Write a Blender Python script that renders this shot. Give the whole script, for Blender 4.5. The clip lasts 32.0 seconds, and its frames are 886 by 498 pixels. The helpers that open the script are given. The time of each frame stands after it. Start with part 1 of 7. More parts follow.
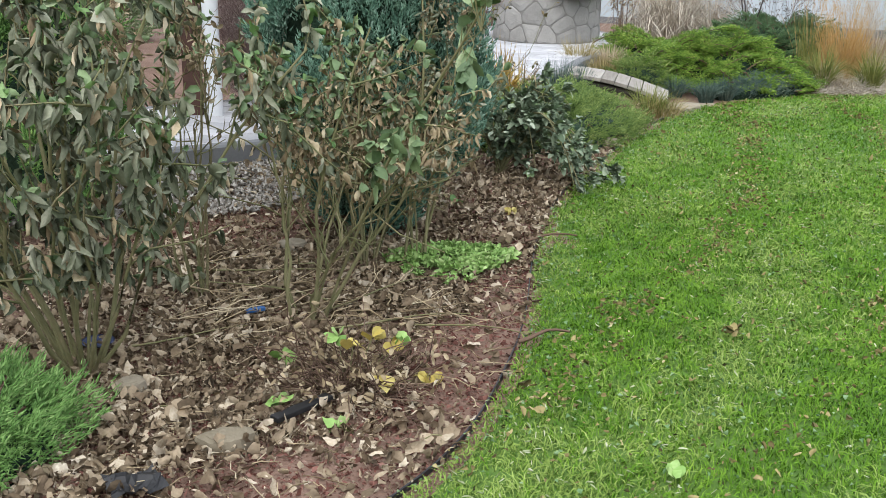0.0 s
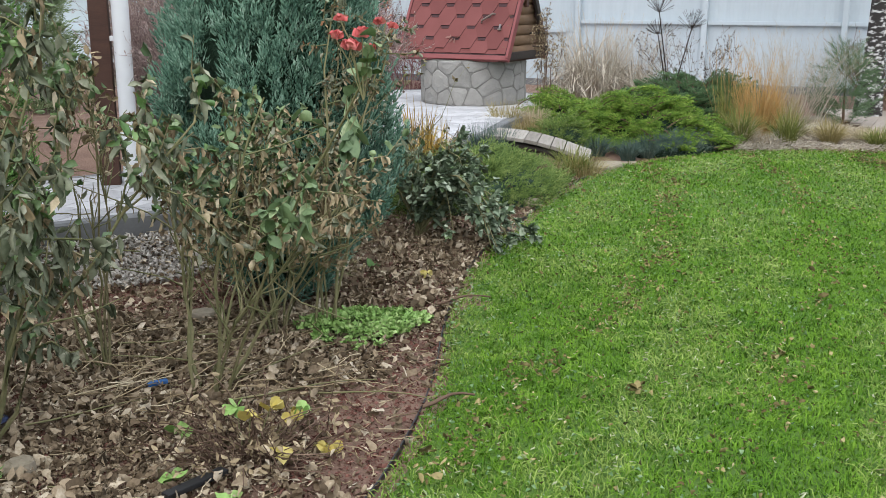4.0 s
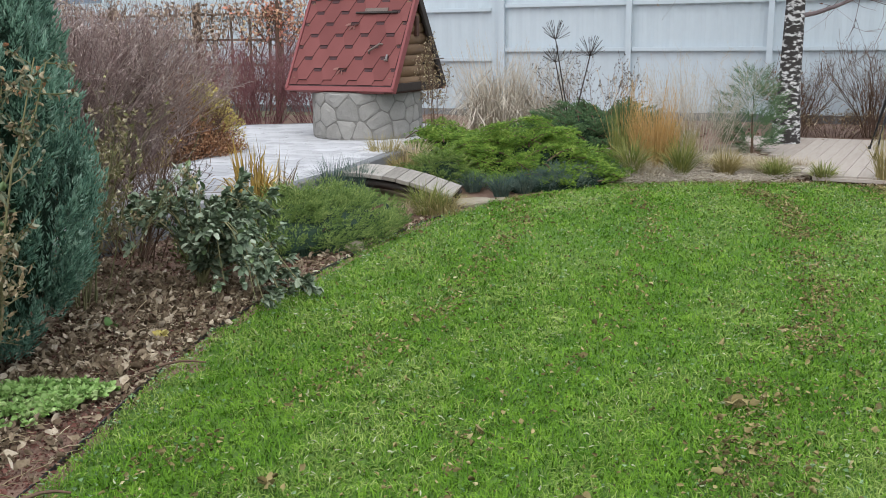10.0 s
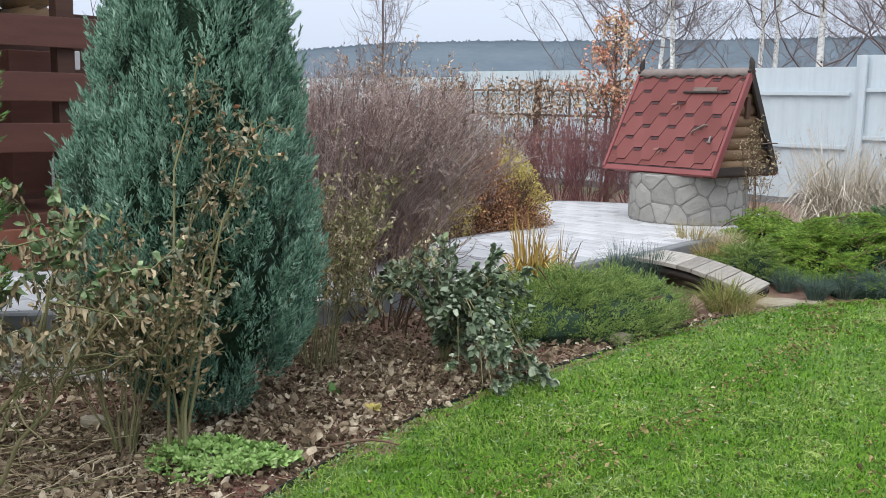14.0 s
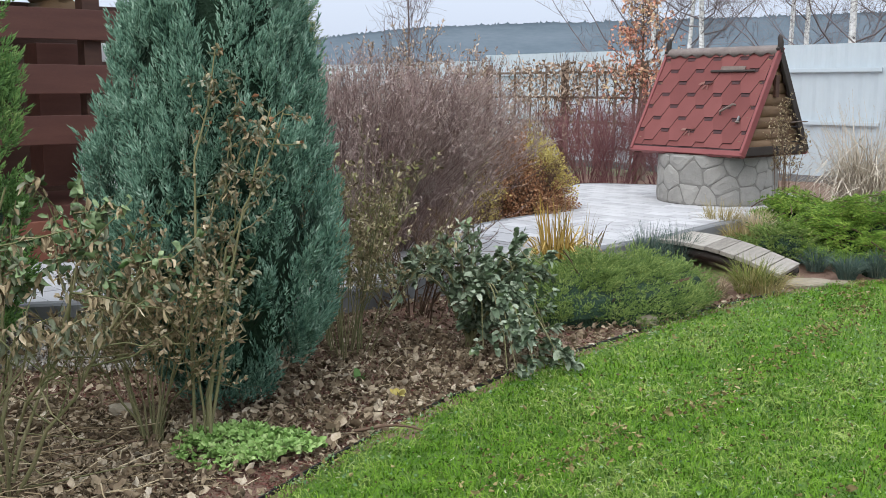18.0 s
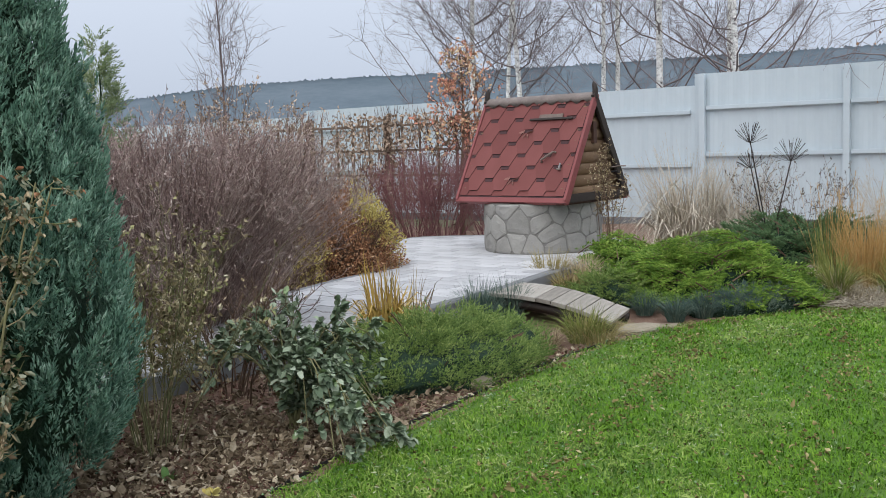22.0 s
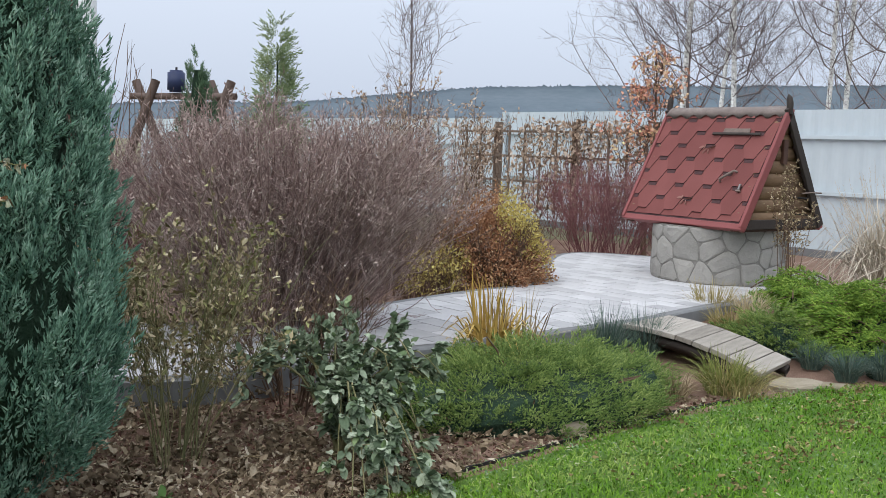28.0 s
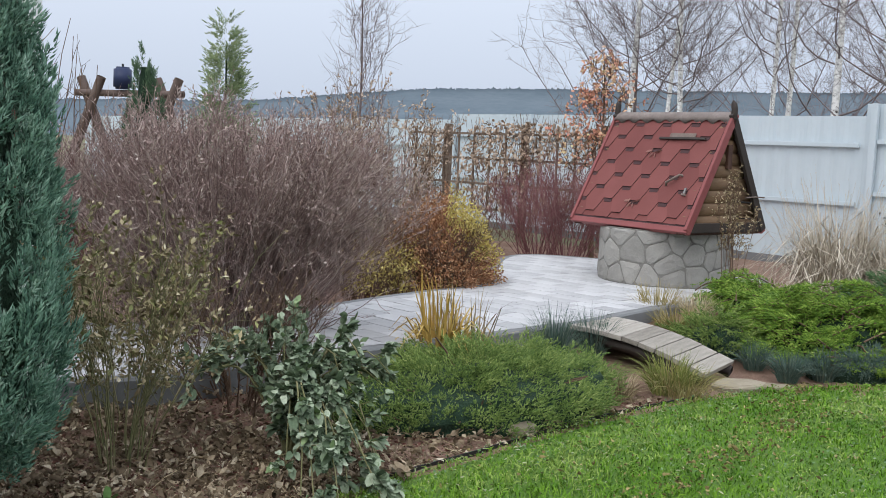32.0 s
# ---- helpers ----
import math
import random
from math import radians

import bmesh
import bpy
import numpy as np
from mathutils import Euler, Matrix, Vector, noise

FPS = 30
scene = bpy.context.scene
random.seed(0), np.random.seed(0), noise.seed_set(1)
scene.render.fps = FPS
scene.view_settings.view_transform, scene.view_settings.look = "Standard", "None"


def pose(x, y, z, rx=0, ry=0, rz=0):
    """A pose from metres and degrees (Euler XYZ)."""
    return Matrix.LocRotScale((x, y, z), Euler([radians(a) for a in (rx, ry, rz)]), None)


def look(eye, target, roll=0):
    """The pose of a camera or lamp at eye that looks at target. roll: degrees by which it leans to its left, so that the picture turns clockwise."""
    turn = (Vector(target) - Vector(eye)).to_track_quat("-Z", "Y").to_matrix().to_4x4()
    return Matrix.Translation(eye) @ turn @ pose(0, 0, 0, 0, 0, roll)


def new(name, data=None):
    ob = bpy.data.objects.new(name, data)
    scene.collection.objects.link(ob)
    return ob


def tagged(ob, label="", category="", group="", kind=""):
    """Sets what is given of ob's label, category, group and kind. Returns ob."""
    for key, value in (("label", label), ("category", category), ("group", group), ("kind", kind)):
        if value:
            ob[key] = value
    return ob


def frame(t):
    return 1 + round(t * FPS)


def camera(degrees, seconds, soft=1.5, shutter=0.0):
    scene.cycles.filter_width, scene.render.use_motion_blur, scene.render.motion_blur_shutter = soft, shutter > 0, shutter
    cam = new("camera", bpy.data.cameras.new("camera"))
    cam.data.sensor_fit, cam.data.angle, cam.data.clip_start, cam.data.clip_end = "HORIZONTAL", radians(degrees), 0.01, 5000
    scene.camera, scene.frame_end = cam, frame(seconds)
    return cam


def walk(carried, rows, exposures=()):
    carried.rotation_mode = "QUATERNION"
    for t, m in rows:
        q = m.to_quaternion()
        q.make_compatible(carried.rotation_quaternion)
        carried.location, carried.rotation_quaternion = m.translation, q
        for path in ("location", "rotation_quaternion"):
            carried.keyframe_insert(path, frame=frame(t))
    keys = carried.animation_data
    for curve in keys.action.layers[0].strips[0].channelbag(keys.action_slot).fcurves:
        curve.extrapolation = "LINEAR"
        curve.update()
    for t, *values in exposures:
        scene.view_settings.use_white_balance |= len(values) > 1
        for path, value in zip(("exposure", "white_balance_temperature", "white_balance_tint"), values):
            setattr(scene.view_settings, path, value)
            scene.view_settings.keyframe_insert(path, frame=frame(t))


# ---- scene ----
cam = camera(47.6, 32.0, soft=0.45, shutter=0.0)
PATH = [
    (0, (-2.902, -0.854, 1.270), (-2.584, 1.027, 0.667), 0.79),
    (0.5, (-2.899, -0.857, 1.273), (-2.581, 1.023, 0.669), 0.99),
    (1, (-2.906, -0.857, 1.270), (-2.587, 1.024, 0.667), 1.41),
    (1.5, (-2.901, -0.856, 1.267), (-2.590, 1.024, 0.661), 1.61),
    (2, (-2.900, -0.854, 1.273), (-2.602, 1.027, 0.665), 1.52),
    (2.5, (-2.905, -0.850, 1.272), (-2.611, 1.032, 0.664), 1.42),
    (3, (-2.896, -0.853, 1.275), (-2.607, 1.033, 0.674), 0.89),
    (3.5, (-2.854, -0.843, 1.286), (-2.560, 1.051, 0.716), 0.00),
    (4, (-2.750, -0.884, 1.289), (-2.325, 1.008, 0.802), 0.05),
    (4.5, (-2.647, -0.910, 1.275), (-1.884, 0.872, 0.780), -1.36),
    (6.5, (-2.385, -0.840, 1.296), (-1.629, 0.959, 0.858), -0.04),
    (7, (-2.192, -0.886, 1.272), (-1.509, 0.943, 0.838), -0.50),
    (7.5, (-2.053, -0.938, 1.240), (-1.339, 0.872, 0.778), -2.04),
    (8, (-1.926, -0.908, 1.266), (-1.006, 0.800, 0.778), -0.47),
    (8.5, (-1.770, -0.771, 1.277), (-0.907, 0.965, 0.788), 0.20),
    (9, (-1.704, -0.717, 1.290), (-0.883, 1.046, 0.823), 0.32),
    (9.5, (-1.619, -0.659, 1.287), (-1.088, 1.216, 0.834), -1.13),
    (10, (-1.455, -0.656, 1.280), (-1.048, 1.254, 0.847), -0.89),
    (10.5, (-1.339, -0.685, 1.267), (-1.037, 1.245, 0.840), -0.57),
    (11, (-1.293, -0.663, 1.262), (-0.999, 1.269, 0.835), -0.59),
    (11.5, (-1.235, -0.526, 1.270), (-0.950, 1.413, 0.874), 0.65),
    (12, (-1.182, -0.389, 1.277), (-1.006, 1.570, 0.918), 0.69),
    (12.5, (-1.138, -0.331, 1.272), (-1.067, 1.641, 0.944), 0.19),
    (13, (-1.028, -0.305, 1.284), (-1.179, 1.668, 0.991), 0.00),
    (13.5, (-0.929, -0.303, 1.274), (-1.128, 1.667, 0.990), 0.70),
    (14, (-0.892, -0.305, 1.262), (-1.189, 1.652, 0.977), 1.14),
    (14.5, (-0.876, -0.304, 1.265), (-1.213, 1.646, 0.974), 1.47),
    (16.5, (-0.859, -0.305, 1.260), (-1.214, 1.639, 0.951), 1.04),
    (17, (-0.860, -0.306, 1.258), (-1.219, 1.636, 0.946), 0.82),
    (17.5, (-0.854, -0.308, 1.259), (-1.214, 1.634, 0.942), 0.47),
    (18, (-0.848, -0.300, 1.266), (-1.207, 1.642, 0.950), -0.00),
    (18.5, (-0.841, -0.306, 1.278), (-1.195, 1.639, 0.977), -0.67),
    (19, (-0.841, -0.312, 1.269), (-1.188, 1.638, 0.989), -1.06),
    (19.5, (-0.831, -0.321, 1.270), (-1.167, 1.632, 0.999), -1.25),
    (20, (-0.818, -0.309, 1.275), (-1.146, 1.646, 1.007), -1.12),
    (20.5, (-0.804, -0.264, 1.278), (-1.085, 1.698, 1.011), -0.92),
    (21, (-0.805, -0.126, 1.276), (-0.946, 1.854, 1.030), -0.58),
    (21.5, (-0.825, 0.014, 1.274), (-0.913, 1.999, 1.048), -1.86),
    (22, (-0.814, 0.062, 1.283), (-0.848, 2.050, 1.064), -2.19),
    (22.5, (-0.707, 0.128, 1.284), (-0.784, 2.115, 1.069), -1.93),
    (23, (-0.529, 0.201, 1.271), (-0.705, 2.182, 1.065), -0.80),
    (23.5, (-0.410, 0.225, 1.254), (-0.500, 2.211, 1.036), -0.89),
    (24, (-0.340, 0.297, 1.255), (-0.271, 2.281, 1.012), -0.47),
    (24.5, (-0.349, 0.469, 1.267), (-0.319, 2.454, 1.026), -0.43),
    (25, (-0.364, 0.584, 1.247), (-0.501, 2.567, 1.022), -0.08),
    (25.5, (-0.369, 0.614, 1.241), (-0.718, 2.570, 1.017), 0.28),
    (26, (-0.264, 0.688, 1.245), (-0.672, 2.633, 1.023), 0.85),
    (26.5, (-0.116, 0.751, 1.267), (-0.498, 2.703, 1.053), 2.49),
    (28.5, (-0.284, 0.822, 1.248), (-0.785, 2.748, 1.047), 1.39),
    (29, (-0.270, 0.819, 1.251), (-0.786, 2.741, 1.053), 1.36),
    (29.5, (-0.264, 0.805, 1.250), (-0.782, 2.727, 1.052), 1.90),
    (30, (-0.267, 0.799, 1.250), (-0.770, 2.725, 1.054), 2.51),
    (30.5, (-0.261, 0.789, 1.252), (-0.745, 2.720, 1.059), 2.84),
    (31, (-0.261, 0.796, 1.251), (-0.734, 2.730, 1.062), 2.93),
    (31.5, (-0.251, 0.802, 1.248), (-0.719, 2.737, 1.055), 2.60),
    (32, (-0.260, 0.803, 1.250), (-0.633, 2.758, 1.052), 2.48),
]
walk(cam, [(t, look(eye, target, roll)) for t, eye, target, roll in PATH], [(0, 0.55), (2.8, 0.55), (4, 0.37), (8, 0.27), (13, 0.27), (14, 0.41), (18, 0.39), (21, 0.14), (22, 0.11), (24, 0.15), (25, -0.03), (26, 0.20), (29, 0.23), (32, 0.21)])

# ---- world and light: an even grey November sky ----
world = bpy.data.worlds.new("overcast_sky")
scene.world = world
world.use_nodes = True
wn, wl = world.node_tree.nodes, world.node_tree.links
wn.clear()
sky = wn.new("ShaderNodeTexSky")
sky.sky_type = "NISHITA"
sky.sun_disc = False
sky.sun_elevation, sky.sun_rotation = radians(48), radians(197)
sky.dust_density, sky.ozone_density = 4.0, 2.0
veil = wn.new("ShaderNodeMix")
veil.data_type = "RGBA"
veil.inputs[0].default_value = 0.93
back = wn.new("ShaderNodeBackground")
back.inputs[1].default_value = 0.10
wout = wn.new("ShaderNodeOutputWorld")
# an overcast dome is three times as bright overhead as at the horizon
wtc, wsep, wup = wn.new("ShaderNodeTexCoord"), wn.new("ShaderNodeSeparateXYZ"), wn.new("ShaderNodeMapRange")
wup.inputs["From Min"].default_value, wup.inputs["From Max"].default_value = 0.0, 1.0
dome = wn.new("ShaderNodeMix")
dome.data_type = "RGBA"
dome.inputs[6].default_value, dome.inputs[7].default_value = (5.0, 5.68, 6.95, 1), (15.2, 16.1, 17.5, 1)
wl.new(wtc.outputs["Generated"], wsep.inputs[0]), wl.new(wsep.outputs[2], wup.inputs[0]), wl.new(wup.outputs[0], dome.inputs[0])
wl.new(dome.outputs[2], veil.inputs[7])
wl.new(sky.outputs[0], veil.inputs[6])
wl.new(veil.outputs[2], back.inputs[0])
wl.new(back.outputs[0], wout.inputs[0])
sun_data = bpy.data.lights.new("sun", "SUN")
sun_data.energy, sun_data.angle, sun_data.color = 1.2, radians(60), (1.0, 0.97, 0.93)
sun = new("sun", sun_data)
sun.matrix_world = look((-4, -9, 15), (0, 4, 0))


# ---- materials ----
def material(name, rough=0.8, metal=0.0):
    m = bpy.data.materials.new(name)
    m.use_nodes = True
    b = m.node_tree.nodes["Principled BSDF"]
    b.inputs["Roughness"].default_value, b.inputs["Metallic"].default_value = rough, metal
    b.inputs["Specular IOR Level"].default_value = 0.3
    return m, m.node_tree.nodes, m.node_tree.links, b


def ramp(nodes, stops):
    r = nodes.new("ShaderNodeValToRGB")
    while len(r.color_ramp.elements) < len(stops):
        r.color_ramp.elements.new(0.5)
    for e, (p, c) in zip(r.color_ramp.elements, stops):
        e.position, e.color = p, (*c, 1)
    return r


def mat_surface(name, stops, scale=6.0, fine=60.0, rough=0.85, bump=0.3, dist=0.01, metal=0.0, stretch=(1, 1, 1), per=""):
    """A surface varied at two scales; per: 'object' or 'island' shifts the tone piece by piece."""
    m, n, l, b = material(name, rough, metal)
    tc, mp = n.new("ShaderNodeTexCoord"), n.new("ShaderNodeMapping")
    mp.inputs["Scale"].default_value = stretch
    l.new(tc.outputs["Object"], mp.inputs[0])
    big, small = n.new("ShaderNodeTexNoise"), n.new("ShaderNodeTexNoise")
    big.inputs["Scale"].default_value, big.inputs["Detail"].default_value = scale, 5
    small.inputs["Scale"].default_value, small.inputs["Detail"].default_value = fine, 6
    l.new(mp.outputs[0], big.inputs[0]), l.new(mp.outputs[0], small.inputs[0])
    mix = n.new("ShaderNodeMath")
    mix.operation = "MULTIPLY_ADD"
    mix.inputs[1].default_value = 0.45
    l.new(small.outputs[0], mix.inputs[0])
    sub = n.new("ShaderNodeMath")
    sub.operation = "MULTIPLY_ADD"
    sub.inputs[1].default_value, sub.inputs[2].default_value = 0.75, -0.1
    l.new(big.outputs[0], sub.inputs[0])
    l.new(sub.outputs[0], mix.inputs[2])
    last = mix
    if per:
        src = n.new("ShaderNodeObjectInfo").outputs["Random"] if per == "object" else n.new("ShaderNodeNewGeometry").outputs["Random Per Island"]
        add = n.new("ShaderNodeMath")
        add.operation = "MULTIPLY_ADD"
        add.inputs[1].default_value = 0.5
        off = n.new("ShaderNodeMath")
        off.operation = "ADD"
        off.inputs[1].default_value = -0.25
        l.new(src, add.inputs[0]), l.new(mix.outputs[0], add.inputs[2]), l.new(add.outputs[0], off.inputs[0])
        last = off
    r = ramp(n, stops)
    l.new(last.outputs[0], r.inputs[0]), l.new(r.outputs[0], b.inputs["Base Color"])
    if bump:
        bp = n.new("ShaderNodeBump")
        bp.inputs["Strength"].default_value, bp.inputs["Distance"].default_value = bump, dist
        l.new(mix.outputs[0], bp.inputs["Height"]), l.new(bp.outputs[0], b.inputs["Normal"])
    return m


def mat_leaf(name, stops, rough=0.6, spec=0.25, patch=3.0, depth=0.35, thru=0.0):
    """Leaves: each its own tone, drifting slowly over the plant."""
    m, n, l, b = material(name, rough)
    b.inputs["Specular IOR Level"].default_value = spec
    geo, tc = n.new("ShaderNodeNewGeometry"), n.new("ShaderNodeTexCoord")
    noise_n = n.new("ShaderNodeTexNoise")
    noise_n.inputs["Scale"].default_value, noise_n.inputs["Detail"].default_value = patch, 3
    l.new(tc.outputs["Object"], noise_n.inputs[0])
    a = n.new("ShaderNodeMath")
    a.operation = "MULTIPLY_ADD"
    a.inputs[1].default_value = 1 - depth
    s = n.new("ShaderNodeMath")
    s.operation = "MULTIPLY_ADD"
    s.inputs[1].default_value, s.inputs[2].default_value = depth * 2, -depth * 0.5
    l.new(noise_n.outputs[0], s.inputs[0])
    # small blotches inside each leaf
    spot, sp = n.new("ShaderNodeTexNoise"), n.new("ShaderNodeMath")
    spot.inputs["Scale"].default_value, spot.inputs["Detail"].default_value = 110, 3
    sp.operation = "MULTIPLY_ADD"
    sp.inputs[1].default_value = 0.34
    off = n.new("ShaderNodeMath")
    off.operation = "ADD"
    off.inputs[1].default_value = -0.17
    l.new(tc.outputs["Object"], spot.inputs[0]), l.new(spot.outputs[0], sp.inputs[0]), l.new(s.outputs[0], sp.inputs[2]), l.new(sp.outputs[0], off.inputs[0])
    l.new(geo.outputs["Random Per Island"], a.inputs[0]), l.new(off.outputs[0], a.inputs[2])
    r = ramp(n, stops)
    l.new(a.outputs[0], r.inputs[0]), l.new(r.outputs[0], b.inputs["Base Color"])
    if thru:
        # thin leaves let some light through
        tr, mx = n.new("ShaderNodeBsdfTranslucent"), n.new("ShaderNodeMixShader")
        mx.inputs[0].default_value = thru
        l.new(r.outputs[0], tr.inputs[0])
        l.new(b.outputs[0], mx.inputs[1]), l.new(tr.outputs[0], mx.inputs[2]), l.new(mx.outputs[0], n["Material Output"].inputs[0])
    return m


def even(*cols):
    return [(i / (len(cols) - 1), c) for i, c in enumerate(cols)]


M_lawn_soil = mat_surface("lawn_soil", even((0.042, 0.080, 0.018), (0.066, 0.135, 0.024), (0.10, 0.18, 0.034), (0.16, 0.175, 0.07)), 1.2, 40, 0.95, 0.6, 0.02)
M_mulch = mat_surface("bark_mulch", even((0.060, 0.038, 0.028), (0.165, 0.100, 0.074), (0.26, 0.168, 0.126), (0.37, 0.27, 0.215)), 3.0, 70, 0.95, 1.0, 0.03)
M_field = mat_surface("far_field", even((0.10, 0.10, 0.05), (0.16, 0.15, 0.08), (0.2, 0.19, 0.12)), 0.05, 2.0, 0.95, 0.3, 0.05)
M_grass = mat_leaf("grass_blades", [(0, (0.028, 0.088, 0.006)), (0.3, (0.074, 0.178, 0.012)), (0.65, (0.135, 0.270, 0.021)), (0.9, (0.225, 0.365, 0.045)), (1, (0.40, 0.48, 0.13))], 0.6, 0.14, 6.0, 0.55)
# paler copy of the grass: the lighter look of leaning blades, as colour
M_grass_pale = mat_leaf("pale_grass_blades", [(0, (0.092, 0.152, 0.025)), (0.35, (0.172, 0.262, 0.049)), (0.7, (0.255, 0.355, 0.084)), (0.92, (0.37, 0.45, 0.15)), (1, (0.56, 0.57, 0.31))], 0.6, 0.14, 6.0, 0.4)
M_paver = mat_surface("grey_paver", even((0.315, 0.315, 0.326), (0.462, 0.462, 0.473), (0.588, 0.588, 0.598)), 4, 90, 0.75, 0.25, 0.003, per="object")
M_joint = mat_surface("paving_joint_sand", even((0.14, 0.14, 0.14), (0.26, 0.26, 0.25)), 10, 90, 0.95, 0.4, 0.005)
M_kerb = mat_surface("concrete_kerb", even((0.13, 0.135, 0.14), (0.24, 0.245, 0.25)), 6, 80, 0.9, 0.3, 0.004)
M_mortar = mat_surface("grey_mortar", even((0.16, 0.154, 0.142), (0.27, 0.26, 0.24)), 12, 90, 0.95, 0.5, 0.006)
M_stone = mat_surface("grey_field_stone", even((0.20, 0.195, 0.18), (0.30, 0.29, 0.27), (0.39, 0.38, 0.35)), 9, 70, 0.85, 0.6, 0.008, per="object")
M_shingle = mat_surface("red_bitumen_shingle", even((0.150, 0.049, 0.046), (0.190, 0.064, 0.059), (0.235, 0.083, 0.077)), 4, 300, 0.9, 0.5, 0.003, per="object")
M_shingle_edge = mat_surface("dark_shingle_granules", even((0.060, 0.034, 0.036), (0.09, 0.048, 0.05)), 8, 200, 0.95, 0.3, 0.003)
M_redmetal = mat_surface("red_painted_metal", even((0.20, 0.055, 0.055), (0.28, 0.085, 0.083)), 3, 40, 0.5, 0.05, 0.002)
M_ridge = mat_surface("aged_brown_ridge_tile", even((0.09, 0.072, 0.066), (0.20, 0.165, 0.15), (0.34, 0.30, 0.28)), 9, 60, 0.8, 0.6, 0.006)
M_log = mat_surface("varnished_log", even((0.10, 0.062, 0.032), (0.20, 0.125, 0.066), (0.29, 0.19, 0.105)), 3, 20, 0.6, 0.3, 0.004, stretch=(1.5, 10, 10), per="object")
M_gable_log = mat_surface("darkened_gable_log", even((0.078, 0.046, 0.026), (0.160, 0.098, 0.056), (0.25, 0.160, 0.094)), 3, 20, 0.6, 0.3, 0.004, stretch=(10, 1.5, 10), per="object")
M_darkwood = mat_surface("dark_stained_wood", even((0.034, 0.019, 0.014), (0.072, 0.036, 0.026), (0.108, 0.054, 0.036)), 3, 40, 0.6, 0.3, 0.004, stretch=(1, 6, 6))
M_brownrail = mat_surface("red_brown_stained_board", even((0.060, 0.026, 0.021), (0.100, 0.043, 0.033), (0.145, 0.064, 0.048)), 2, 40, 0.5, 0.2, 0.003, stretch=(1, 8, 8))
M_greywood = mat_surface("weathered_grey_plank", even((0.15, 0.135, 0.115), (0.31, 0.285, 0.25), (0.46, 0.43, 0.385)), 4, 30, 0.9, 0.5, 0.004, stretch=(12, 1.2, 12), per="object")
M_deck = mat_surface("pale_deck_board", even((0.27, 0.225, 0.185), (0.375, 0.325, 0.28), (0.45, 0.40, 0.35)), 3, 30, 0.85, 0.4, 0.003, stretch=(12, 1.2, 12), per="object")
M_fence = mat_surface("white_coated_sheet", even((0.49, 0.57, 0.615), (0.55, 0.625, 0.67), (0.585, 0.66, 0.705)), 0.8, 12, 0.45, 0.03, 0.002)
M_trellis = mat_surface("old_grey_brown_lattice", even((0.13, 0.10, 0.08), (0.22, 0.17, 0.135), (0.31, 0.25, 0.20)), 5, 60, 0.9, 0.4, 0.003)
M_white = mat_surface("white_plastic", even((0.70, 0.72, 0.74), (0.80, 0.81, 0.82)), 2, 20, 0.35, 0.02, 0.001)
M_black = mat_surface("black_metal", even((0.012, 0.012, 0.013), (0.03, 0.03, 0.032)), 6, 80, 0.4, 0.1, 0.001)
M_steel = mat_surface("grey_hinge_steel", even((0.16, 0.15, 0.15), (0.32, 0.31, 0.30)), 20, 150, 0.45, 0.2, 0.001, metal=0.6)
M_blue = mat_surface("dark_blue_plastic", even((0.02, 0.03, 0.075), (0.035, 0.05, 0.12)), 4, 40, 0.5, 0.1, 0.002)
M_twig = mat_leaf("brown_twig", even((0.080, 0.049, 0.035), (0.145, 0.093, 0.065), (0.232, 0.160, 0.116)), 0.85, 0.2, thru=0.0)
M_twig_purple = mat_leaf("purple_brown_twig", even((0.122, 0.081, 0.075), (0.33, 0.234, 0.214), (0.62, 0.52, 0.475)), 0.85, 0.2, 4, 0.35)
M_twig_red = mat_leaf("dark_red_twig", even((0.13, 0.052, 0.056), (0.235, 0.105, 0.108), (0.37, 0.22, 0.21)), 0.75, 0.25)
M_cane = mat_leaf("rose_cane", even((0.095, 0.110, 0.045), (0.20, 0.195, 0.095), (0.31, 0.255, 0.155)), 0.75, 0.2, 14, 0.4)
M_birch_twig = mat_leaf("birch_twig", even((0.10, 0.075, 0.075), (0.185, 0.148, 0.148), (0.29, 0.25, 0.25)), 0.85, 0.2, thru=0.0)
M_jun_blue = mat_leaf("blue_juniper_spray", [(0, (0.011, 0.038, 0.024)), (0.3, (0.050, 0.116, 0.077)), (0.65, (0.150, 0.268, 0.188)), (1, (0.40, 0.53, 0.43))], 0.7, 0.2, 13.0, 0.6)
# core colour: the shade between plumes is painted in as near-black green
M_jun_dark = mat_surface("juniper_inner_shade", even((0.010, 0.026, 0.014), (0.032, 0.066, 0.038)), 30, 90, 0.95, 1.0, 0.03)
M_jun_green = mat_leaf("green_juniper_spray", [(0, (0.027, 0.057, 0.013)), (0.4, (0.107, 0.176, 0.040)), (0.8, (0.244, 0.319, 0.092)), (1, (0.488, 0.506, 0.202))], 0.7, 0.2, 9.0, 0.55)
M_jun_bright = mat_leaf("bright_juniper_spray", [(0, (0.030, 0.070, 0.010)), (0.35, (0.105, 0.205, 0.024)), (0.7, (0.23, 0.36, 0.052)), (1, (0.45, 0.54, 0.14))], 0.65, 0.25, 9.0, 0.5)
M_thuja = mat_leaf("thuja_spray", [(0, (0.036, 0.090, 0.025)), (0.5, (0.115, 0.235, 0.060)), (0.85, (0.24, 0.37, 0.11)), (1, (0.42, 0.49, 0.19))], 0.7, 0.2, 7.0, 0.5)
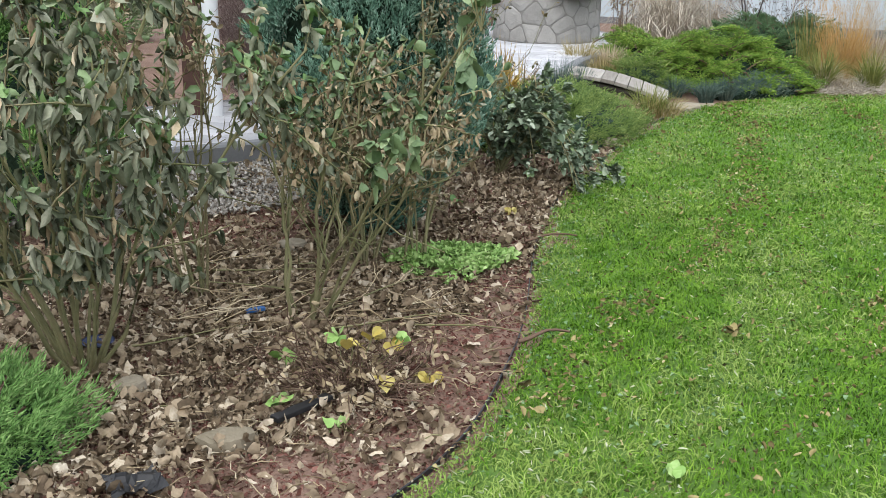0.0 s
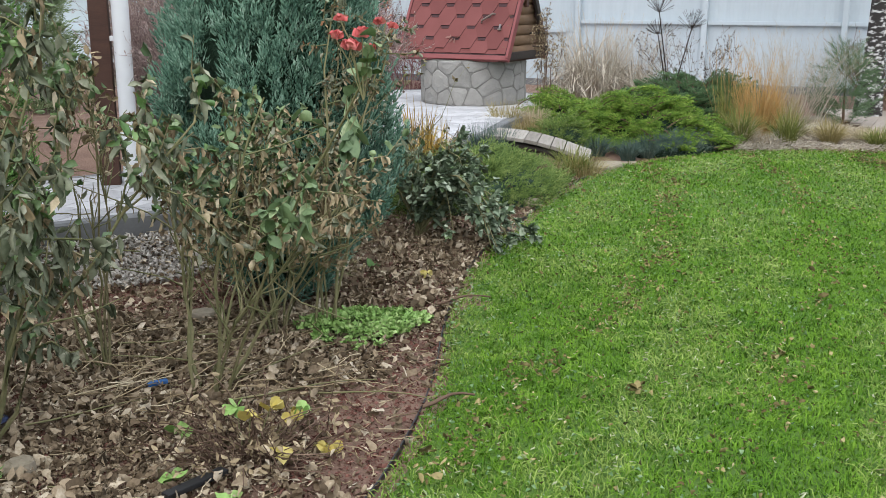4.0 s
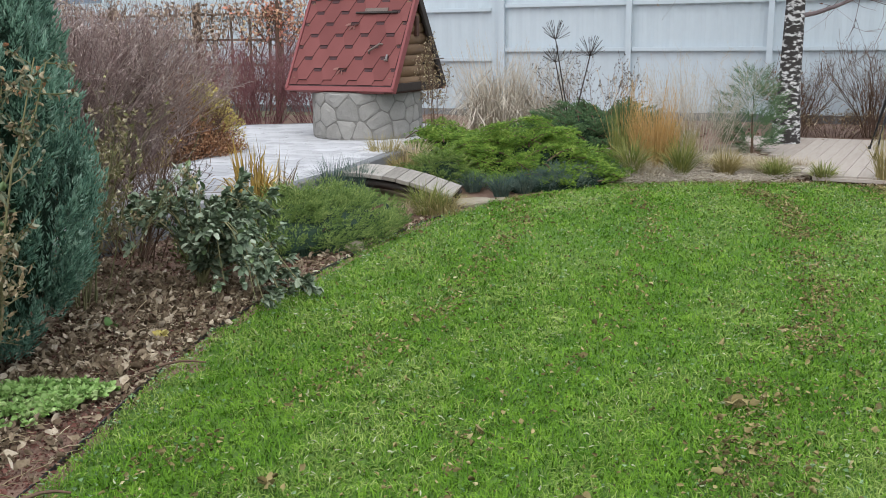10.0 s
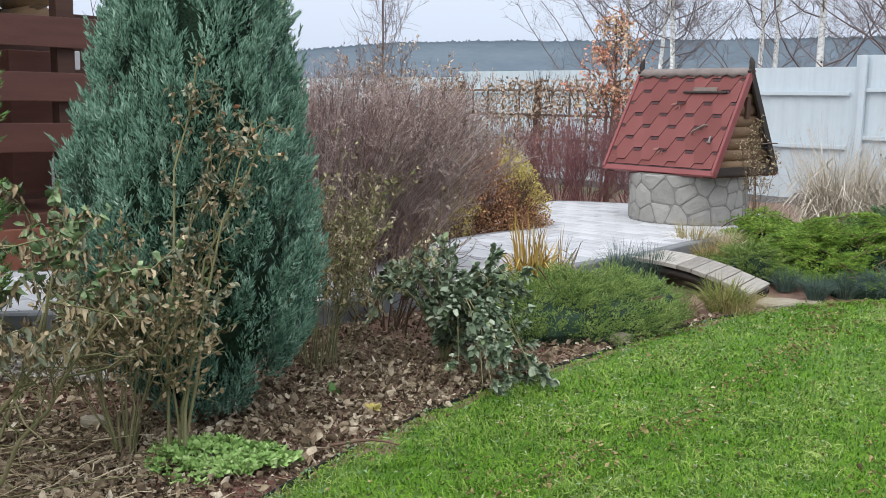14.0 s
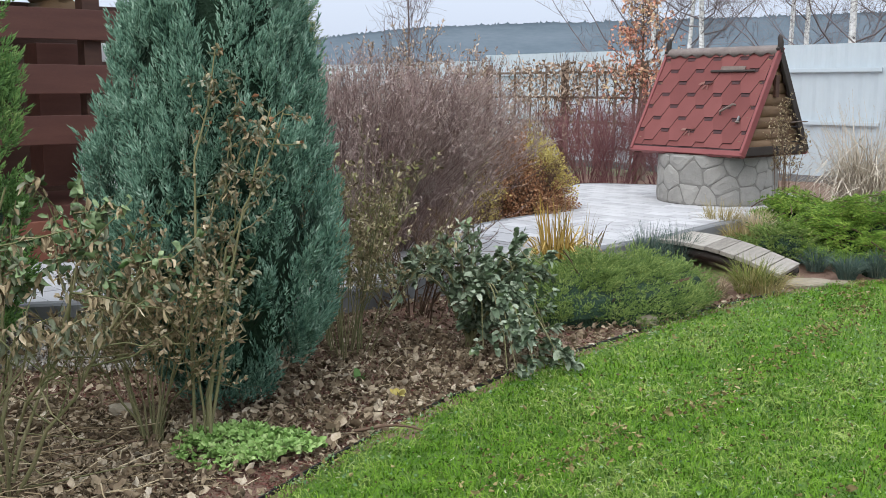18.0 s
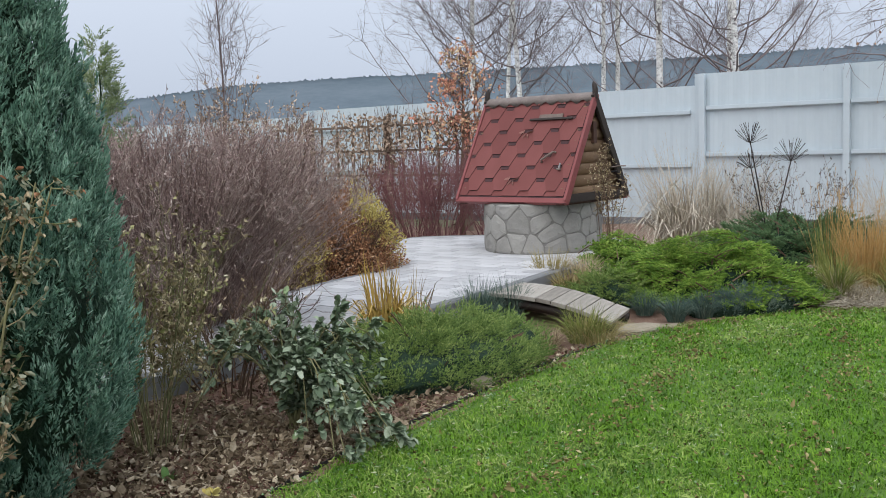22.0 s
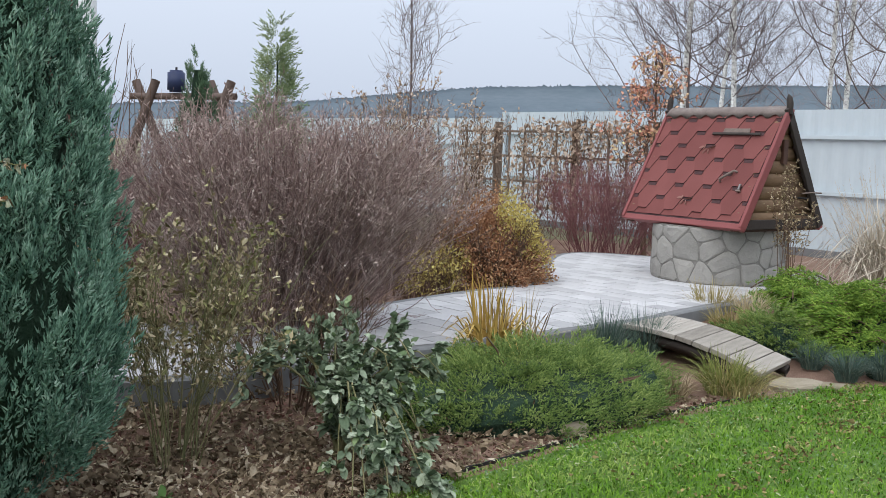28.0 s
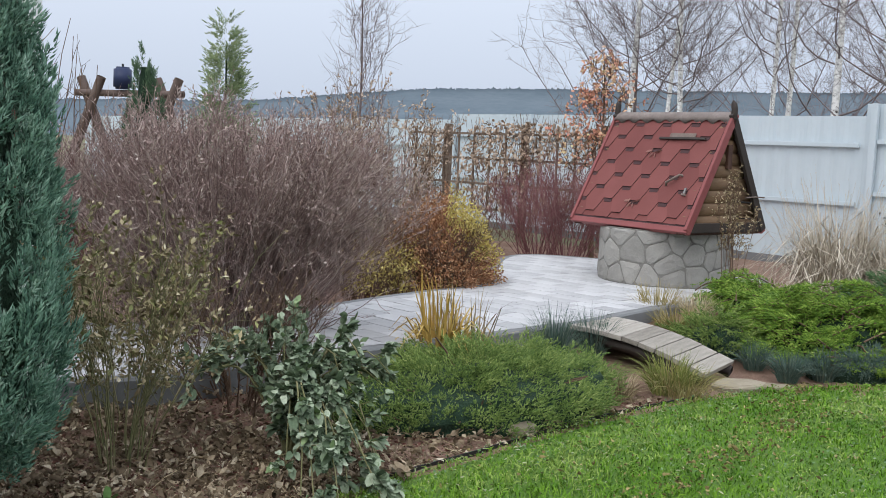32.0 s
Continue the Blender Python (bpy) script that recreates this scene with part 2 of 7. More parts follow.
M_thuja_dark = mat_leaf("dark_thuja_spray", [(0, (0.020, 0.048, 0.024)), (0.5, (0.058, 0.112, 0.058)), (1, (0.16, 0.23, 0.13))], 0.7, 0.2, 7.0, 0.5)
M_thuja_gold = mat_leaf("golden_thuja_spray", [(0, (0.085, 0.14, 0.055)), (0.5, (0.21, 0.285, 0.135)), (0.85, (0.37, 0.43, 0.25)), (1, (0.58, 0.61, 0.43))], 0.7, 0.2, 2.5, 0.4)
M_pale_tip = mat_leaf("pale_seed_tip", even((0.30, 0.22, 0.20), (0.46, 0.37, 0.335), (0.62, 0.54, 0.48)), 0.85, 0.2)
M_pine = mat_leaf("pine_needle", [(0, (0.04, 0.085, 0.035)), (0.5, (0.085, 0.16, 0.065)), (1, (0.17, 0.26, 0.12))], 0.65, 0.25)
M_logleg = mat_surface("weathered_brown_log", even((0.07, 0.05, 0.043), (0.13, 0.095, 0.082), (0.20, 0.15, 0.13)), 3, 40, 0.8, 0.3, 0.004)
M_rose_leaf = mat_leaf("grey_green_rose_leaf", [(0, (0.055, 0.085, 0.046)), (0.4, (0.152, 0.205, 0.128)), (0.8, (0.31, 0.37, 0.26)), (1, (0.54, 0.59, 0.46))], 0.62, 0.16, 7, 0.25)
M_rose_green = mat_leaf("green_rose_leaf", [(0, (0.050, 0.085, 0.038)), (0.5, (0.135, 0.205, 0.090)), (0.85, (0.25, 0.335, 0.16)), (1, (0.42, 0.47, 0.29))], 0.5, 0.35, 7, 0.3)
M_green_leaf = mat_leaf("fresh_green_leaf", [(0, (0.06, 0.13, 0.035)), (0.5, (0.11, 0.21, 0.06)), (0.9, (0.21, 0.31, 0.12)), (1, (0.34, 0.38, 0.12))], 0.5, 0.35)
M_dry_leaf = mat_leaf("dry_hanging_leaf", [(0, (0.070, 0.050, 0.028)), (0.3, (0.20, 0.150, 0.088)), (0.7, (0.42, 0.335, 0.205)), (1, (0.68, 0.59, 0.43))], 0.8, 0.2, 8, 0.25)
M_grey_dry = mat_leaf("grey_green_wilted_leaf", [(0, (0.038, 0.048, 0.026)), (0.3, (0.105, 0.122, 0.074)), (0.7, (0.235, 0.25, 0.170)), (1, (0.46, 0.45, 0.35))], 0.75, 0.2, 9, 0.3)
M_currant = mat_leaf("dull_brown_hanging_leaf", [(0, (0.075, 0.055, 0.030)), (0.35, (0.22, 0.172, 0.098)), (0.75, (0.44, 0.37, 0.225)), (1, (0.72, 0.66, 0.50))], 0.8, 0.2, 8, 0.25)
M_litter = mat_leaf("fallen_leaf", [(0, (0.050, 0.035, 0.021)), (0.35, (0.175, 0.128, 0.082)), (0.7, (0.37, 0.295, 0.20)), (0.92, (0.60, 0.52, 0.40)), (1, (0.78, 0.72, 0.60))], 0.85, 0.2, 5, 0.25)
M_lawn_leaf = mat_leaf("leaf_on_lawn", [(0, (0.060, 0.052, 0.020)), (0.35, (0.155, 0.125, 0.050)), (0.75, (0.34, 0.28, 0.125)), (1, (0.58, 0.52, 0.32))], 0.8, 0.2)
M_yellow_leaf = mat_leaf("yellow_leaf", [(0, (0.36, 0.27, 0.06)), (0.5, (0.53, 0.44, 0.13)), (1, (0.62, 0.56, 0.26))], 0.7, 0.25)
M_rust_leaf = mat_leaf("rust_leaf", [(0, (0.17, 0.072, 0.036)), (0.5, (0.36, 0.175, 0.092)), (0.85, (0.52, 0.33, 0.19)), (1, (0.72, 0.60, 0.42))], 0.75, 0.2, 9, 0.25)
M_vine_dry = mat_leaf("pale_dead_vine_leaf", [(0, (0.20, 0.14, 0.10)), (0.4, (0.40, 0.30, 0.22)), (1, (0.66, 0.56, 0.46))], 0.8, 0.2)
M_orange_leaf = mat_leaf("orange_autumn_leaf", [(0, (0.48, 0.15, 0.10)), (0.42, (0.66, 0.31, 0.22)), (0.72, (0.72, 0.54, 0.34)), (1, (0.58, 0.60, 0.25))], 0.7, 0.2, 1.6, 0.6)
M_straw = mat_leaf("straw_blade", [(0, (0.30, 0.23, 0.14)), (0.5, (0.48, 0.40, 0.26)), (1, (0.66, 0.58, 0.43))], 0.7, 0.25)
M_gold = mat_leaf("golden_straw", [(0, (0.36, 0.20, 0.07)), (0.5, (0.54, 0.34, 0.13)), (1, (0.66, 0.49, 0.26))], 0.7, 0.25)
M_iris = mat_leaf("yellowed_blade", [(0, (0.30, 0.19, 0.05)), (0.4, (0.48, 0.32, 0.08)), (0.8, (0.58, 0.44, 0.16)), (1, (0.40, 0.38, 0.17))], 0.65, 0.25)
M_sedge = mat_leaf("green_sedge", [(0, (0.09, 0.13, 0.03)), (0.5, (0.19, 0.22, 0.055)), (0.85, (0.34, 0.32, 0.11)), (1, (0.44, 0.37, 0.17))], 0.65, 0.25)
M_fescue = mat_leaf("blue_fescue", [(0, (0.038, 0.075, 0.062)), (0.6, (0.090, 0.140, 0.115)), (1, (0.24, 0.28, 0.20))], 0.7, 0.2)
M_ivy = mat_leaf("dark_vine_leaf", [(0, (0.040, 0.033, 0.028)), (0.4, (0.105, 0.088, 0.076)), (0.8, (0.21, 0.19, 0.15)), (1, (0.42, 0.41, 0.31))], 0.7, 0.25, 7, 0.35)
M_rose_petal = mat_leaf("coral_petal", even((0.58, 0.10, 0.11), (0.72, 0.20, 0.19), (0.80, 0.36, 0.33)), 0.6, 0.25)
M_mint = mat_leaf("pale_green_rosette", [(0, (0.11, 0.22, 0.045)), (0.5, (0.26, 0.42, 0.12)), (1, (0.48, 0.60, 0.27))], 0.55, 0.3)
# distance haze is put into the hill's base colour
M_hill = mat_surface("forest_painted_haze", even((0.075, 0.108, 0.135), (0.128, 0.163, 0.195), (0.180, 0.215, 0.25)), 0.018, 0.12, 1.0, 0.0, stretch=(1, 1, 3))
M_brick = mat_surface("red_brown_plinth", even((0.16, 0.06, 0.04), (0.26, 0.11, 0.075)), 5, 60, 0.9, 0.3, 0.004)
M_glass = mat_surface("pale_window", even((0.5, 0.55, 0.58), (0.62, 0.66, 0.7)), 1, 5, 0.15, 0.0)
M_flat_stone = mat_surface("flat_field_stone", even((0.14, 0.115, 0.075), (0.245, 0.21, 0.15), (0.34, 0.30, 0.235)), 9, 60, 0.9, 0.8, 0.012, per="object")


def mat_birch(name, lo, hi, white=0.6):
    """White bark with dark level scars."""
    m, n, l, b = material(name, 0.8)
    tc, mp = n.new("ShaderNodeTexCoord"), n.new("ShaderNodeMapping")
    mp.inputs["Scale"].default_value = (13, 13, 26)
    v = n.new("ShaderNodeTexNoise")
    v.inputs["Scale"].default_value, v.inputs["Detail"].default_value = 1.0, 4
    l.new(tc.outputs["Object"], mp.inputs[0]), l.new(mp.outputs[0], v.inputs[0])
    r = ramp(n, [(0.0, (0.02, 0.018, 0.017)), (lo, (0.045, 0.04, 0.037)), (hi, (white * 0.68, white * 0.67, white * 0.66)), (0.6, (white, white * 0.99, white * 0.97))])
    l.new(v.outputs[0], r.inputs[0]), l.new(r.outputs[0], b.inputs["Base Color"])
    bp = n.new("ShaderNodeBump")
    bp.inputs["Strength"].default_value, bp.inputs["Distance"].default_value = 0.5, 0.01
    l.new(v.outputs[0], bp.inputs["Height"]), l.new(bp.outputs[0], b.inputs["Normal"])
    return m


M_birch = mat_birch("birch_bark", 0.50, 0.57)
M_birch_white = mat_birch("white_birch_bark", 0.30, 0.38, 0.92)


# ---- mesh helpers ----
def link_mesh(name, verts, faces, mat, parent=None, smooth=False):
    me = bpy.data.meshes.new(name)
    verts = np.asarray(verts, float)
    if isinstance(faces, np.ndarray):
        k, nf = faces.shape[1], len(faces)
        me.vertices.add(len(verts))
        me.vertices.foreach_set("co", verts.astype(np.float32).ravel())
        me.loops.add(nf * k)
        me.loops.foreach_set("vertex_index", faces.astype(np.int32).ravel())
        me.polygons.add(nf)
        me.polygons.foreach_set("loop_start", np.arange(0, nf * k, k, dtype=np.int32))
        me.update(calc_edges=True)
    else:
        me.from_pydata([tuple(v) for v in verts], [], faces)
    if smooth or (isinstance(faces, np.ndarray) and faces.shape[1] == 3):
        me.polygons.foreach_set("use_smooth", np.ones(len(me.polygons), bool))
    me.materials.append(mat)
    ob = new(name, me)
    if parent is not None:
        ob.parent = parent
    return ob


def thing(name, at, label, category, group="", kind="", turn=0.0):
    ob = new(name)
    ob.empty_display_size = 0.1
    ob.matrix_world = pose(at[0], at[1], at[2], 0, 0, turn)
    return tagged(ob, label, category, group, kind)


def part(name, bm, mat, parent, label="", smooth=False):
    me = bpy.data.meshes.new(name)
    bm.to_mesh(me)
    bm.free()
    if smooth:
        me.polygons.foreach_set("use_smooth", [True] * len(me.polygons))
    me.materials.append(mat)
    ob = new(name, me)
    ob.parent = parent
    return tagged(ob, label)


def box_bm(sx, sy, sz, at=(0, 0, 0), bevel=0.0, turn=None):
    bm = bmesh.new()
    bmesh.ops.create_cube(bm, size=1)
    bmesh.ops.scale(bm, vec=(sx, sy, sz), verts=bm.verts)
    if bevel:
        bmesh.ops.bevel(bm, geom=bm.edges[:], offset=bevel, segments=2, affect="EDGES", profile=0.7)
    if turn is not None:
        bmesh.ops.transform(bm, matrix=turn, verts=bm.verts)
    bmesh.ops.translate(bm, vec=at, verts=bm.verts)
    return bm


def unit(v):
    return v / np.maximum(np.linalg.norm(v, axis=-1, keepdims=True), 1e-9)


def tubes(paths, radii, k=4):
    """Verts and quads of tubes along paths (B, n, 3) with radii (B, n)."""
    paths, radii = np.asarray(paths, float), np.asarray(radii, float)
    B, n, _ = paths.shape
    t = unit(np.gradient(paths, axis=1))
    ref = np.where(np.abs(t[..., 2:3]) > 0.9, np.array([1.0, 0, 0]), np.array([0, 0, 1.0]))
    u = unit(np.cross(t, ref))
    w = np.cross(t, u)
    a = np.arange(k) * 2 * np.pi / k
    ring = np.cos(a)[:, None] * u[:, :, None, :] + np.sin(a)[:, None] * w[:, :, None, :]
    v = paths[:, :, None, :] + ring * radii[:, :, None, None]
    i = np.arange(B)[:, None, None] * n * k + np.arange(n - 1)[None, :, None] * k
    j, j2 = np.arange(k)[None, None, :], (np.arange(k)[None, None, :] + 1) % k
    f = np.stack([i + j, i + j2, i + k + j2, i + k + j], -1).reshape(-1, 4)
    return v.reshape(-1, 3), f


def leaves(pos, along, length, width, rng, fold=0.25, droop=0.0, fine=True, ragged=0.05, face=None):
    """Folded leaves on a rib: rounded and curled, or plain pointed ones."""
    N = len(pos)
    along = unit(along)
    side = unit(np.cross(along, unit(rng.normal(size=(N, 3))) if face is None else face + rng.normal(0, 0.3, (N, 3))))
    up = np.cross(side, along)
    L, W = np.broadcast_to(length, N)[:, None], np.broadcast_to(width, N)[:, None]
    if fine:
        curl = rng.uniform(-0.45, 0.65, (N, 1))
        fold = fold * rng.uniform(0.2, 2.0, (N, 1))
        down = np.array([0, 0, -1.0]) * droop
        rib = [pos + along * L * s + (up * curl * s * s + down * s * s * 0.6) * L for s in (0.0, 0.2, 0.5, 0.8, 1.0)]
        lop = rng.uniform(0.8, 1.15, (N, 1))
        v = [rib[0], rib[1] + side * W * 0.36 + up * W * fold * 0.8, rib[2] + side * W * 0.5 * lop + up * W * fold, rib[3] + side * W * 0.33 + up * W * fold * 0.6, rib[4],
             rib[3] - side * W * 0.34 + up * W * fold * 0.5, rib[2] - side * W * 0.48 + up * W * fold, rib[1] - side * W * 0.37 * lop + up * W * fold * 0.8, rib[1], rib[2], rib[3]]
        v = np.stack(v, 1)
        v[:, 1:] += rng.normal(0, 1, (N, 10, 3)) * (W * ragged)[:, None]
        v = v.reshape(-1, 3)
        i = np.arange(N)[:, None] * 11
        f = np.concatenate([i + q for q in ([0, 1, 8], [1, 2, 8], [2, 9, 8], [2, 3, 9], [3, 10, 9], [3, 4, 10], [4, 5, 10], [5, 9, 10], [5, 6, 9], [6, 8, 9], [6, 7, 8], [7, 0, 8])], 0)
        return v, f
    mid = pos + along * L * 0.45 + np.array([0, 0, -1]) * droop * L * 0.2
    a, b = mid + side * W * 0.5 + up * W * fold, mid - side * W * 0.5 + up * W * fold
    tip = pos + along * L + np.array([0, 0, -1]) * droop * L * 0.6
    v = np.stack([pos, a, tip, b, mid], 1).reshape(-1, 3)
    i = np.arange(N)[:, None] * 5
    f = np.concatenate([i + [0, 1, 4], i + [1, 2, 4], i + [2, 3, 4], i + [3, 0, 4]], 0)
    return v, f


def sprays(pos, along, length, width, rng):
    """Slim three-sided sprigs."""
    N = len(pos)
    along = unit(along)
    side = unit(np.cross(along, unit(rng.normal(size=(N, 3)))))
    up = np.cross(side, along)
    L, W = np.broadcast_to(length, N)[:, None], np.broadcast_to(width, N)[:, None]
    v = []
    for k in range(3):
        a = k * 2 * np.pi / 3
        v.append(pos + along * L * 0.12 + (side * np.cos(a) + up * np.sin(a)) * W * 0.5)
    v.append(pos + along * L)
    v = np.stack(v, 1).reshape(-1, 3)
    i = np.arange(N)[:, None] * 4
    f = np.concatenate([i + [3, 0, 1], i + [3, 1, 2], i + [3, 2, 0]], 0)
    return v, f


def stems(rng, n, height, spread, base=0.08, pts=6, wobble=0.04, bend=1.0):
    """Paths of upright stems that fan out from a base at the origin."""
    a = rng.uniform(0, 2 * np.pi, n)
    out = spread * np.sqrt(rng.uniform(0.02, 1, n))
    h = height * rng.uniform(0.75, 1.05, n) * (1 - 0.28 * (out / max(spread, 1e-6)) ** 2)
    s = np.linspace(0, 1, pts)[None, :]
    r = base * rng.uniform(0.1, 1, n)[:, None] + out[:, None] * (s ** (1.25 * bend))
    p = np.stack([np.cos(a)[:, None] * r, np.sin(a)[:, None] * r, h[:, None] * s ** 0.92], -1)
    p[:, 1:] += np.cumsum(rng.normal(0, wobble, (n, pts - 1, 3)), 1) * 0.6
    return p


def twigs_on(rng, paths, per, length, pts=4, frm=0.35, up=0.5, wobble=0.02):
    """Side twigs that start on given paths and follow them outward."""
    B, n, _ = paths.shape
    idx = np.repeat(np.arange(B), per)
    s = rng.uniform(frm, 1.0, len(idx)) * (n - 1)
    i = np.minimum(s.astype(int), n - 2)
    fr = (s - i)[:, None]
    p0 = paths[idx, i] * (1 - fr) + paths[idx, i + 1] * fr
    d = unit(unit(paths[idx, i + 1] - paths[idx, i]) * 0.7 + rng.normal(0, 0.55, (len(idx), 3)) + np.array([0, 0, up]))
    L = length * rng.uniform(0.5, 1.2, len(idx))
    q = np.linspace(0, 1, pts)
    out = p0[:, None] + d[:, None] * (L[:, None] * q)[..., None]
    out[:, 1:] += np.cumsum(rng.normal(0, wobble, (len(idx), pts - 1, 3)), 1)
    return out


def points_on(rng, paths, n, frm=0.3, to=1.0):
    B, m, _ = paths.shape
    idx = rng.integers(0, B, n)
    s = rng.uniform(frm, to, n) * (m - 1)
    i = np.minimum(s.astype(int), m - 2)
    fr = (s - i)[:, None]
    return paths[idx, i] * (1 - fr) + paths[idx, i + 1] * fr, unit(paths[idx, i + 1] - paths[idx, i])


def taper(paths, r0, r1):
    B, n, _ = paths.shape
    return np.broadcast_to(np.linspace(r0, r1, n)[None], (B, n))


def join_geo(*items):
    vs, fs, o = [], [], 0
    for v, f in items:
        vs.append(v), fs.append(f + o)
        o += len(v)
    return np.concatenate(vs), np.concatenate(fs)


def inside(px, py, poly):
    px, py = np.asarray(px), np.asarray(py)
    c = np.zeros(px.shape, bool)
    for (x1, y1), (x2, y2) in zip(poly, poly[1:] + poly[:1]):
        c ^= ((y1 > py) != (y2 > py)) & (px < (x2 - x1) * (py - y1) / ((y2 - y1) or 1e-9) + x1)
    return c


def edge_distance(px, py, poly):
    d = np.full(np.shape(px), 1e9)
    for (x1, y1), (x2, y2) in zip(poly, poly[1:] + poly[:1]):
        ex, ey = x2 - x1, y2 - y1
        t = np.clip(((px - x1) * ex + (py - y1) * ey) / (ex * ex + ey * ey + 1e-9), 0, 1)
        d = np.minimum(d, np.hypot(px - x1 - t * ex, py - y1 - t * ey))
    return d


def smooth_poly(poly, rounds=2):
    for _ in range(rounds):
        q = []
        for (x1, y1), (x2, y2) in zip(poly, poly[1:] + poly[:1]):
            q += [(0.75 * x1 + 0.25 * x2, 0.75 * y1 + 0.25 * y2), (0.25 * x1 + 0.75 * x2, 0.25 * y1 + 0.75 * y2)]
        poly = q
    return poly


def step01(a, b, x):
    t = np.clip((np.asarray(x, float) - a) / (b - a), 0, 1)
    return t * t * (3 - 2 * t)


def gz(x, y):
    """Height of the garden's ground: falls gently, then rises towards the fence."""
    x, y = np.asarray(x, float), np.asarray(y, float)
    return -0.010 * y + step01(7.3, 9.2, y) * 0.2 * (1 - 0.75 * step01(2.2, 3.6, x))


def on(x, y, dz=0.0):
    return (x, y, float(gz(x, y)) + dz)


LAWN = smooth_poly([(-2.66, 1.22), (-2.42, 1.51), (-2.23, 1.9), (-2.04, 2.36), (-1.84, 3.08), (-1.58, 3.82), (-1.2, 4.55), (-0.83, 5.12), (-0.45, 5.8), (0.1, 6.5), (0.5, 6.87), (0.95, 7.15), (1.66, 7.45), (2.4, 7.42), (2.95, 7.2), (3.6, 6.8), (4.1, 6.0), (4.2, 5.2), (4.0, 4.3), (3.3, 3.1), (2.2, 2.2), (1.28, 1.49), (0.8, 1.16), (0.62, 0.6), (0.7, -1.5), (0.4, -4.0), (-4.6, -4.0), (-4.4, -0.6), (-3.7, 0.55), (-3.1, 0.85)], 2)
PAVING = smooth_poly([(-6.2, 3.3), (-4.2, 4.15), (-3.5, 4.44), (-2.75, 4.72), (-2.34, 4.95), (-2.04, 5.46), (-1.72, 5.89), (-1.43, 6.15), (-0.94, 6.85), (-0.56, 7.33), (-0.17, 8.12), (0.33, 8.78), (0.8, 9.5), (0.92, 10.2), (0.8, 10.9), (0.3, 11.25), (-0.65, 11.35), (-1.3, 11.45), (-1.55, 11.0), (-1.45, 9.6), (-1.32, 8.75), (-1.75, 8.17), (-2.12, 7.4), (-2.36, 6.8), (-2.75, 6.2), (-3.5, 5.75), (-6.5, 4.5)], 2)
PAVE_Z = 0.18


# ---- ground ----
def sheet(name, xs, ys, zf, mat, label, category, keep=None):
    X, Y = np.meshgrid(xs, ys, indexing="ij")
    Z = zf(X, Y)
    nx, ny = X.shape
    i = (np.arange(nx - 1)[:, None] * ny + np.arange(ny - 1)[None]).ravel()
    f = np.stack([i, i + ny, i + ny + 1, i + 1], 1)
    v = np.stack([X, Y, Z], -1).reshape(-1, 3)
    if keep is not None:
        f = f[keep(v[f][:, :, 0].mean(1), v[f][:, :, 1].mean(1))]
    return tagged(link_mesh(name, v, f, mat, smooth=True), label, category, kind="structure")


def spaced(lo, hi, core_lo, core_hi, step):
    core = np.arange(core_lo, core_hi + step, step)
    g = np.geomspace(step, max(abs(lo), hi), 26)
    return np.unique(np.concatenate([core_lo - g[g < core_lo - lo + 1], core, core_hi + g[g < hi - core_hi + 1], [lo, hi]]))


def rough_noise(X, Y, s, seed):
    r = np.random.RandomState(seed)
    z = 0
    for k in range(7):
        a, w = r.uniform(0, 6.28, 2), s * r.uniform(0.6, 2.6)
        z = z + np.sin((X * np.cos(a[0]) + Y * np.sin(a[0])) * w + a[1])
    return z / 7


def bed_z(X, Y):
    """The planting bed is heaped up against the paving's edge."""
    d = edge_distance(X, Y, PAVING)
    return gz(X, Y) + 0.13 * np.exp(-(d / 0.38) ** 2) * (1 - step01(8.5, 9.2, Y)) * (1 - step01(0.5, 1.0, X))


sheet("ground", spaced(-3000, 3000, -12, 14, 1.0), spaced(-3000, 3000, -8, 26, 1.0), lambda X, Y: gz(X, np.clip(Y, -8, 26)) - 0.12 - 0.10 * step01(20, 60, np.hypot(X, Y)) * 10, M_field, "dull brown-green open ground running to the hills", "ground")
sheet("garden_bed", np.arange(-7, 9.5, 0.085), np.arange(-4.5, 14.5, 0.085), lambda X, Y: bed_z(X, Y) - 0.03 + 0.022 * rough_noise(X, Y, 6, 3) + 0.008 * rough_noise(X, Y, 28, 4), M_mulch, "dark red-brown bark mulch of the planting beds", "flower bed", keep=lambda x, y: ~(inside(x, y, LAWN) & (edge_distance(x, y, LAWN) > 0.2)))


def lawn_sheet():
    xs, ys = np.arange(-4.7, 4.4, 0.05), np.arange(-4.1, 7.6, 0.05)
    ob = sheet("lawn", xs, ys, lambda X, Y: gz(X, Y) + 0.012 * rough_noise(X, Y, 3, 9) + 0.006 * rough_noise(X, Y, 14, 10) - 0.05 * np.exp(-edge_distance(X, Y, LAWN) / 0.02) - 0.02, M_lawn_soil, "mown green lawn with scattered fallen leaves", "lawn", keep=lambda x, y: inside(x, y, LAWN))
    return ob


lawn_sheet()


def stripe(x, y, off, width):
    """How near a point lies to a mowing track that bends with the lawn; off: metres beside the leaf-strewn track."""
    mid = np.interp(y, [-1.0, 1.21, 1.97, 2.93, 3.66, 4.55, 5.59, 7.0], [-1.75, 0.31, 1.08, 1.91, 2.39, 2.89, 3.38, 3.9])
    return np.exp(-(((x - mid - off + 0.05 * np.sin(3 * y)) * 0.76) / width) ** 2)


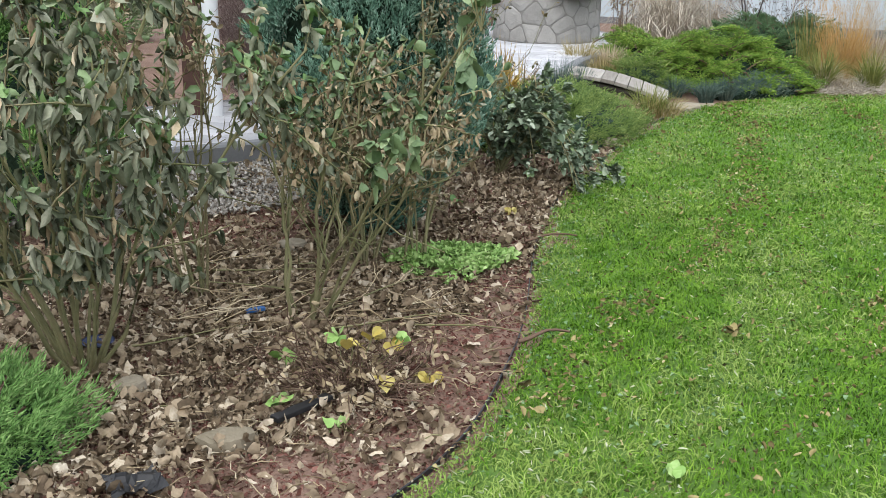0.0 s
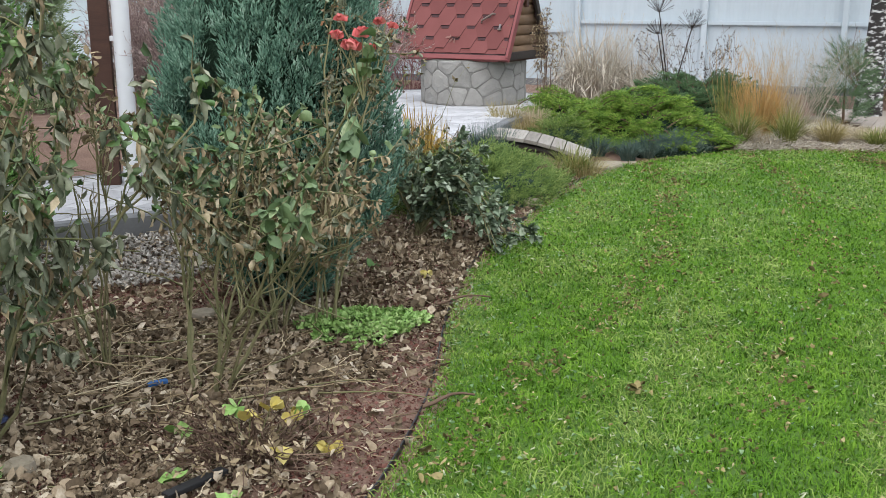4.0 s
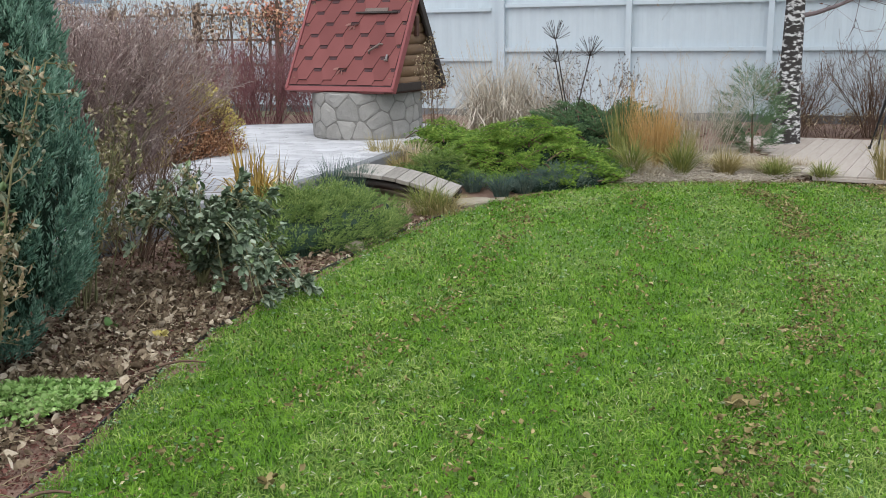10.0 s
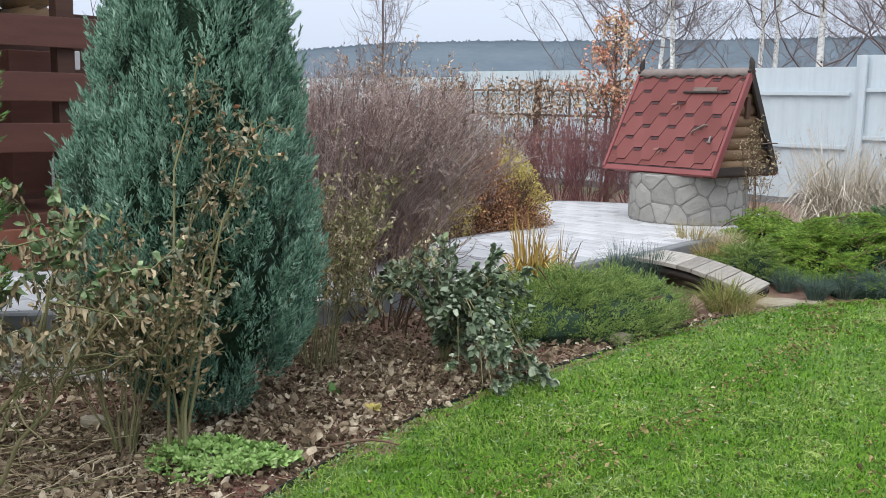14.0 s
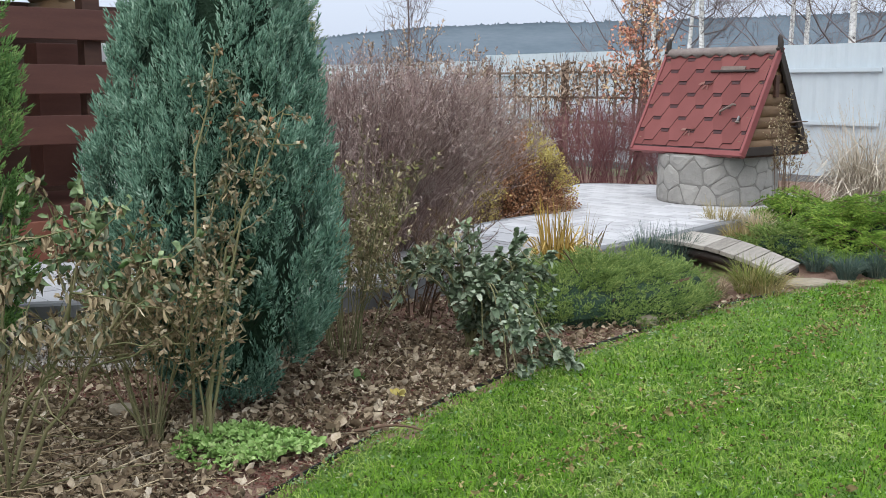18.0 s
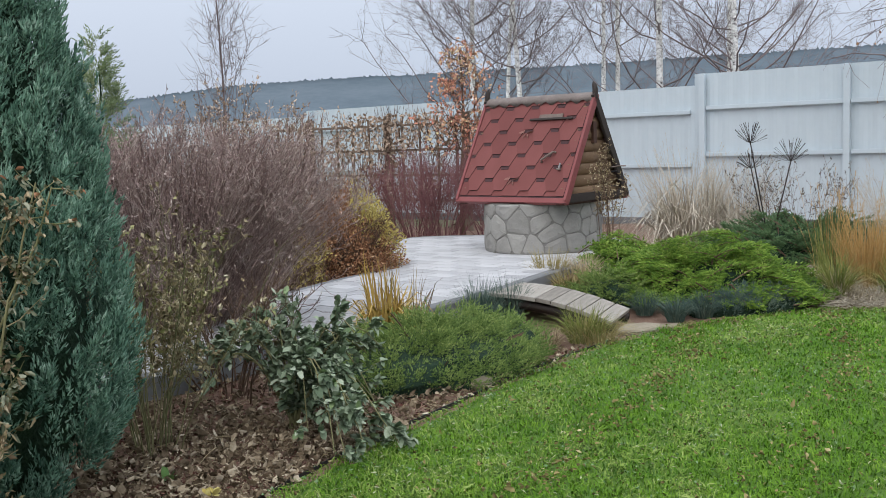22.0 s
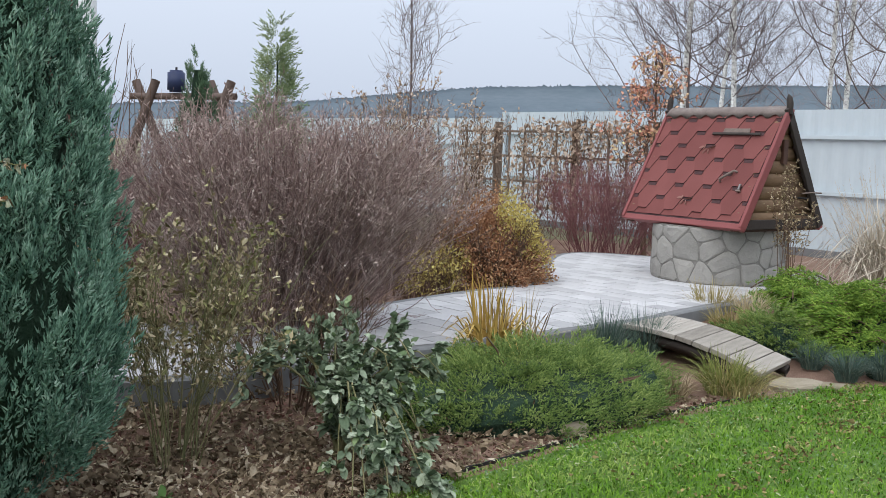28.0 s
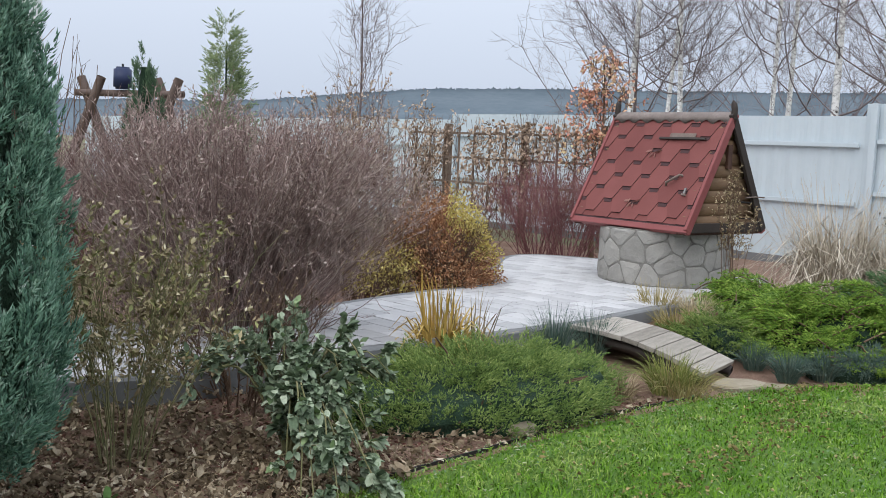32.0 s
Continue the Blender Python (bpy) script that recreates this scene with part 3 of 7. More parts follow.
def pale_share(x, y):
    """Mown bands lean away; the paler look this gives is put into the blade colour. A few worn spots besides."""
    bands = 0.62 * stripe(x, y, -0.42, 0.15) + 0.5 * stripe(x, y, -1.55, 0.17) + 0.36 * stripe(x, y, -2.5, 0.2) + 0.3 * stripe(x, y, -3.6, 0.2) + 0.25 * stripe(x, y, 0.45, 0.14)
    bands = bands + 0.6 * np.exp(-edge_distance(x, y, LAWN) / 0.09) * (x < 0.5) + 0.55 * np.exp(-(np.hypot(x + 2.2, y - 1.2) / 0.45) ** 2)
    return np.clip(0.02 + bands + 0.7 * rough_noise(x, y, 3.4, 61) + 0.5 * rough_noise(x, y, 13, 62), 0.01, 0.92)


def lawn_blades(rng, x, y, width, flat):
    """Short bent blades in tufts that each lean their own way."""
    n = len(x)
    d = edge_distance(x, y, LAWN)
    h = rng.uniform(0.011, 0.029, n) * (1 + 0.3 * rough_noise(x, y, 2.2, 21) + 0.45 * rough_noise(x, y, 30, 22)) * np.where((d < 0.16) & (x < 0.5), 0.62, np.where(d < 0.1, 1.35, 1.0))
    a = rng.uniform(0, 6.28, n) + 2.2 * rough_noise(x, y, 24, 24)
    r = h * rng.uniform(0.4, 1.9, n) * flat
    side = np.stack([np.cos(a + 1.57), np.sin(a + 1.57), 0.5 * rng.normal(0, 1, n)], 1) * (width * rng.uniform(0.6, 1.25, n))[:, None] * 0.5
    out = np.stack([np.cos(a), np.sin(a), 0 * a], 1)
    z = np.array([0, 0, 1.0])
    base = np.stack([x, y, gz(x, y) + 0.012 * rough_noise(x, y, 3, 9) - 0.020], 1)
    mid = base + z * (h * 0.72)[:, None] + out * (r * 0.38)[:, None]
    tip = base + z * (h * rng.uniform(0.62, 1.12, n))[:, None] + out * r[:, None]
    v = np.stack([base - side, base + side, mid + side * 0.9, mid - side * 0.9, tip], 1).reshape(-1, 3)
    k = np.arange(n)[:, None] * 5
    return v, np.concatenate([k + [0, 1, 2], k + [0, 2, 3], k + [3, 2, 4]], 0)


def lawn_grass():
    rng = np.random.default_rng(5)
    n = 1300000
    x, y = rng.uniform(-4.2, 4.3, n), rng.uniform(-1.2, 7.5, n)
    ok = inside(x, y, LAWN) & (y > 0.35 * np.abs(x + 1.5) - 0.4)
    x, y = x[ok], y[ok]
    far = np.hypot(x + 1.2, y)
    thin = rng.uniform(0, 1, len(x)) < np.clip(1.45 - 0.2 * far, 0.34, 1)
    x, y, far = x[thin], y[thin], far[thin]
    tuft = (rough_noise(x, y, 62, 23) > -0.30) | (rng.uniform(0, 1, len(x)) < 0.28)
    x, y, far = x[tuft], y[tuft], far[tuft]
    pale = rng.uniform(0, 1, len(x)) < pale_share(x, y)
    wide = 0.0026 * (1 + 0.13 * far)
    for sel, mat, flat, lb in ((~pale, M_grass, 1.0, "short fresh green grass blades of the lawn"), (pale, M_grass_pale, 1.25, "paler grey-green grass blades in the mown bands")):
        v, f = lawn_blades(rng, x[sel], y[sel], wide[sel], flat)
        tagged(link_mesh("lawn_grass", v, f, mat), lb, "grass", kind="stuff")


lawn_grass()


def lawn_grass_back():
    rng = np.random.default_rng(6)
    n = 40000
    x, y = rng.uniform(-4.6, 1.0, n), rng.uniform(-4.1, 1.4, n)
    ok = inside(x, y, LAWN) & (y <= 0.35 * np.abs(x + 1.5) - 0.4)
    v, f = lawn_blades(rng, x[ok], y[ok], np.full(int(ok.sum()), 0.012), 1.0)
    tagged(link_mesh("lawn_grass", v, f, M_grass), "short fresh green grass blades of the lawn", "grass", kind="stuff")


lawn_grass_back()


def poly_slab(name, poly, z0, z1, mat, label="", category="", parent=None):
    bm = bmesh.new()
    top = [bm.verts.new((x, y, z1)) for x, y in poly]
    low = [bm.verts.new((x, y, z0)) for x, y in poly]
    bm.faces.new(top)
    for i in range(len(poly)):
        j = (i + 1) % len(poly)
        bm.faces.new((low[i], low[j], top[j], top[i]))
    bmesh.ops.recalc_face_normals(bm, faces=bm.faces[:])
    me = bpy.data.meshes.new(name)
    bm.to_mesh(me), bm.free()
    me.materials.append(mat)
    ob = new(name, me)
    if parent:
        ob.parent = parent
    return tagged(ob, label, category, kind="structure" if category else "")


pavement = poly_slab("pavement", PAVING, -0.15, PAVE_Z - 0.006, M_joint, "light grey block paving round the well", "paving")


def kerb_strip():
    p = np.array(PAVING)
    nxt, prv = np.roll(p, -1, 0), np.roll(p, 1, 0)
    t = unit(nxt - prv)
    nrm = np.stack([t[:, 1], -t[:, 0]], 1)
    n = len(p)
    rows = []
    for off, z in ((-0.005, -0.14), (0.075, -0.14), (0.075, PAVE_Z - 0.012), (0.063, PAVE_Z), (0.004, PAVE_Z), (-0.005, PAVE_Z - 0.012)):
        rows.append(np.concatenate([p + nrm * off, np.full((n, 1), z)], 1))
    v = np.concatenate(rows)
    f = []
    for k in range(6):
        for i in range(n):
            j = (i + 1) % n
            f.append((k * n + i, k * n + j, ((k + 1) % 6) * n + j, ((k + 1) % 6) * n + i))
    tagged(link_mesh("kerb", v, f, M_kerb, pavement), "grey concrete kerb round the paving")


kerb_strip()

# ---- the white fence: sheet panels, posts and rails on one straight line ----
FD = np.array([0.80, -0.60])
FO = np.array([2.35, 13.0])
F_ANG = math.degrees(math.atan2(FD[1], FD[0]))


def fence_run(name, k0, k1, top, bottom, posts, label, rails=True, drop=(0.43, 1.02)):
    """A run of upright ribbed sheet between k0 and k1 metres along the fence line."""
    o = FO + FD * k0
    fence = thing(name, (o[0], o[1], 0), label, "fence", kind="structure", turn=F_ANG)
    L = k1 - k0
    n = int(L / 0.05)
    xs = np.linspace(0, L, n)
    prof = np.where((np.arange(n) % 4) < 2, 0.0, 0.011)
    v = []
    for z in (bottom, top):
        for back in (0.0, 0.004):
            v.append(np.stack([xs, prof + back, np.full(n, z)], 1))
    v = np.concatenate(v)
    f = []
    for i in range(n - 1):
        f += [(i, i + 1, 2 * n + i + 1, 2 * n + i), (n + i, 3 * n + i, 3 * n + i + 1, n + i + 1), (2 * n + i, 2 * n + i + 1, 3 * n + i + 1, 3 * n + i)]
    link_mesh("sheet", v, f, M_fence, fence)
    for k in posts:
        part("post", box_bm(0.075, 0.06, top - bottom + 0.0, (k - k0, -0.05, (top + bottom) / 2), 0.008), M_fence, fence)
    rail_z = [top - q for q in drop]
    cut = sorted(posts) if rails else []
    ends = [k0] + cut + [k1]
    for a, b in zip(ends[:-1], ends[1:]):
        for z in rail_z:
            if b - a > 0.2 and rails:
                part("rail", box_bm(b - a - 0.085, 0.03, 0.05, ((a + b) / 2 - k0, -0.032, z), 0.005), M_fence, fence)
    part("plinth", box_bm(L, 0.05, 0.10, (L / 2, -0.005, bottom - 0.04), 0.005), M_kerb, fence)
    return fence


fence_run("fence_tall", -0.12, 14.0, 1.97, 0.13, [0.0, 1.77, 3.54, 5.33, 7.1, 8.87, 10.6, 12.4], "white ribbed metal sheet fence with posts and rails")
fence_run("fence_middle", -7.1, -0.122, 1.83, 0.12, [-1.8, -3.55, -5.3, -7.0], "white ribbed metal sheet fence, one step lower", drop=(0.335, 1.01))
fence_run("fence_far", -22.0, -7.102, 1.74, 0.10, [-8.8, -10.6, -12.4, -14.2, -16.0, -17.8, -19.6], "distant white sheet fence behind the shrubs")


# ---- far hill with its treeline, and the closing fence behind the camera ----
def hill():
    """A ring of wooded hill whose skyline is made of pointed and rounded tree tops."""
    rng = np.random.default_rng(77)
    n = 5200
    ang = np.linspace(radians(75), radians(-95), n)
    R = 1000.0
    base = np.interp(np.degrees(ang), [-95, -45, -24, -12, -6, 5, 11.6, 16, 21, 33, 75], [84, 88, 87, 85, 83, 79, 74, 65, 51, 38, 34])
    k = np.arange(n)
    tops = np.cumsum(rng.uniform(3, 10, 900)).astype(int)
    tall = rng.uniform(0.3, 1.9, 900) ** 2
    crown = np.interp(k, np.repeat(tops, 2) + np.tile([0, 1], 900), np.repeat(tall, 2))
    gap = np.interp(k, (tops[:-1] + tops[1:]) / 2, rng.uniform(-1.0, 1.5, 899))
    peak = np.abs(np.interp(k, np.sort(np.concatenate([tops, (tops[:-1] + tops[1:]) / 2])), np.tile([1.0, 0.0], 900)[:1799]))
    saw = gap * (1 - peak) + crown * peak + 2.2 * rough_noise(k * 1.0, 0 * ang, 0.015, 6)
    x, y = -np.sin(ang) * R, np.cos(ang) * R
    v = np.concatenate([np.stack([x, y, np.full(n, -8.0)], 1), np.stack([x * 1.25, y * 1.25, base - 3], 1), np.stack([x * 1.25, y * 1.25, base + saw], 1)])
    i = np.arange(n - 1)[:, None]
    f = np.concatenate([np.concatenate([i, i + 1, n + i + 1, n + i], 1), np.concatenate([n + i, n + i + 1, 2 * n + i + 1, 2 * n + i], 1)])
    tagged(link_mesh("backdrop", v, f, M_hill), "wooded hill, coloured blue-grey for distance haze", "hill", kind="structure")


hill()


# ---- the well ----
M_black_wood = mat_surface("blackened_wood", even((0.025, 0.02, 0.018), (0.06, 0.048, 0.042)), 6, 60, 0.7, 0.3, 0.003)
M_old_iron = mat_surface("worn_brown_iron", even((0.09, 0.06, 0.05), (0.17, 0.13, 0.11), (0.30, 0.25, 0.22)), 14, 120, 0.6, 0.2, 0.001)
M_roof_leaf = mat_leaf("dull_red_brown_leaf", even((0.17, 0.075, 0.065), (0.25, 0.12, 0.10), (0.33, 0.19, 0.165)), 0.85, 0.2)
WX, WY = 0.0, 9.85
W_TURN = math.degrees(math.atan2(-0.656, 0.754))


def clip_half(poly, p, nrm):
    """The part of a polygon where (q - p) . nrm <= 0."""
    out = []
    for a, b in zip(poly, poly[1:] + poly[:1]):
        da, db = (a - p) @ nrm, (b - p) @ nrm
        if da <= 0:
            out.append(a)
        if da * db < 0:
            out.append(a + (b - a) * (da / (da - db)))
    return out


def stone_cells(rng, R, H, n):
    """Irregular flat stones over the unrolled drum, fitted to one another."""
    L = 2 * math.pi * R
    pts = []
    while len(pts) < n:
        q = np.array([rng.uniform(0, L), rng.uniform(0.02, H - 0.02)])
        if all(math.hypot(min(abs(q[0] - p[0]), L - abs(q[0] - p[0])) * 0.85, q[1] - p[1]) > 0.128 for p in pts) or rng.uniform() < 0.0005:
            pts.append(q)
    for i, p in enumerate(pts):
        poly = [np.array(c) for c in ((p[0] - 0.3, 0.006), (p[0] + 0.3, 0.006), (p[0] + 0.3, H - 0.008), (p[0] - 0.3, H - 0.008))]
        for k, q in enumerate(pts):
            for sh in (-L, 0, L):
                qq = q + (sh, 0)
                if k == i and sh == 0 or abs(qq[0] - p[0]) > 0.8:
                    continue
                d = qq - p
                poly = clip_half(poly, p + d * 0.5 - d / np.linalg.norm(d) * 0.0030, d)
                if len(poly) < 3:
                    break
        if len(poly) >= 3:
            yield [tuple(u * (1 - k) + v * k) for u, v in zip(poly, poly[1:] + poly[:1]) for k in (0.17, 0.83)], p


def stone_mesh(rng, R, poly, c):
    n = len(poly)
    v, f = [], []
    proud = rng.uniform(0.004, 0.011)
    for s, dr in ((1.0, -0.010), (0.965, proud * 0.35), (0.86, proud * 0.85), (0.5, proud + 0.003)):
        for x, z in poly:
            a, zz = (c[0] + (x - c[0]) * s) / R, c[1] + (z - c[1]) * s
            r = R + dr + rng.normal(0, 0.0012)
            v.append((r * math.cos(a), r * math.sin(a), zz))
    for k in range(3):
        f += [(k * n + i, k * n + (i + 1) % n, (k + 1) * n + (i + 1) % n, (k + 1) * n + i) for i in range(n)]
    f.append(tuple(range(3 * n, 4 * n)))
    return v, f


def well():
    rng = np.random.default_rng(12)
    w = thing("well", (WX, WY, PAVE_Z - 0.004), "round stone-clad garden well under a red shingled gable roof", "well", turn=W_TURN)
    R, H = 0.562, 0.475
    bm = bmesh.new()
    bmesh.ops.create_cone(bm, cap_ends=True, segments=64, radius1=R - 0.003, radius2=R - 0.003, depth=H)
    bmesh.ops.translate(bm, vec=(0, 0, H / 2), verts=bm.verts)
    drum = part("drum", bm, M_mortar, w, "round drum with grey mortar", smooth=False)
    for poly, c in stone_cells(rng, R, H, 54):
        link_mesh("stone", *stone_mesh(rng, R, poly, c), M_stone, drum, smooth=False)
    # roof: ridge along local x
    half, run, ez, rz = 0.625, 0.52, 0.52, 1.47
    slope = math.atan2(rz - ez, run)
    SL = math.hypot(rz - ez, run)
    for end in (-1, 1):
        part("eave_board", box_bm(0.04, 2 * run - 0.03, 0.075, (end * (half - 0.002), 0, ez + 0.004), 0.004), M_black_wood, w, "dark board across the foot of the gable")
    rod = np.array([[(half + 0.035, 0.20, 0.775), (half + 0.035, 0.34, 0.782), (half + 0.035, 0.47, 0.778)]])
    link_mesh("iron_rod", *tubes(rod, np.full((1, 3), 0.006), 8), M_old_iron, w, smooth=True)
    for side in (-1, 1):
        # local plane: y runs down the slope
        m = Matrix.Translation((0, 0, rz)) @ (Matrix.Rotation(-slope, 4, "X") if side > 0 else Matrix.Rotation(math.pi, 4, "Z") @ Matrix.Rotation(-slope, 4, "X"))
        bm = box_bm(2 * half, SL, 0.03, (0, SL / 2, -0.015), 0.004)
        bmesh.ops.transform(bm, matrix=m, verts=bm.verts)
        plane = part("roof_slope", bm, M_shingle_edge, w, "boarded roof slope under the shingles")
        # six-sided tabs: each row narrows downward and lies over the next; a darker granule band under each tab
        tabw, exp = 0.305, 0.128
        xe, r_ = half - 0.012, 0
        while 0.105 + (r_ - 2) * exp < SL - 0.05:
            y1 = 0.105 + r_ * exp
            y0 = max(y1 - 2 * exp, 0.02)
            off = tabw / 2 if r_ % 2 else 0.0
            for c in range(-3, 4):
                xc = c * tabw + off
                g = [np.array(p_) for p_ in ((xc - tabw * 0.495, y1 - 2 * exp), (xc + tabw * 0.495, y1 - 2 * exp), (xc + tabw * 0.335, y1 - exp), (xc + tabw * 0.165, y1), (xc - tabw * 0.165, y1), (xc - tabw * 0.335, y1 - exp))]
                for p_, n_ in (((xe, 0), (1, 0)), ((-xe, 0), (-1, 0)), ((0, SL - 0.03), (0, 1)), ((0, y0), (0, -1))):
                    g = clip_half(g, np.array(p_), np.array(n_)) if len(g) > 2 else g
                if len(g) < 3 or max(p_[0] for p_ in g) - min(p_[0] for p_ in g) < 0.02:
                    continue
                n = len(g)
                v = [(p_[0], p_[1], 0.002 + 0.012 * (p_[1] - y1 + 2 * exp) / (2 * exp)) for p_ in g]
                v += [(a_, b_, max(0.0, c_ - 0.009)) for a_, b_, c_ in v]
                f = [tuple(range(n))] + [(i, 6 * 0 + n + i, n + (i + 1) % n, (i + 1) % n) for i in range(n)]
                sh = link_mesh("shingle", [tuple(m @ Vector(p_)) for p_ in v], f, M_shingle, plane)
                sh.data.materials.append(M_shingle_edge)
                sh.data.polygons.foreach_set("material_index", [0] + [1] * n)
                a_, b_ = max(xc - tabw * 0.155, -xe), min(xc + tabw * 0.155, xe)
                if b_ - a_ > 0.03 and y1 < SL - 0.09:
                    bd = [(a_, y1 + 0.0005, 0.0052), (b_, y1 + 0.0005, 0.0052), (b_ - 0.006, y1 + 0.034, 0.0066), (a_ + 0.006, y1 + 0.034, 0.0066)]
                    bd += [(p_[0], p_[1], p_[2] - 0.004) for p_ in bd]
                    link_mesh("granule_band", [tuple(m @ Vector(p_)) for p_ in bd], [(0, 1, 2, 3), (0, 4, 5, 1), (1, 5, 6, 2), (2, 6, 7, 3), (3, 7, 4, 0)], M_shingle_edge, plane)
            r_ += 1
        # metal edges
        for sx in (-1, 1):
            bm = box_bm(0.03, SL + 0.02, 0.07, (sx * (half + 0.012), SL / 2 + 0.004, -0.02), 0.005)
            bmesh.ops.transform(bm, matrix=m, verts=bm.verts)
            part("verge_trim", bm, M_redmetal if side < 0 else M_black_wood, w, "red metal verge strip" if side < 0 else "dark wooden verge board")
        bm = box_bm(2 * half + 0.05, 0.05, 0.055, (0, SL + 0.008, -0.026), 0.006)
        bmesh.ops.transform(bm, matrix=m, verts=bm.verts)
        part("eave_trim", bm, M_redmetal, w, "red metal eave strip")
        if side < 0:
            # hatch with hinge bar, handle and hasp
            for nm2, sx_, sy_, sz_, at_, mt_ in (("hinge", 0.49, 0.02, 0.014, (-0.24, 0.265, 0.026), M_black_wood), ("hinge_plate", 0.27, 0.04, 0.008, (-0.23, 0.232, 0.020), M_old_iron), ("hasp", 0.018, 0.05, 0.016, (-0.49, 0.755, 0.022), M_steel), ("hasp_loop", 0.04, 0.014, 0.02, (-0.49, 0.79, 0.022), M_old_iron)):
                bm = box_bm(sx_, sy_, sz_, at_, 0.003)
                bmesh.ops.transform(bm, matrix=m, verts=bm.verts)
                part(nm2, bm, mt_, w)
            pth = np.array([[(-0.395, 0.612, 0.012), (-0.385, 0.62, 0.04), (-0.275, 0.70, 0.04), (-0.265, 0.708, 0.012)]])
            pth = np.array([[tuple(m @ Vector((p_[0], p_[1], p_[2]))) for p_ in pth[0]]])
            v, f = tubes(pth, np.full((1, 4), 0.0105), 8)
            link_mesh("handle", v, f, M_old_iron, w, smooth=True)
            # a pale worn leaf-shaped patch nailed on the shingles
            for at_ in ((0.01, 0.41), (0.02, 0.90)):
                v, f = leaves(np.array([[at_[0], at_[1], 0.018]] * 5) + np.random.default_rng(3).normal(0, 0.01, (5, 3)) * (1, 1, 0), np.array([[1, 0.2, 0], [-1, 0.1, 0], [0.2, 1, 0.0], [0.1, -1, 0], [0.7, 0.7, 0]]), 0.075, 0.026, np.random.default_rng(4), 0.02)
                v = np.array([tuple(m @ Vector(p_)) for p_ in v])
                link_mesh("fallen_leaf", v, f, M_roof_leaf, w)
    # gable logs at both ends
    for sx in (-1, 1):
        zlog, d = ez + 0.045, 0.105
        while zlog < rz - 0.14:
            wdt = run * (rz - zlog - 0.045) / (rz - ez) + 0.005
            bm = bmesh.new()
            bmesh.ops.create_cone(bm, cap_ends=True, segments=14, radius1=d * 0.55, radius2=d * 0.55, depth=2 * wdt)
            bmesh.ops.rotate(bm, matrix=Matrix.Rotation(math.pi / 2, 3, "X"), verts=bm.verts)
            bmesh.ops.scale(bm, vec=(0.6, 1, 1), verts=bm.verts)
            bmesh.ops.translate(bm, vec=(sx * 0.572, 0, zlog), verts=bm.verts)
            part("gable_log", bm, M_gable_log, w, smooth=True)
            zlog += d
        bm = bmesh.new()
        a_, b_, c_ = bm.verts.new((sx * 0.51, -run + 0.02, ez)), bm.verts.new((sx * 0.51, run - 0.02, ez)), bm.verts.new((sx * 0.51, 0, rz - 0.03))
        d_, e_, f_ = bm.verts.new((sx * 0.49, -run + 0.02, ez)), bm.verts.new((sx * 0.49, run - 0.02, ez)), bm.verts.new((sx * 0.49, 0, rz - 0.03))
        bm.faces.new((a_, b_, c_)), bm.faces.new((d_, f_, e_)), bm.faces.new((a_, d_, e_, b_))
        part("gable_board", bm, M_darkwood, w)
        part("sill_beam", box_bm(0.09, 2 * run - 0.02, 0.07, (sx * 0.572, 0, ez - 0.02), 0.008), M_darkwood, w)
        part("gable_post", box_bm(0.03, 0.055, 0.20, (sx * 0.615, 0, rz - 0.36), 0.006), M_darkwood, w)
        # carved ridge horn
        v, f = tubes(np.array([[(sx * (half + 0.01), 0, rz - 0.05), (sx * (half + 0.015), 0, rz + 0.03), (sx * (half + 0.006), 0, rz + 0.075), (sx * (half - 0.004), 0, rz + 0.105)]]), np.array([[0.026, 0.027, 0.024, 0.006]]), 8)
        link_mesh("ridge_horn", v, f, M_black_wood, w, smooth=True)
    # wavy ridge cap
    n = 60
    xs = np.linspace(-half - 0.005, half + 0.005, n)
    v, f = [], []
    for i, x in enumerate(xs):
        wv = 0.017 * math.sin(i / n * 2 * math.pi * 9)
        v += [(x, -0.062, rz - 0.075 + wv), (x, -0.034, rz - 0.022), (x, 0, rz + 0.010), (x, 0.034, rz - 0.022), (x, 0.062, rz - 0.075 + wv), (x, 0, rz - 0.05)]
        if i:
            o = 6 * (i - 1)
            f += [(o + k, o + (k + 1) % 6, o + 6 + (k + 1) % 6, o + 6 + k) for k in range(6)]
    link_mesh("ridge_cap", v, f, M_ridge, w, smooth=True)
    v, f = tubes(np.array([[(0.52, 0.12, 0.74), (0.76, 0.16, 0.74)]]), np.full((1, 2), 0.008), 6)
    link_mesh("crank_rod", v, f, M_black, w)
    v, f = tubes(np.array([[(0.52, 0.20, 0.60), (0.74, 0.24, 0.60)]]), np.full((1, 2), 0.006), 6)
    link_mesh("stop_rod", v, f, M_black, w)
    part("back_beam", box_bm(2 * half - 0.06, 0.06, 0.06, (0, run - 0.06, ez + 0.0), 0.006), M_darkwood, w)
    part("front_beam", box_bm(2 * half - 0.06, 0.06, 0.06, (0, -run + 0.06, ez + 0.0), 0.006), M_darkwood, w)


well()


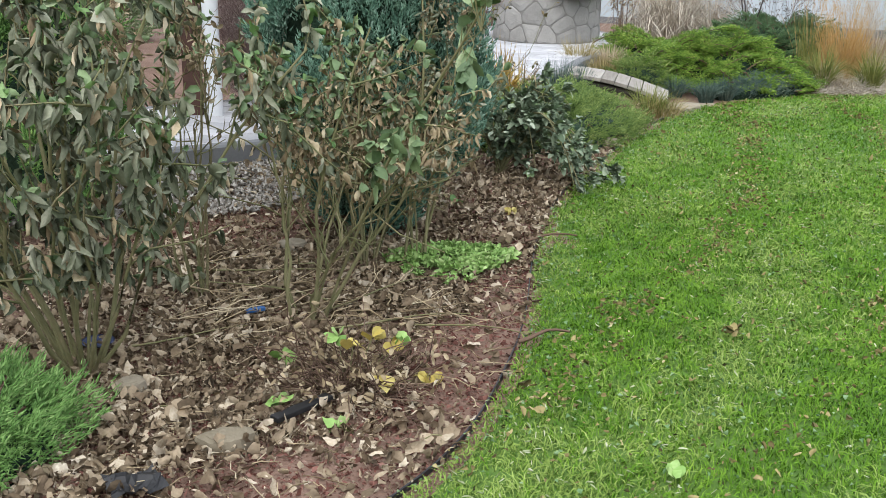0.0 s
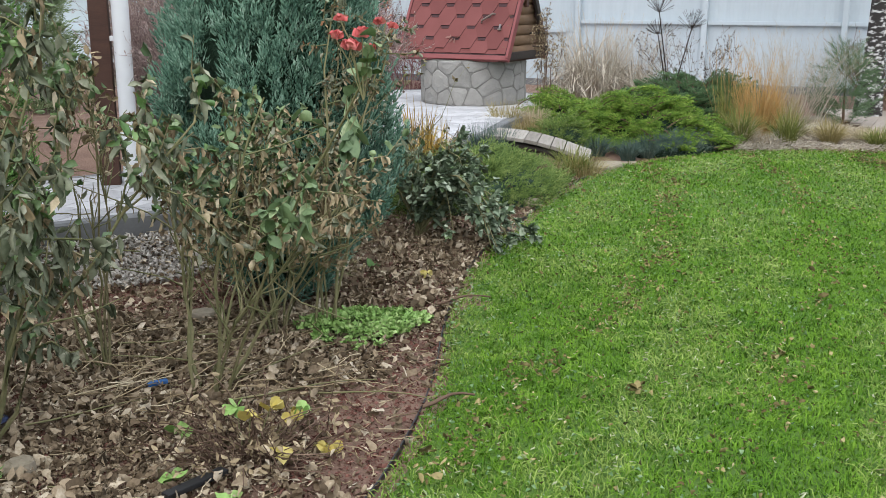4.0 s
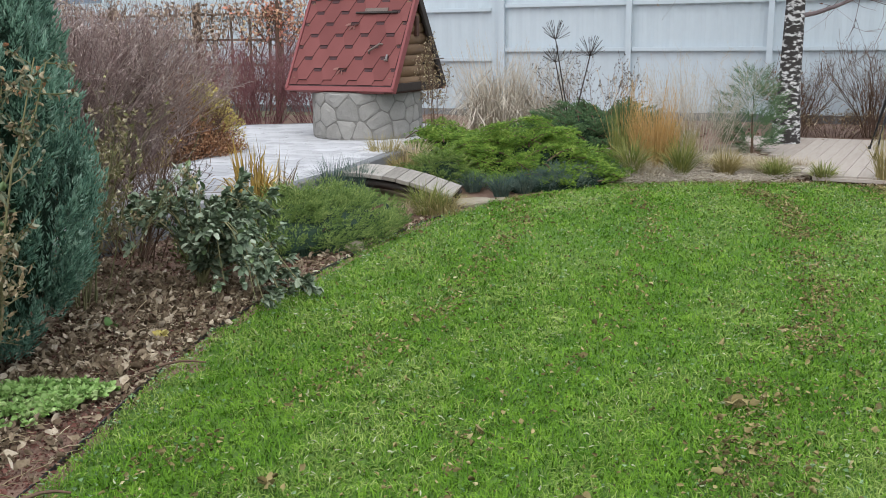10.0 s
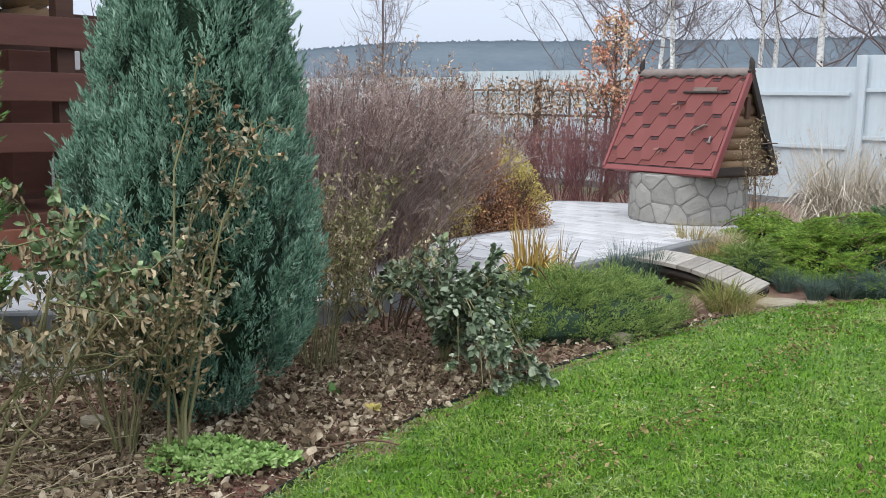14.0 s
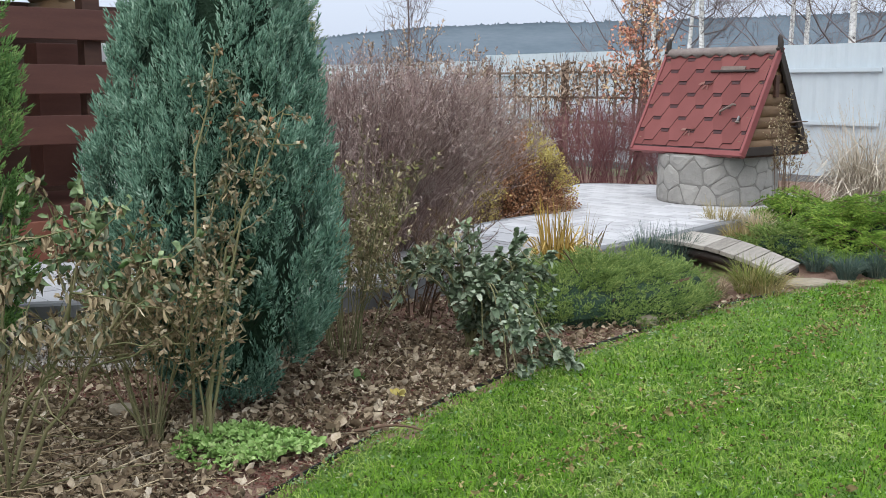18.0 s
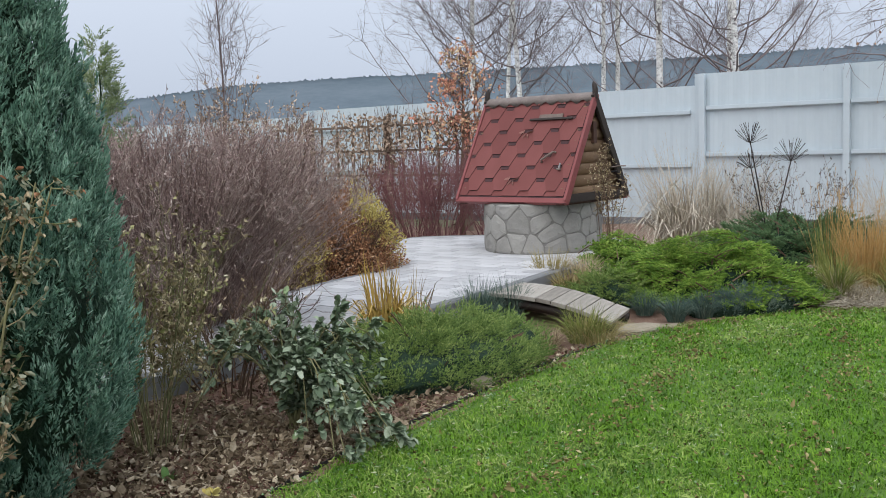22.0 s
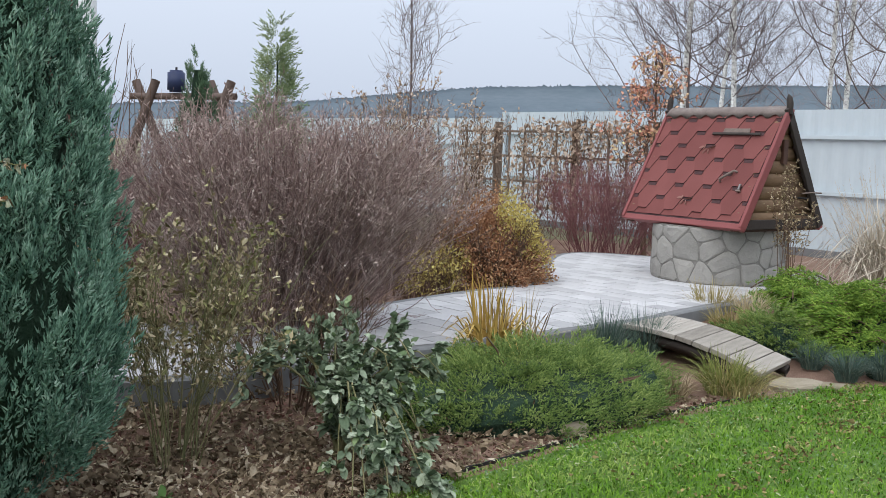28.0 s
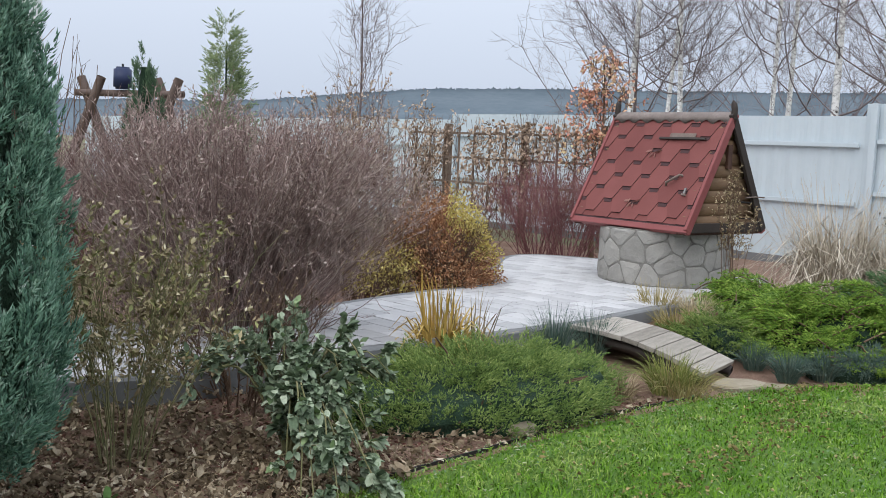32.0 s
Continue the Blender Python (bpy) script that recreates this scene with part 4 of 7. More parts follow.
# ---- arched footbridge and stepping stones ----
def footbridge():
    a, b = np.array([-0.60, 7.40]), np.array([0.30, 7.03])
    d = unit(b - a)
    L = float(np.linalg.norm(b - a))
    br = thing("footbridge", (a[0], a[1], -0.07), "small arched garden footbridge of weathered grey planks", "bridge", turn=math.degrees(math.atan2(d[1], d[0])))
    n = 9
    hgt = lambda s: 0.215 - 0.15 * s + 0.062 * math.sin(math.pi * min(1, s * 0.95 + 0.08))
    for i in range(n):
        s = (i + 0.5) / n
        sl = math.atan2(hgt(s + 0.02) - hgt(s - 0.02), 0.04 * L)
        ob = part("plank", box_bm(L / n * 0.98, 0.54, 0.03, (0, 0, 0), 0.005), M_greywood, br)
        ob.matrix_basis = Matrix.Translation((s * L, random.uniform(-0.012, 0.012), hgt(s))) @ Matrix.Rotation(-sl, 4, "Y")
    for sy in (-0.21, 0.21):
        pth = np.array([[(s * L, sy, hgt(s) - 0.055) for s in np.linspace(0, 1, 9)]])
        v, f = tubes(pth, np.full((1, 9), 0.04), 4)
        link_mesh("arched_beam", v, f, M_black_wood, br)


footbridge()


def flat_stone(at, sx, sy, h, label, seed, turn=0.0, mat=None, group="flat stones"):
    rng = np.random.default_rng(seed)
    bm = bmesh.new()
    n = 11
    ang = np.linspace(0, 2 * math.pi, n, endpoint=False) + rng.uniform(-0.15, 0.15, n)
    rad = rng.uniform(0.8, 1.05, n)
    rings = []
    for s, z in ((0.94, -0.03), (1.0, h * 0.35), (0.93, h * 0.85), (0.7, h)):
        rings.append([bm.verts.new((math.cos(a) * r * sx * s, math.sin(a) * r * sy * s, z + rng.uniform(-0.004, 0.004))) for a, r in zip(ang, rad)])
    for p, q in zip(rings[:-1], rings[1:]):
        for i in range(n):
            bm.faces.new((p[i], p[(i + 1) % n], q[(i + 1) % n], q[i]))
    bm.faces.new(rings[-1])
    me = bpy.data.meshes.new("flat_stone")
    bm.to_mesh(me), bm.free()
    me.materials.append(mat or M_flat_stone)
    ob = new("flat_stone", me)
    ob.matrix_world = pose(at[0], at[1], at[2], 0, 0, turn)
    return tagged(ob, label, "stone", group)


for k, (x, y, sx, sy, h, t, lb) in enumerate((
        (0.40, 6.93, 0.19, 0.13, 0.022, 40, "pale flat stepping stone at the foot of the bridge"),
        (0.60, 6.96, 0.17, 0.07, 0.014, 10, "pale flat stepping stone at the lawn's edge"),
        (-3.06, 1.57, 0.088, 0.046, 0.034, 10, "small flat sandstone lying on the mulch"),
        (-2.12, 5.22, 0.13, 0.08, 0.07, 20, "pale rounded field stone under the shrubs"),
        (-0.72, 5.45, 0.09, 0.06, 0.035, 60, "brown stone below the juniper mound"),
        (4.15, 4.58, 0.16, 0.08, 0.03, 20, "grey flat stone at the edge of the leafy bed"),
        (4.42, 4.50, 0.12, 0.08, 0.06, 70, "grey stone lying in the leafy bed"),
        (3.95, 7.05, 0.30, 0.09, 0.05, -30, "long pale stone before the wooden deck"),
        (3.55, 8.75, 0.28, 0.20, 0.10, 20, "pale boulder beside the birch"),
        (-3.35, 1.95, 0.05, 0.045, 0.035, 50, "small pale stone among the leaves"),
        (-2.85, 3.35, 0.07, 0.05, 0.03, 0, "grey flat stone under the rose canes"))):
    flat_stone(on(x, y, -0.01), sx, sy, h, lb, 100 + k, t)


# ---- wooden deck ----
def deck():
    dk = thing("wooden_deck", (3.45, 7.06, -0.03), "pale weathered wooden deck laid low before the fence", "deck", turn=-40)
    for i in range(-11, 42):
        x = 0.06 + i * 0.12
        y0, y1 = max(0.02, -2.29 * x), 2.95
        if y1 - y0 > 0.1:
            part("deck_board", box_bm(0.1165, y1 - y0, 0.025, (x, (y0 + y1) / 2, 0.0), 0.004), M_deck, dk)
    part("edge_board", box_bm(5.0, 0.03, 0.03, (2.5, 0.0, -0.018), 0.004), M_deck, dk)
    part("joist", box_bm(5.0, 0.08, 0.07, (2.5, 0.5, -0.05)), M_darkwood, dk)
    part("joist", box_bm(6.0, 0.08, 0.07, (2.0, 2.4, -0.05)), M_darkwood, dk)


deck()


# ---- plants: builders ----
def lathe(profile, n=20, wob=0.06, seed=1):
    rng = np.random.default_rng(seed)
    v, f = [], []
    m = len(profile)
    for i, (r, z) in enumerate(profile):
        for k in range(n):
            a = 2 * math.pi * k / n
            rr = r * (1 + rng.uniform(-wob, wob))
            v.append((rr * math.cos(a), rr * math.sin(a), z))
    for i in range(m - 1):
        for k in range(n):
            f.append((i * n + k, i * n + (k + 1) % n, (i + 1) * n + (k + 1) % n, (i + 1) * n + k))
    f.append(tuple(range((m - 1) * n, m * n)))
    return v, f


def plume_sprigs(rng, base, d, plume_len, per, sl, sw, loose=0.45):
    """Feathery plumes: sprigs set along short axes."""
    P = len(base)
    s = np.tile(np.linspace(0.0, 1.0, per), P)
    idx = np.repeat(np.arange(P), per)
    pos = base[idx] + d[idx] * (plume_len[idx] * s)[:, None] + rng.normal(0, 0.012, (P * per, 3)) * (1.2 - s)[:, None]
    along = unit(d[idx] + rng.normal(0, loose, (P * per, 3)) * (1.15 - 0.8 * s)[:, None])
    return sprays(pos, along, sl * rng.uniform(0.7, 1.25, P * per), sw * rng.uniform(0.7, 1.3, P * per), rng)


def spike_sprigs(rng, base, d, plume_len, per, sl, sw, loose):
    """Pointed plumes: short sprigs close round an axis, splayed at the foot and gathered at the tip."""
    P = len(base)
    s = np.tile(np.linspace(0.0, 1.0, per), P)
    idx = np.repeat(np.arange(P), per)
    spin = unit(np.cross(d[idx], rng.normal(size=(P * per, 3))))
    girth = 0.020 * (1 - s) ** 0.7
    pos = base[idx] + d[idx] * (plume_len[idx] * s)[:, None] + spin * girth[:, None]
    along = unit(d[idx] + spin * (loose * (1.1 - s))[:, None] + rng.normal(0, 0.12, (P * per, 3)))
    return sprays(pos, along, sl * rng.uniform(0.7, 1.25, P * per), sw * rng.uniform(0.7, 1.3, P * per), rng)


def conifer(name, at, r, h, plumes, mat, label, prof, per=20, sl=0.065, sw=0.011, plen=(0.10, 0.2), up=1.0, out=0.5, seed=1, trunk=0.12, core=0.72, deep=0.72, loose=0.45, stem=0.055, tuft=False):
    """A dense column or cone: short trunk, core darkened as inner shade, crown of plumes. prof: radius share by height
    share.
    """
    rng = np.random.default_rng(seed)
    t = thing(name, at, label, "conifer")
    zs = np.linspace(trunk, 0.86 * h, 16)
    share = lambda q: np.interp(q, [p[0] for p in prof], [p[1] for p in prof])
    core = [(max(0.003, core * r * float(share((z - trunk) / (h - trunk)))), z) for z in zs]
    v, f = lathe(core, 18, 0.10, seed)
    link_mesh("shade_core", v, f, M_jun_dark, t)
    v, f = tubes(np.array([[(0, 0, -0.05), (0.01, 0, trunk), (0, 0.01, h * 0.5)]]), np.array([[stem, stem * 0.9, stem * 0.5]]), 8)
    link_mesh("trunk", v, f, M_twig, t, smooth=True)
    q = rng.uniform(0, 1, plumes * 3)
    q = q[rng.uniform(0, 1, len(q)) < np.maximum(share(q), 0.12)][:plumes]
    a = rng.uniform(0, 2 * np.pi, len(q))
    if tuft:
        # several plumes share each branch end
        k = rng.integers(0, max(1, len(q) // 5), len(q))
        q, a = np.clip(q[k] + rng.normal(0, 0.011, len(q)), 0, 1), a[k] + rng.normal(0, 0.075, len(q))
    lump = 1 + 0.07 * np.sin(3 * a + 9 * q) + 0.05 * np.sin(7 * a - 14 * q)
    rr = r * share(q) * lump * rng.uniform(deep, 0.99, len(q))
    base = np.stack([rr * np.cos(a), rr * np.sin(a), trunk * 0.5 + (h - trunk) * q], 1)
    outv = np.stack([np.cos(a), np.sin(a), 0 * a], 1)
    d = unit(outv * out * (1.1 - 0.6 * q)[:, None] + np.array([0, 0, up]) + rng.normal(0, 0.22, (len(q), 3)))
    v, f = (spike_sprigs if tuft else plume_sprigs)(rng, base, d, rng.uniform(*plen, len(q)), per, sl, sw, loose)
    tagged(link_mesh("crown", v, f, mat, t), kind="stuff")
    return t


def mound(name, at, ax, ay, h, plumes, mat, label, turn=0, per=16, sl=0.05, sw=0.009, plen=(0.12, 0.25), up=0.35, seed=1, shelf=0.0, category="juniper", rim=(0.03, 0.5), lumps=0.12, tuft=False):
    """A low spreading evergreen: ground stems and a dome of plumes."""
    rng = np.random.default_rng(seed)
    t = thing(name, at, label, category, turn=turn)
    # dark core added so gaps in the dome read as shade
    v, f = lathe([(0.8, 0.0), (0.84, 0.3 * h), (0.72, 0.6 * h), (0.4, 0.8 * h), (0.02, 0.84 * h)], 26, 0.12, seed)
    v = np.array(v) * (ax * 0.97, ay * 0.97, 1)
    link_mesh("shade_core", v, f, M_jun_dark, t)
    st = stems(rng, 40, h * 0.8, 0.8, 0.05)
    st[..., 0] *= ax
    st[..., 1] *= ay
    v, f = tubes(st, taper(st, 0.012, 0.004), 4)
    tagged(link_mesh("branch_growth", v, f, M_twig, t), kind="stuff")
    a = rng.uniform(0, 2 * np.pi, plumes)
    q = np.sqrt(rng.uniform(0, 1, plumes))
    lump = 1 + 0.10 * np.sin(4 * a + 1.3) + 0.07 * np.sin(9 * a)
    q2 = q * lump
    z = h * (np.maximum(0, 1 - np.clip(q, 0, 1) ** 2.6)) * rng.uniform(0.72, 1.0, plumes) * (1 + lumps * np.sin(7 * q2 * np.cos(a) * 2 + 2) * np.cos(6 * q2 * np.sin(a)))
    z = np.where(q > 0.82, rng.uniform(*rim, plumes) * h, z)
    if shelf:
        z = np.round(z / shelf) * shelf * 0.75 + z * 0.25
    base = np.stack([q2 * np.cos(a) * ax * 0.86, q2 * np.sin(a) * ay * 0.86, z], 1)
    outv = unit(np.stack([np.cos(a) * ay, np.sin(a) * ax, 0 * a], 1))
    d = unit(outv * 0.8 + rng.normal(0, 0.45, (plumes, 3)) * (1, 1, 0.35) + np.array([0, 0, up]))
    v, f = spike_sprigs(rng, base, d, rng.uniform(*plen, plumes), per, sl, sw, 0.8) if tuft else plume_sprigs(rng, base, d, rng.uniform(*plen, plumes), per, sl, sw, 0.5)
    tagged(link_mesh("crown", v, f, mat, t), kind="stuff")
    return t


def tiered_juniper(name, at, ax, ay, h, branches, mat, label, turn=0, seed=1, rise=0.30, fan=0.30):
    """A spreading juniper: flat feathered branches that lie over one another in tiers, dark between them."""
    rng = np.random.default_rng(seed)
    t = thing(name, at, label, "juniper", turn=turn)
    # the dark between tiers comes from this core, coloured as shade
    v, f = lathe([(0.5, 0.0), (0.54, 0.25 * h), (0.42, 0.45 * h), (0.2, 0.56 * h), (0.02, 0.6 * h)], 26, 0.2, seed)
    link_mesh("shade_core", np.array(v) * (ax, ay, 1), f, M_jun_dark, t)
    a = rng.uniform(0, 2 * np.pi, branches)
    q = np.sqrt(rng.uniform(0.0, 1.0, branches))
    top = h * np.maximum(0.12, 1 - q ** 2.4) * rng.uniform(0.6, 1.05, branches)
    top = top * (0.82 + 0.55 * rough_noise(q * np.cos(a) * ax, q * np.sin(a) * ay, 8, seed))
    out = unit(np.stack([np.cos(a) * ay, np.sin(a) * ax, 0 * a], 1) + rng.normal(0, 0.45, (branches, 3)) * (1, 1, 0))
    L = fan * rng.uniform(0.7, 1.3, branches)
    tip = np.stack([q * np.cos(a) * ax, q * np.sin(a) * ay, top], 1)
    s = np.linspace(0, 1, 6)
    p = tip[:, None] - out[:, None] * (L[:, None] * (1 - s))[..., None]
    p[..., 2] += (L[:, None] * rise * (s - 1) + L[:, None] * 0.10 * np.sin(np.pi * s)) + rng.normal(0, 0.01, (branches, 1))
    p[..., 2] = np.maximum(p[..., 2], 0.02)
    tagged(link_mesh("branch_growth", *tubes(p, taper(p, 0.006, 0.002), 4), M_twig, t), kind="stuff")
    k = 15
    idx = np.repeat(np.arange(branches), k)
    ss = np.tile(np.linspace(0.12, 1.0, k), branches)
    j = np.minimum((ss * 5).astype(int), 4)
    base = p[idx, j] + (p[idx, j + 1] - p[idx, j]) * (ss * 5 - j)[:, None]
    fwd = unit(p[idx, j + 1] - p[idx, j])
    flank = np.stack([-out[idx, 1], out[idx, 0], 0 * ss], 1) * np.where(np.arange(len(idx)) % 2, 1.0, -1.0)[:, None]
    d = unit(fwd * (0.55 + 0.5 * ss)[:, None] + flank * (1.05 - 0.85 * ss)[:, None] + rng.normal(0, 0.16, (len(idx), 3)) + (0, 0, 0.12))
    v, f = spike_sprigs(rng, base, d, L[idx] * rng.uniform(0.20, 0.42, len(idx)) * (1.1 - 0.4 * ss), 8, 0.034, 0.0105, 0.6)
    tagged(link_mesh("crown", v, f, mat, t), kind="stuff")
    return t


def twiggy(name, at, h, spread, n, per, twig_len, mat, label, r0=0.006, fine=0, leaf=None, nleaf=0, lsize=0.02, seed=1, base=0.14, category="shrub", frm=0.3, bend=1.0, leaf_from=0.5, second=None, leaf_low=0.0):
    """A bare or nearly bare bush: fanned stems, side twigs, finer twigs, and what leaves are left."""
    rng = np.random.default_rng(seed)
    t = thing(name, at, label, category)
    st = stems(rng, n, h, spread, base, 7, 0.018 * h, bend)
    v, f = tubes(st, taper(st, r0, r0 * 0.4), 4)
    tagged(link_mesh("branch_growth", v, f, mat, t), kind="stuff")
    tw = twigs_on(rng, st, per, twig_len, 4, frm, 0.55, 0.012)
    parts_ = [tubes(tw, taper(tw, r0 * 0.5, r0 * 0.25), 3)]
    if fine:
        ft = twigs_on(rng, tw, fine, twig_len * 0.5, 3, 0.3, 0.4, 0.008)
        parts_.append(tubes(ft, taper(ft, r0 * 0.32, r0 * 0.18), 3))
        tw3 = ft
    else:
        tw3 = tw
    v, f = join_geo(*parts_)
    tagged(link_mesh("twig_growth", v, f, mat, t), kind="stuff")
    if leaf is not None and nleaf:
        pos, al = points_on(rng, tw3, nleaf * 3, leaf_from)
        high = pos[:, 2] > leaf_low
        pos, al = pos[high][:nleaf], al[high][:nleaf]
        nleaf = len(pos)
        v, f = leaves(pos, al + rng.normal(0, 0.8, (nleaf, 3)), lsize * rng.uniform(0.6, 1.3, nleaf), lsize * 0.5 * rng.uniform(0.7, 1.2, nleaf), rng, fine=lsize > 0.03)
        tagged(link_mesh("foliage", v, f, leaf, t), kind="stuff")
    if second:
        mat2, n2, s2, sel = second
        pos, al = points_on(rng, tw3, n2 * 4, leaf_from)
        pos, al = pos[sel(pos)][:n2], al[sel(pos)][:n2]
        v, f = leaves(pos, al + rng.normal(0, 0.8, pos.shape), s2 * rng.uniform(0.6, 1.3, len(pos)), s2 * 0.55 * rng.uniform(0.7, 1.2, len(pos)), rng, fine=s2 > 0.03)
        tagged(link_mesh("yellow_foliage", v, f, mat2, t), kind="stuff")
    return t


def rose(name, at, canes, h, spread, label, leafsets, seed=1, lean=(0, 0), r0=0.009, side=5, side_len=0.25, flowers=(), base=0.06, bend=0.75):
    """A rose bush: green-brown canes, side shoots, leaves by set (material, count, size, from, to, droop), coral blooms."""
    rng = np.random.default_rng(seed)
    t = thing(name, at, label, "rose bush")
    st = stems(rng, canes, h, spread, base, 8, 0.036, bend)
    ss = np.linspace(0, 1, 8)[None, :, None] ** 1.3
    st = st + ss * np.array([lean[0], lean[1], 0])
    for c in range(canes):
        v, f = tubes(st[c:c + 1], taper(st[c:c + 1], r0 * rng.uniform(0.7, 1.2), r0 * 0.4), 6)
        link_mesh("cane", v, f, M_cane, t, smooth=True)
    tw = twigs_on(rng, st, side, side_len, 4, 0.3, 0.35, 0.02)
    v, f = tubes(tw, taper(tw, r0 * 0.45, r0 * 0.2), 4)
    tagged(link_mesh("side_growth", v, f, M_cane, t), kind="stuff")
    for nm, mat, cnt, size, a, b, droop in leafsets:
        pos, al = points_on(rng, tw, cnt * 3, 0.15)
        zz = pos[:, 2] / h
        pos, al = pos[(zz > a) & (zz < b)][:cnt], al[(zz > a) & (zz < b)][:cnt]
        d = unit(al * 0.5 + rng.normal(0, 0.7, pos.shape) + np.array([0, 0, -droop]))
        v, f = leaves(pos, d, size * rng.uniform(0.55, 1.3, len(pos)), size * (0.66 if nm == "green_foliage" else 0.44) * rng.uniform(0.75, 1.2, len(pos)), rng, 0.6, droop * 0.5, True, 0.14)
        tagged(link_mesh(nm, v, f, mat, t), kind="stuff")
    for fx, fy, fz, fr in flowers:
        k = 16
        a = np.arange(k) * 2.4
        rr = fr * 0.45 * np.sqrt(np.arange(k) / k)
        pos = np.stack([fx + rr * np.cos(a) * 0.5, fy + rr * np.sin(a) * 0.5, np.full(k, fz)], 1)
        d = np.stack([np.cos(a) * rr * 1.5, np.sin(a) * rr * 1.5, np.full(k, fr)], 1)
        v, f = leaves(pos, d, fr * 1.1, fr * 1.1, rng, 0.35)
        link_mesh("bloom", v, f, M_rose_petal, t)
        top = flowers[0]
        pth = np.array([[(fx, fy, fz), (fx * 0.5 + top[0] * 0.5, fy * 0.5 + top[1] * 0.5, fz - 0.06), (top[0], top[1], top[2] - 0.16)]])
        v, f = tubes(pth, np.array([[0.0016, 0.0018, 0.002]]), 5)
        link_mesh("bloom_stem", v, f, M_cane, t)
    if flowers:
        fx, fy, fz, _ = flowers[0]
        s = np.linspace(0, 1, 9)[:, None]
        pth = (np.array([[0.05, -0.05, 0.0]]) * (1 - s) + np.array([[fx, fy, fz - 0.1]]) * s)[None] + np.sin(s * 9)[None] * 0.012
        pth[0, :, 2] = (fz - 0.1) * s[:, 0] ** 0.8
        link_mesh("flowering_cane", *tubes(pth, taper(pth, 0.006, 0.003), 6), M_cane, t, smooth=True)
        tw = twigs_on(rng, pth, 16, 0.14, 4, 0.4, 0.1, 0.012)
        pos, al = points_on(rng, tw, 110, 0.3)
        g = join_geo(leaves(pos, al + rng.normal(0, 0.5, pos.shape) + (0, 0, -0.4), 0.055 * rng.uniform(0.6, 1.2, 110), 0.036, rng, 0.2, 0.4))
        tagged(link_mesh("cane_foliage", *g, M_rose_green, t), kind="stuff")
        tagged(link_mesh("cane_growth", *tubes(tw, taper(tw, 0.002, 0.001), 4), M_cane, t), kind="stuff")
    return t


def tussock(name, at, h, spread, n, mat, label, width=0.006, seed=1, base=0.07, droop=0.35, plumes=None, category="ornamental grass", group=""):
    """A clump of arching grass blades, with seed heads if wanted."""
    rng = np.random.default_rng(seed)
    t = thing(name, at, label, category, group)
    a = rng.uniform(0, 6.28, n)
    rb = base * np.sqrt(rng.uniform(0, 1, n))
    hh = h * rng.uniform(0.55, 1.05, n)
    out = spread * rng.uniform(0.05, 1.0, n)
    s = np.linspace(0, 1, 5)
    r = rb[:, None] + out[:, None] * s ** 1.7
    z = hh[:, None] * (s - droop * (out / spread)[:, None] * s ** 3)
    p = np.stack([np.cos(a)[:, None] * r, np.sin(a)[:, None] * r, z], -1)
    p[:, 1:] += np.cumsum(rng.normal(0, (0.06 if h > 0.8 else 0.012) * h, (n, 4, 3)), 1)
    if h > 0.8:
        # some blades snapped over half-way
        snapped = rng.uniform(0, 1, n) < 0.55
        bend = rng.normal(0, 0.16 * h, (n, 2))
        p[snapped, 3, 2] -= 0.12 * h
        p[snapped, 4, 2] -= 0.45 * h
        p[snapped, 3, :2] += bend[snapped] * 0.6
        p[snapped, 4, :2] += bend[snapped] * 1.4
        p[..., 2] = np.maximum(p[..., 2], 0.01)
    w = width * np.array([1, 1, 0.85, 0.6, 0.08])[None] * rng.uniform(0.6, 1.2, (n, 1))
    tw = rng.uniform(0, 6.28, n)
    side = np.stack([np.cos(tw), np.sin(tw), 0 * tw], 1)[:, None] * w[..., None] * 0.5
    v = np.stack([p - side, p + side], 2).reshape(-1, 3)
    i = (np.arange(n)[:, None] * 10 + np.arange(4)[None] * 2).ravel()[:, None]
    f = np.concatenate([i, i + 1, i + 3, i + 2], 1)
    tagged(link_mesh("blade_tuft", v, f, mat, t), kind="stuff")
    if plumes:
        m2, cnt, ph, ps = plumes
        st = stems(rng, cnt, ph, ps, base, 5, 0.015)
        v1 = tubes(st, taper(st, 0.0018, 0.0009), 3)
        pos, al = points_on(rng, st, cnt * 14, 0.68)
        v2 = sprays(pos, al + rng.normal(0, 0.35, pos.shape), 0.026 * rng.uniform(0.6, 1.4, len(pos)), 0.003, rng)
        tagged(link_mesh("stalk_growth", *v1, m2, t), kind="stuff")
        tagged(link_mesh("seed_growth", *v2, m2, t), kind="stuff")
    return t


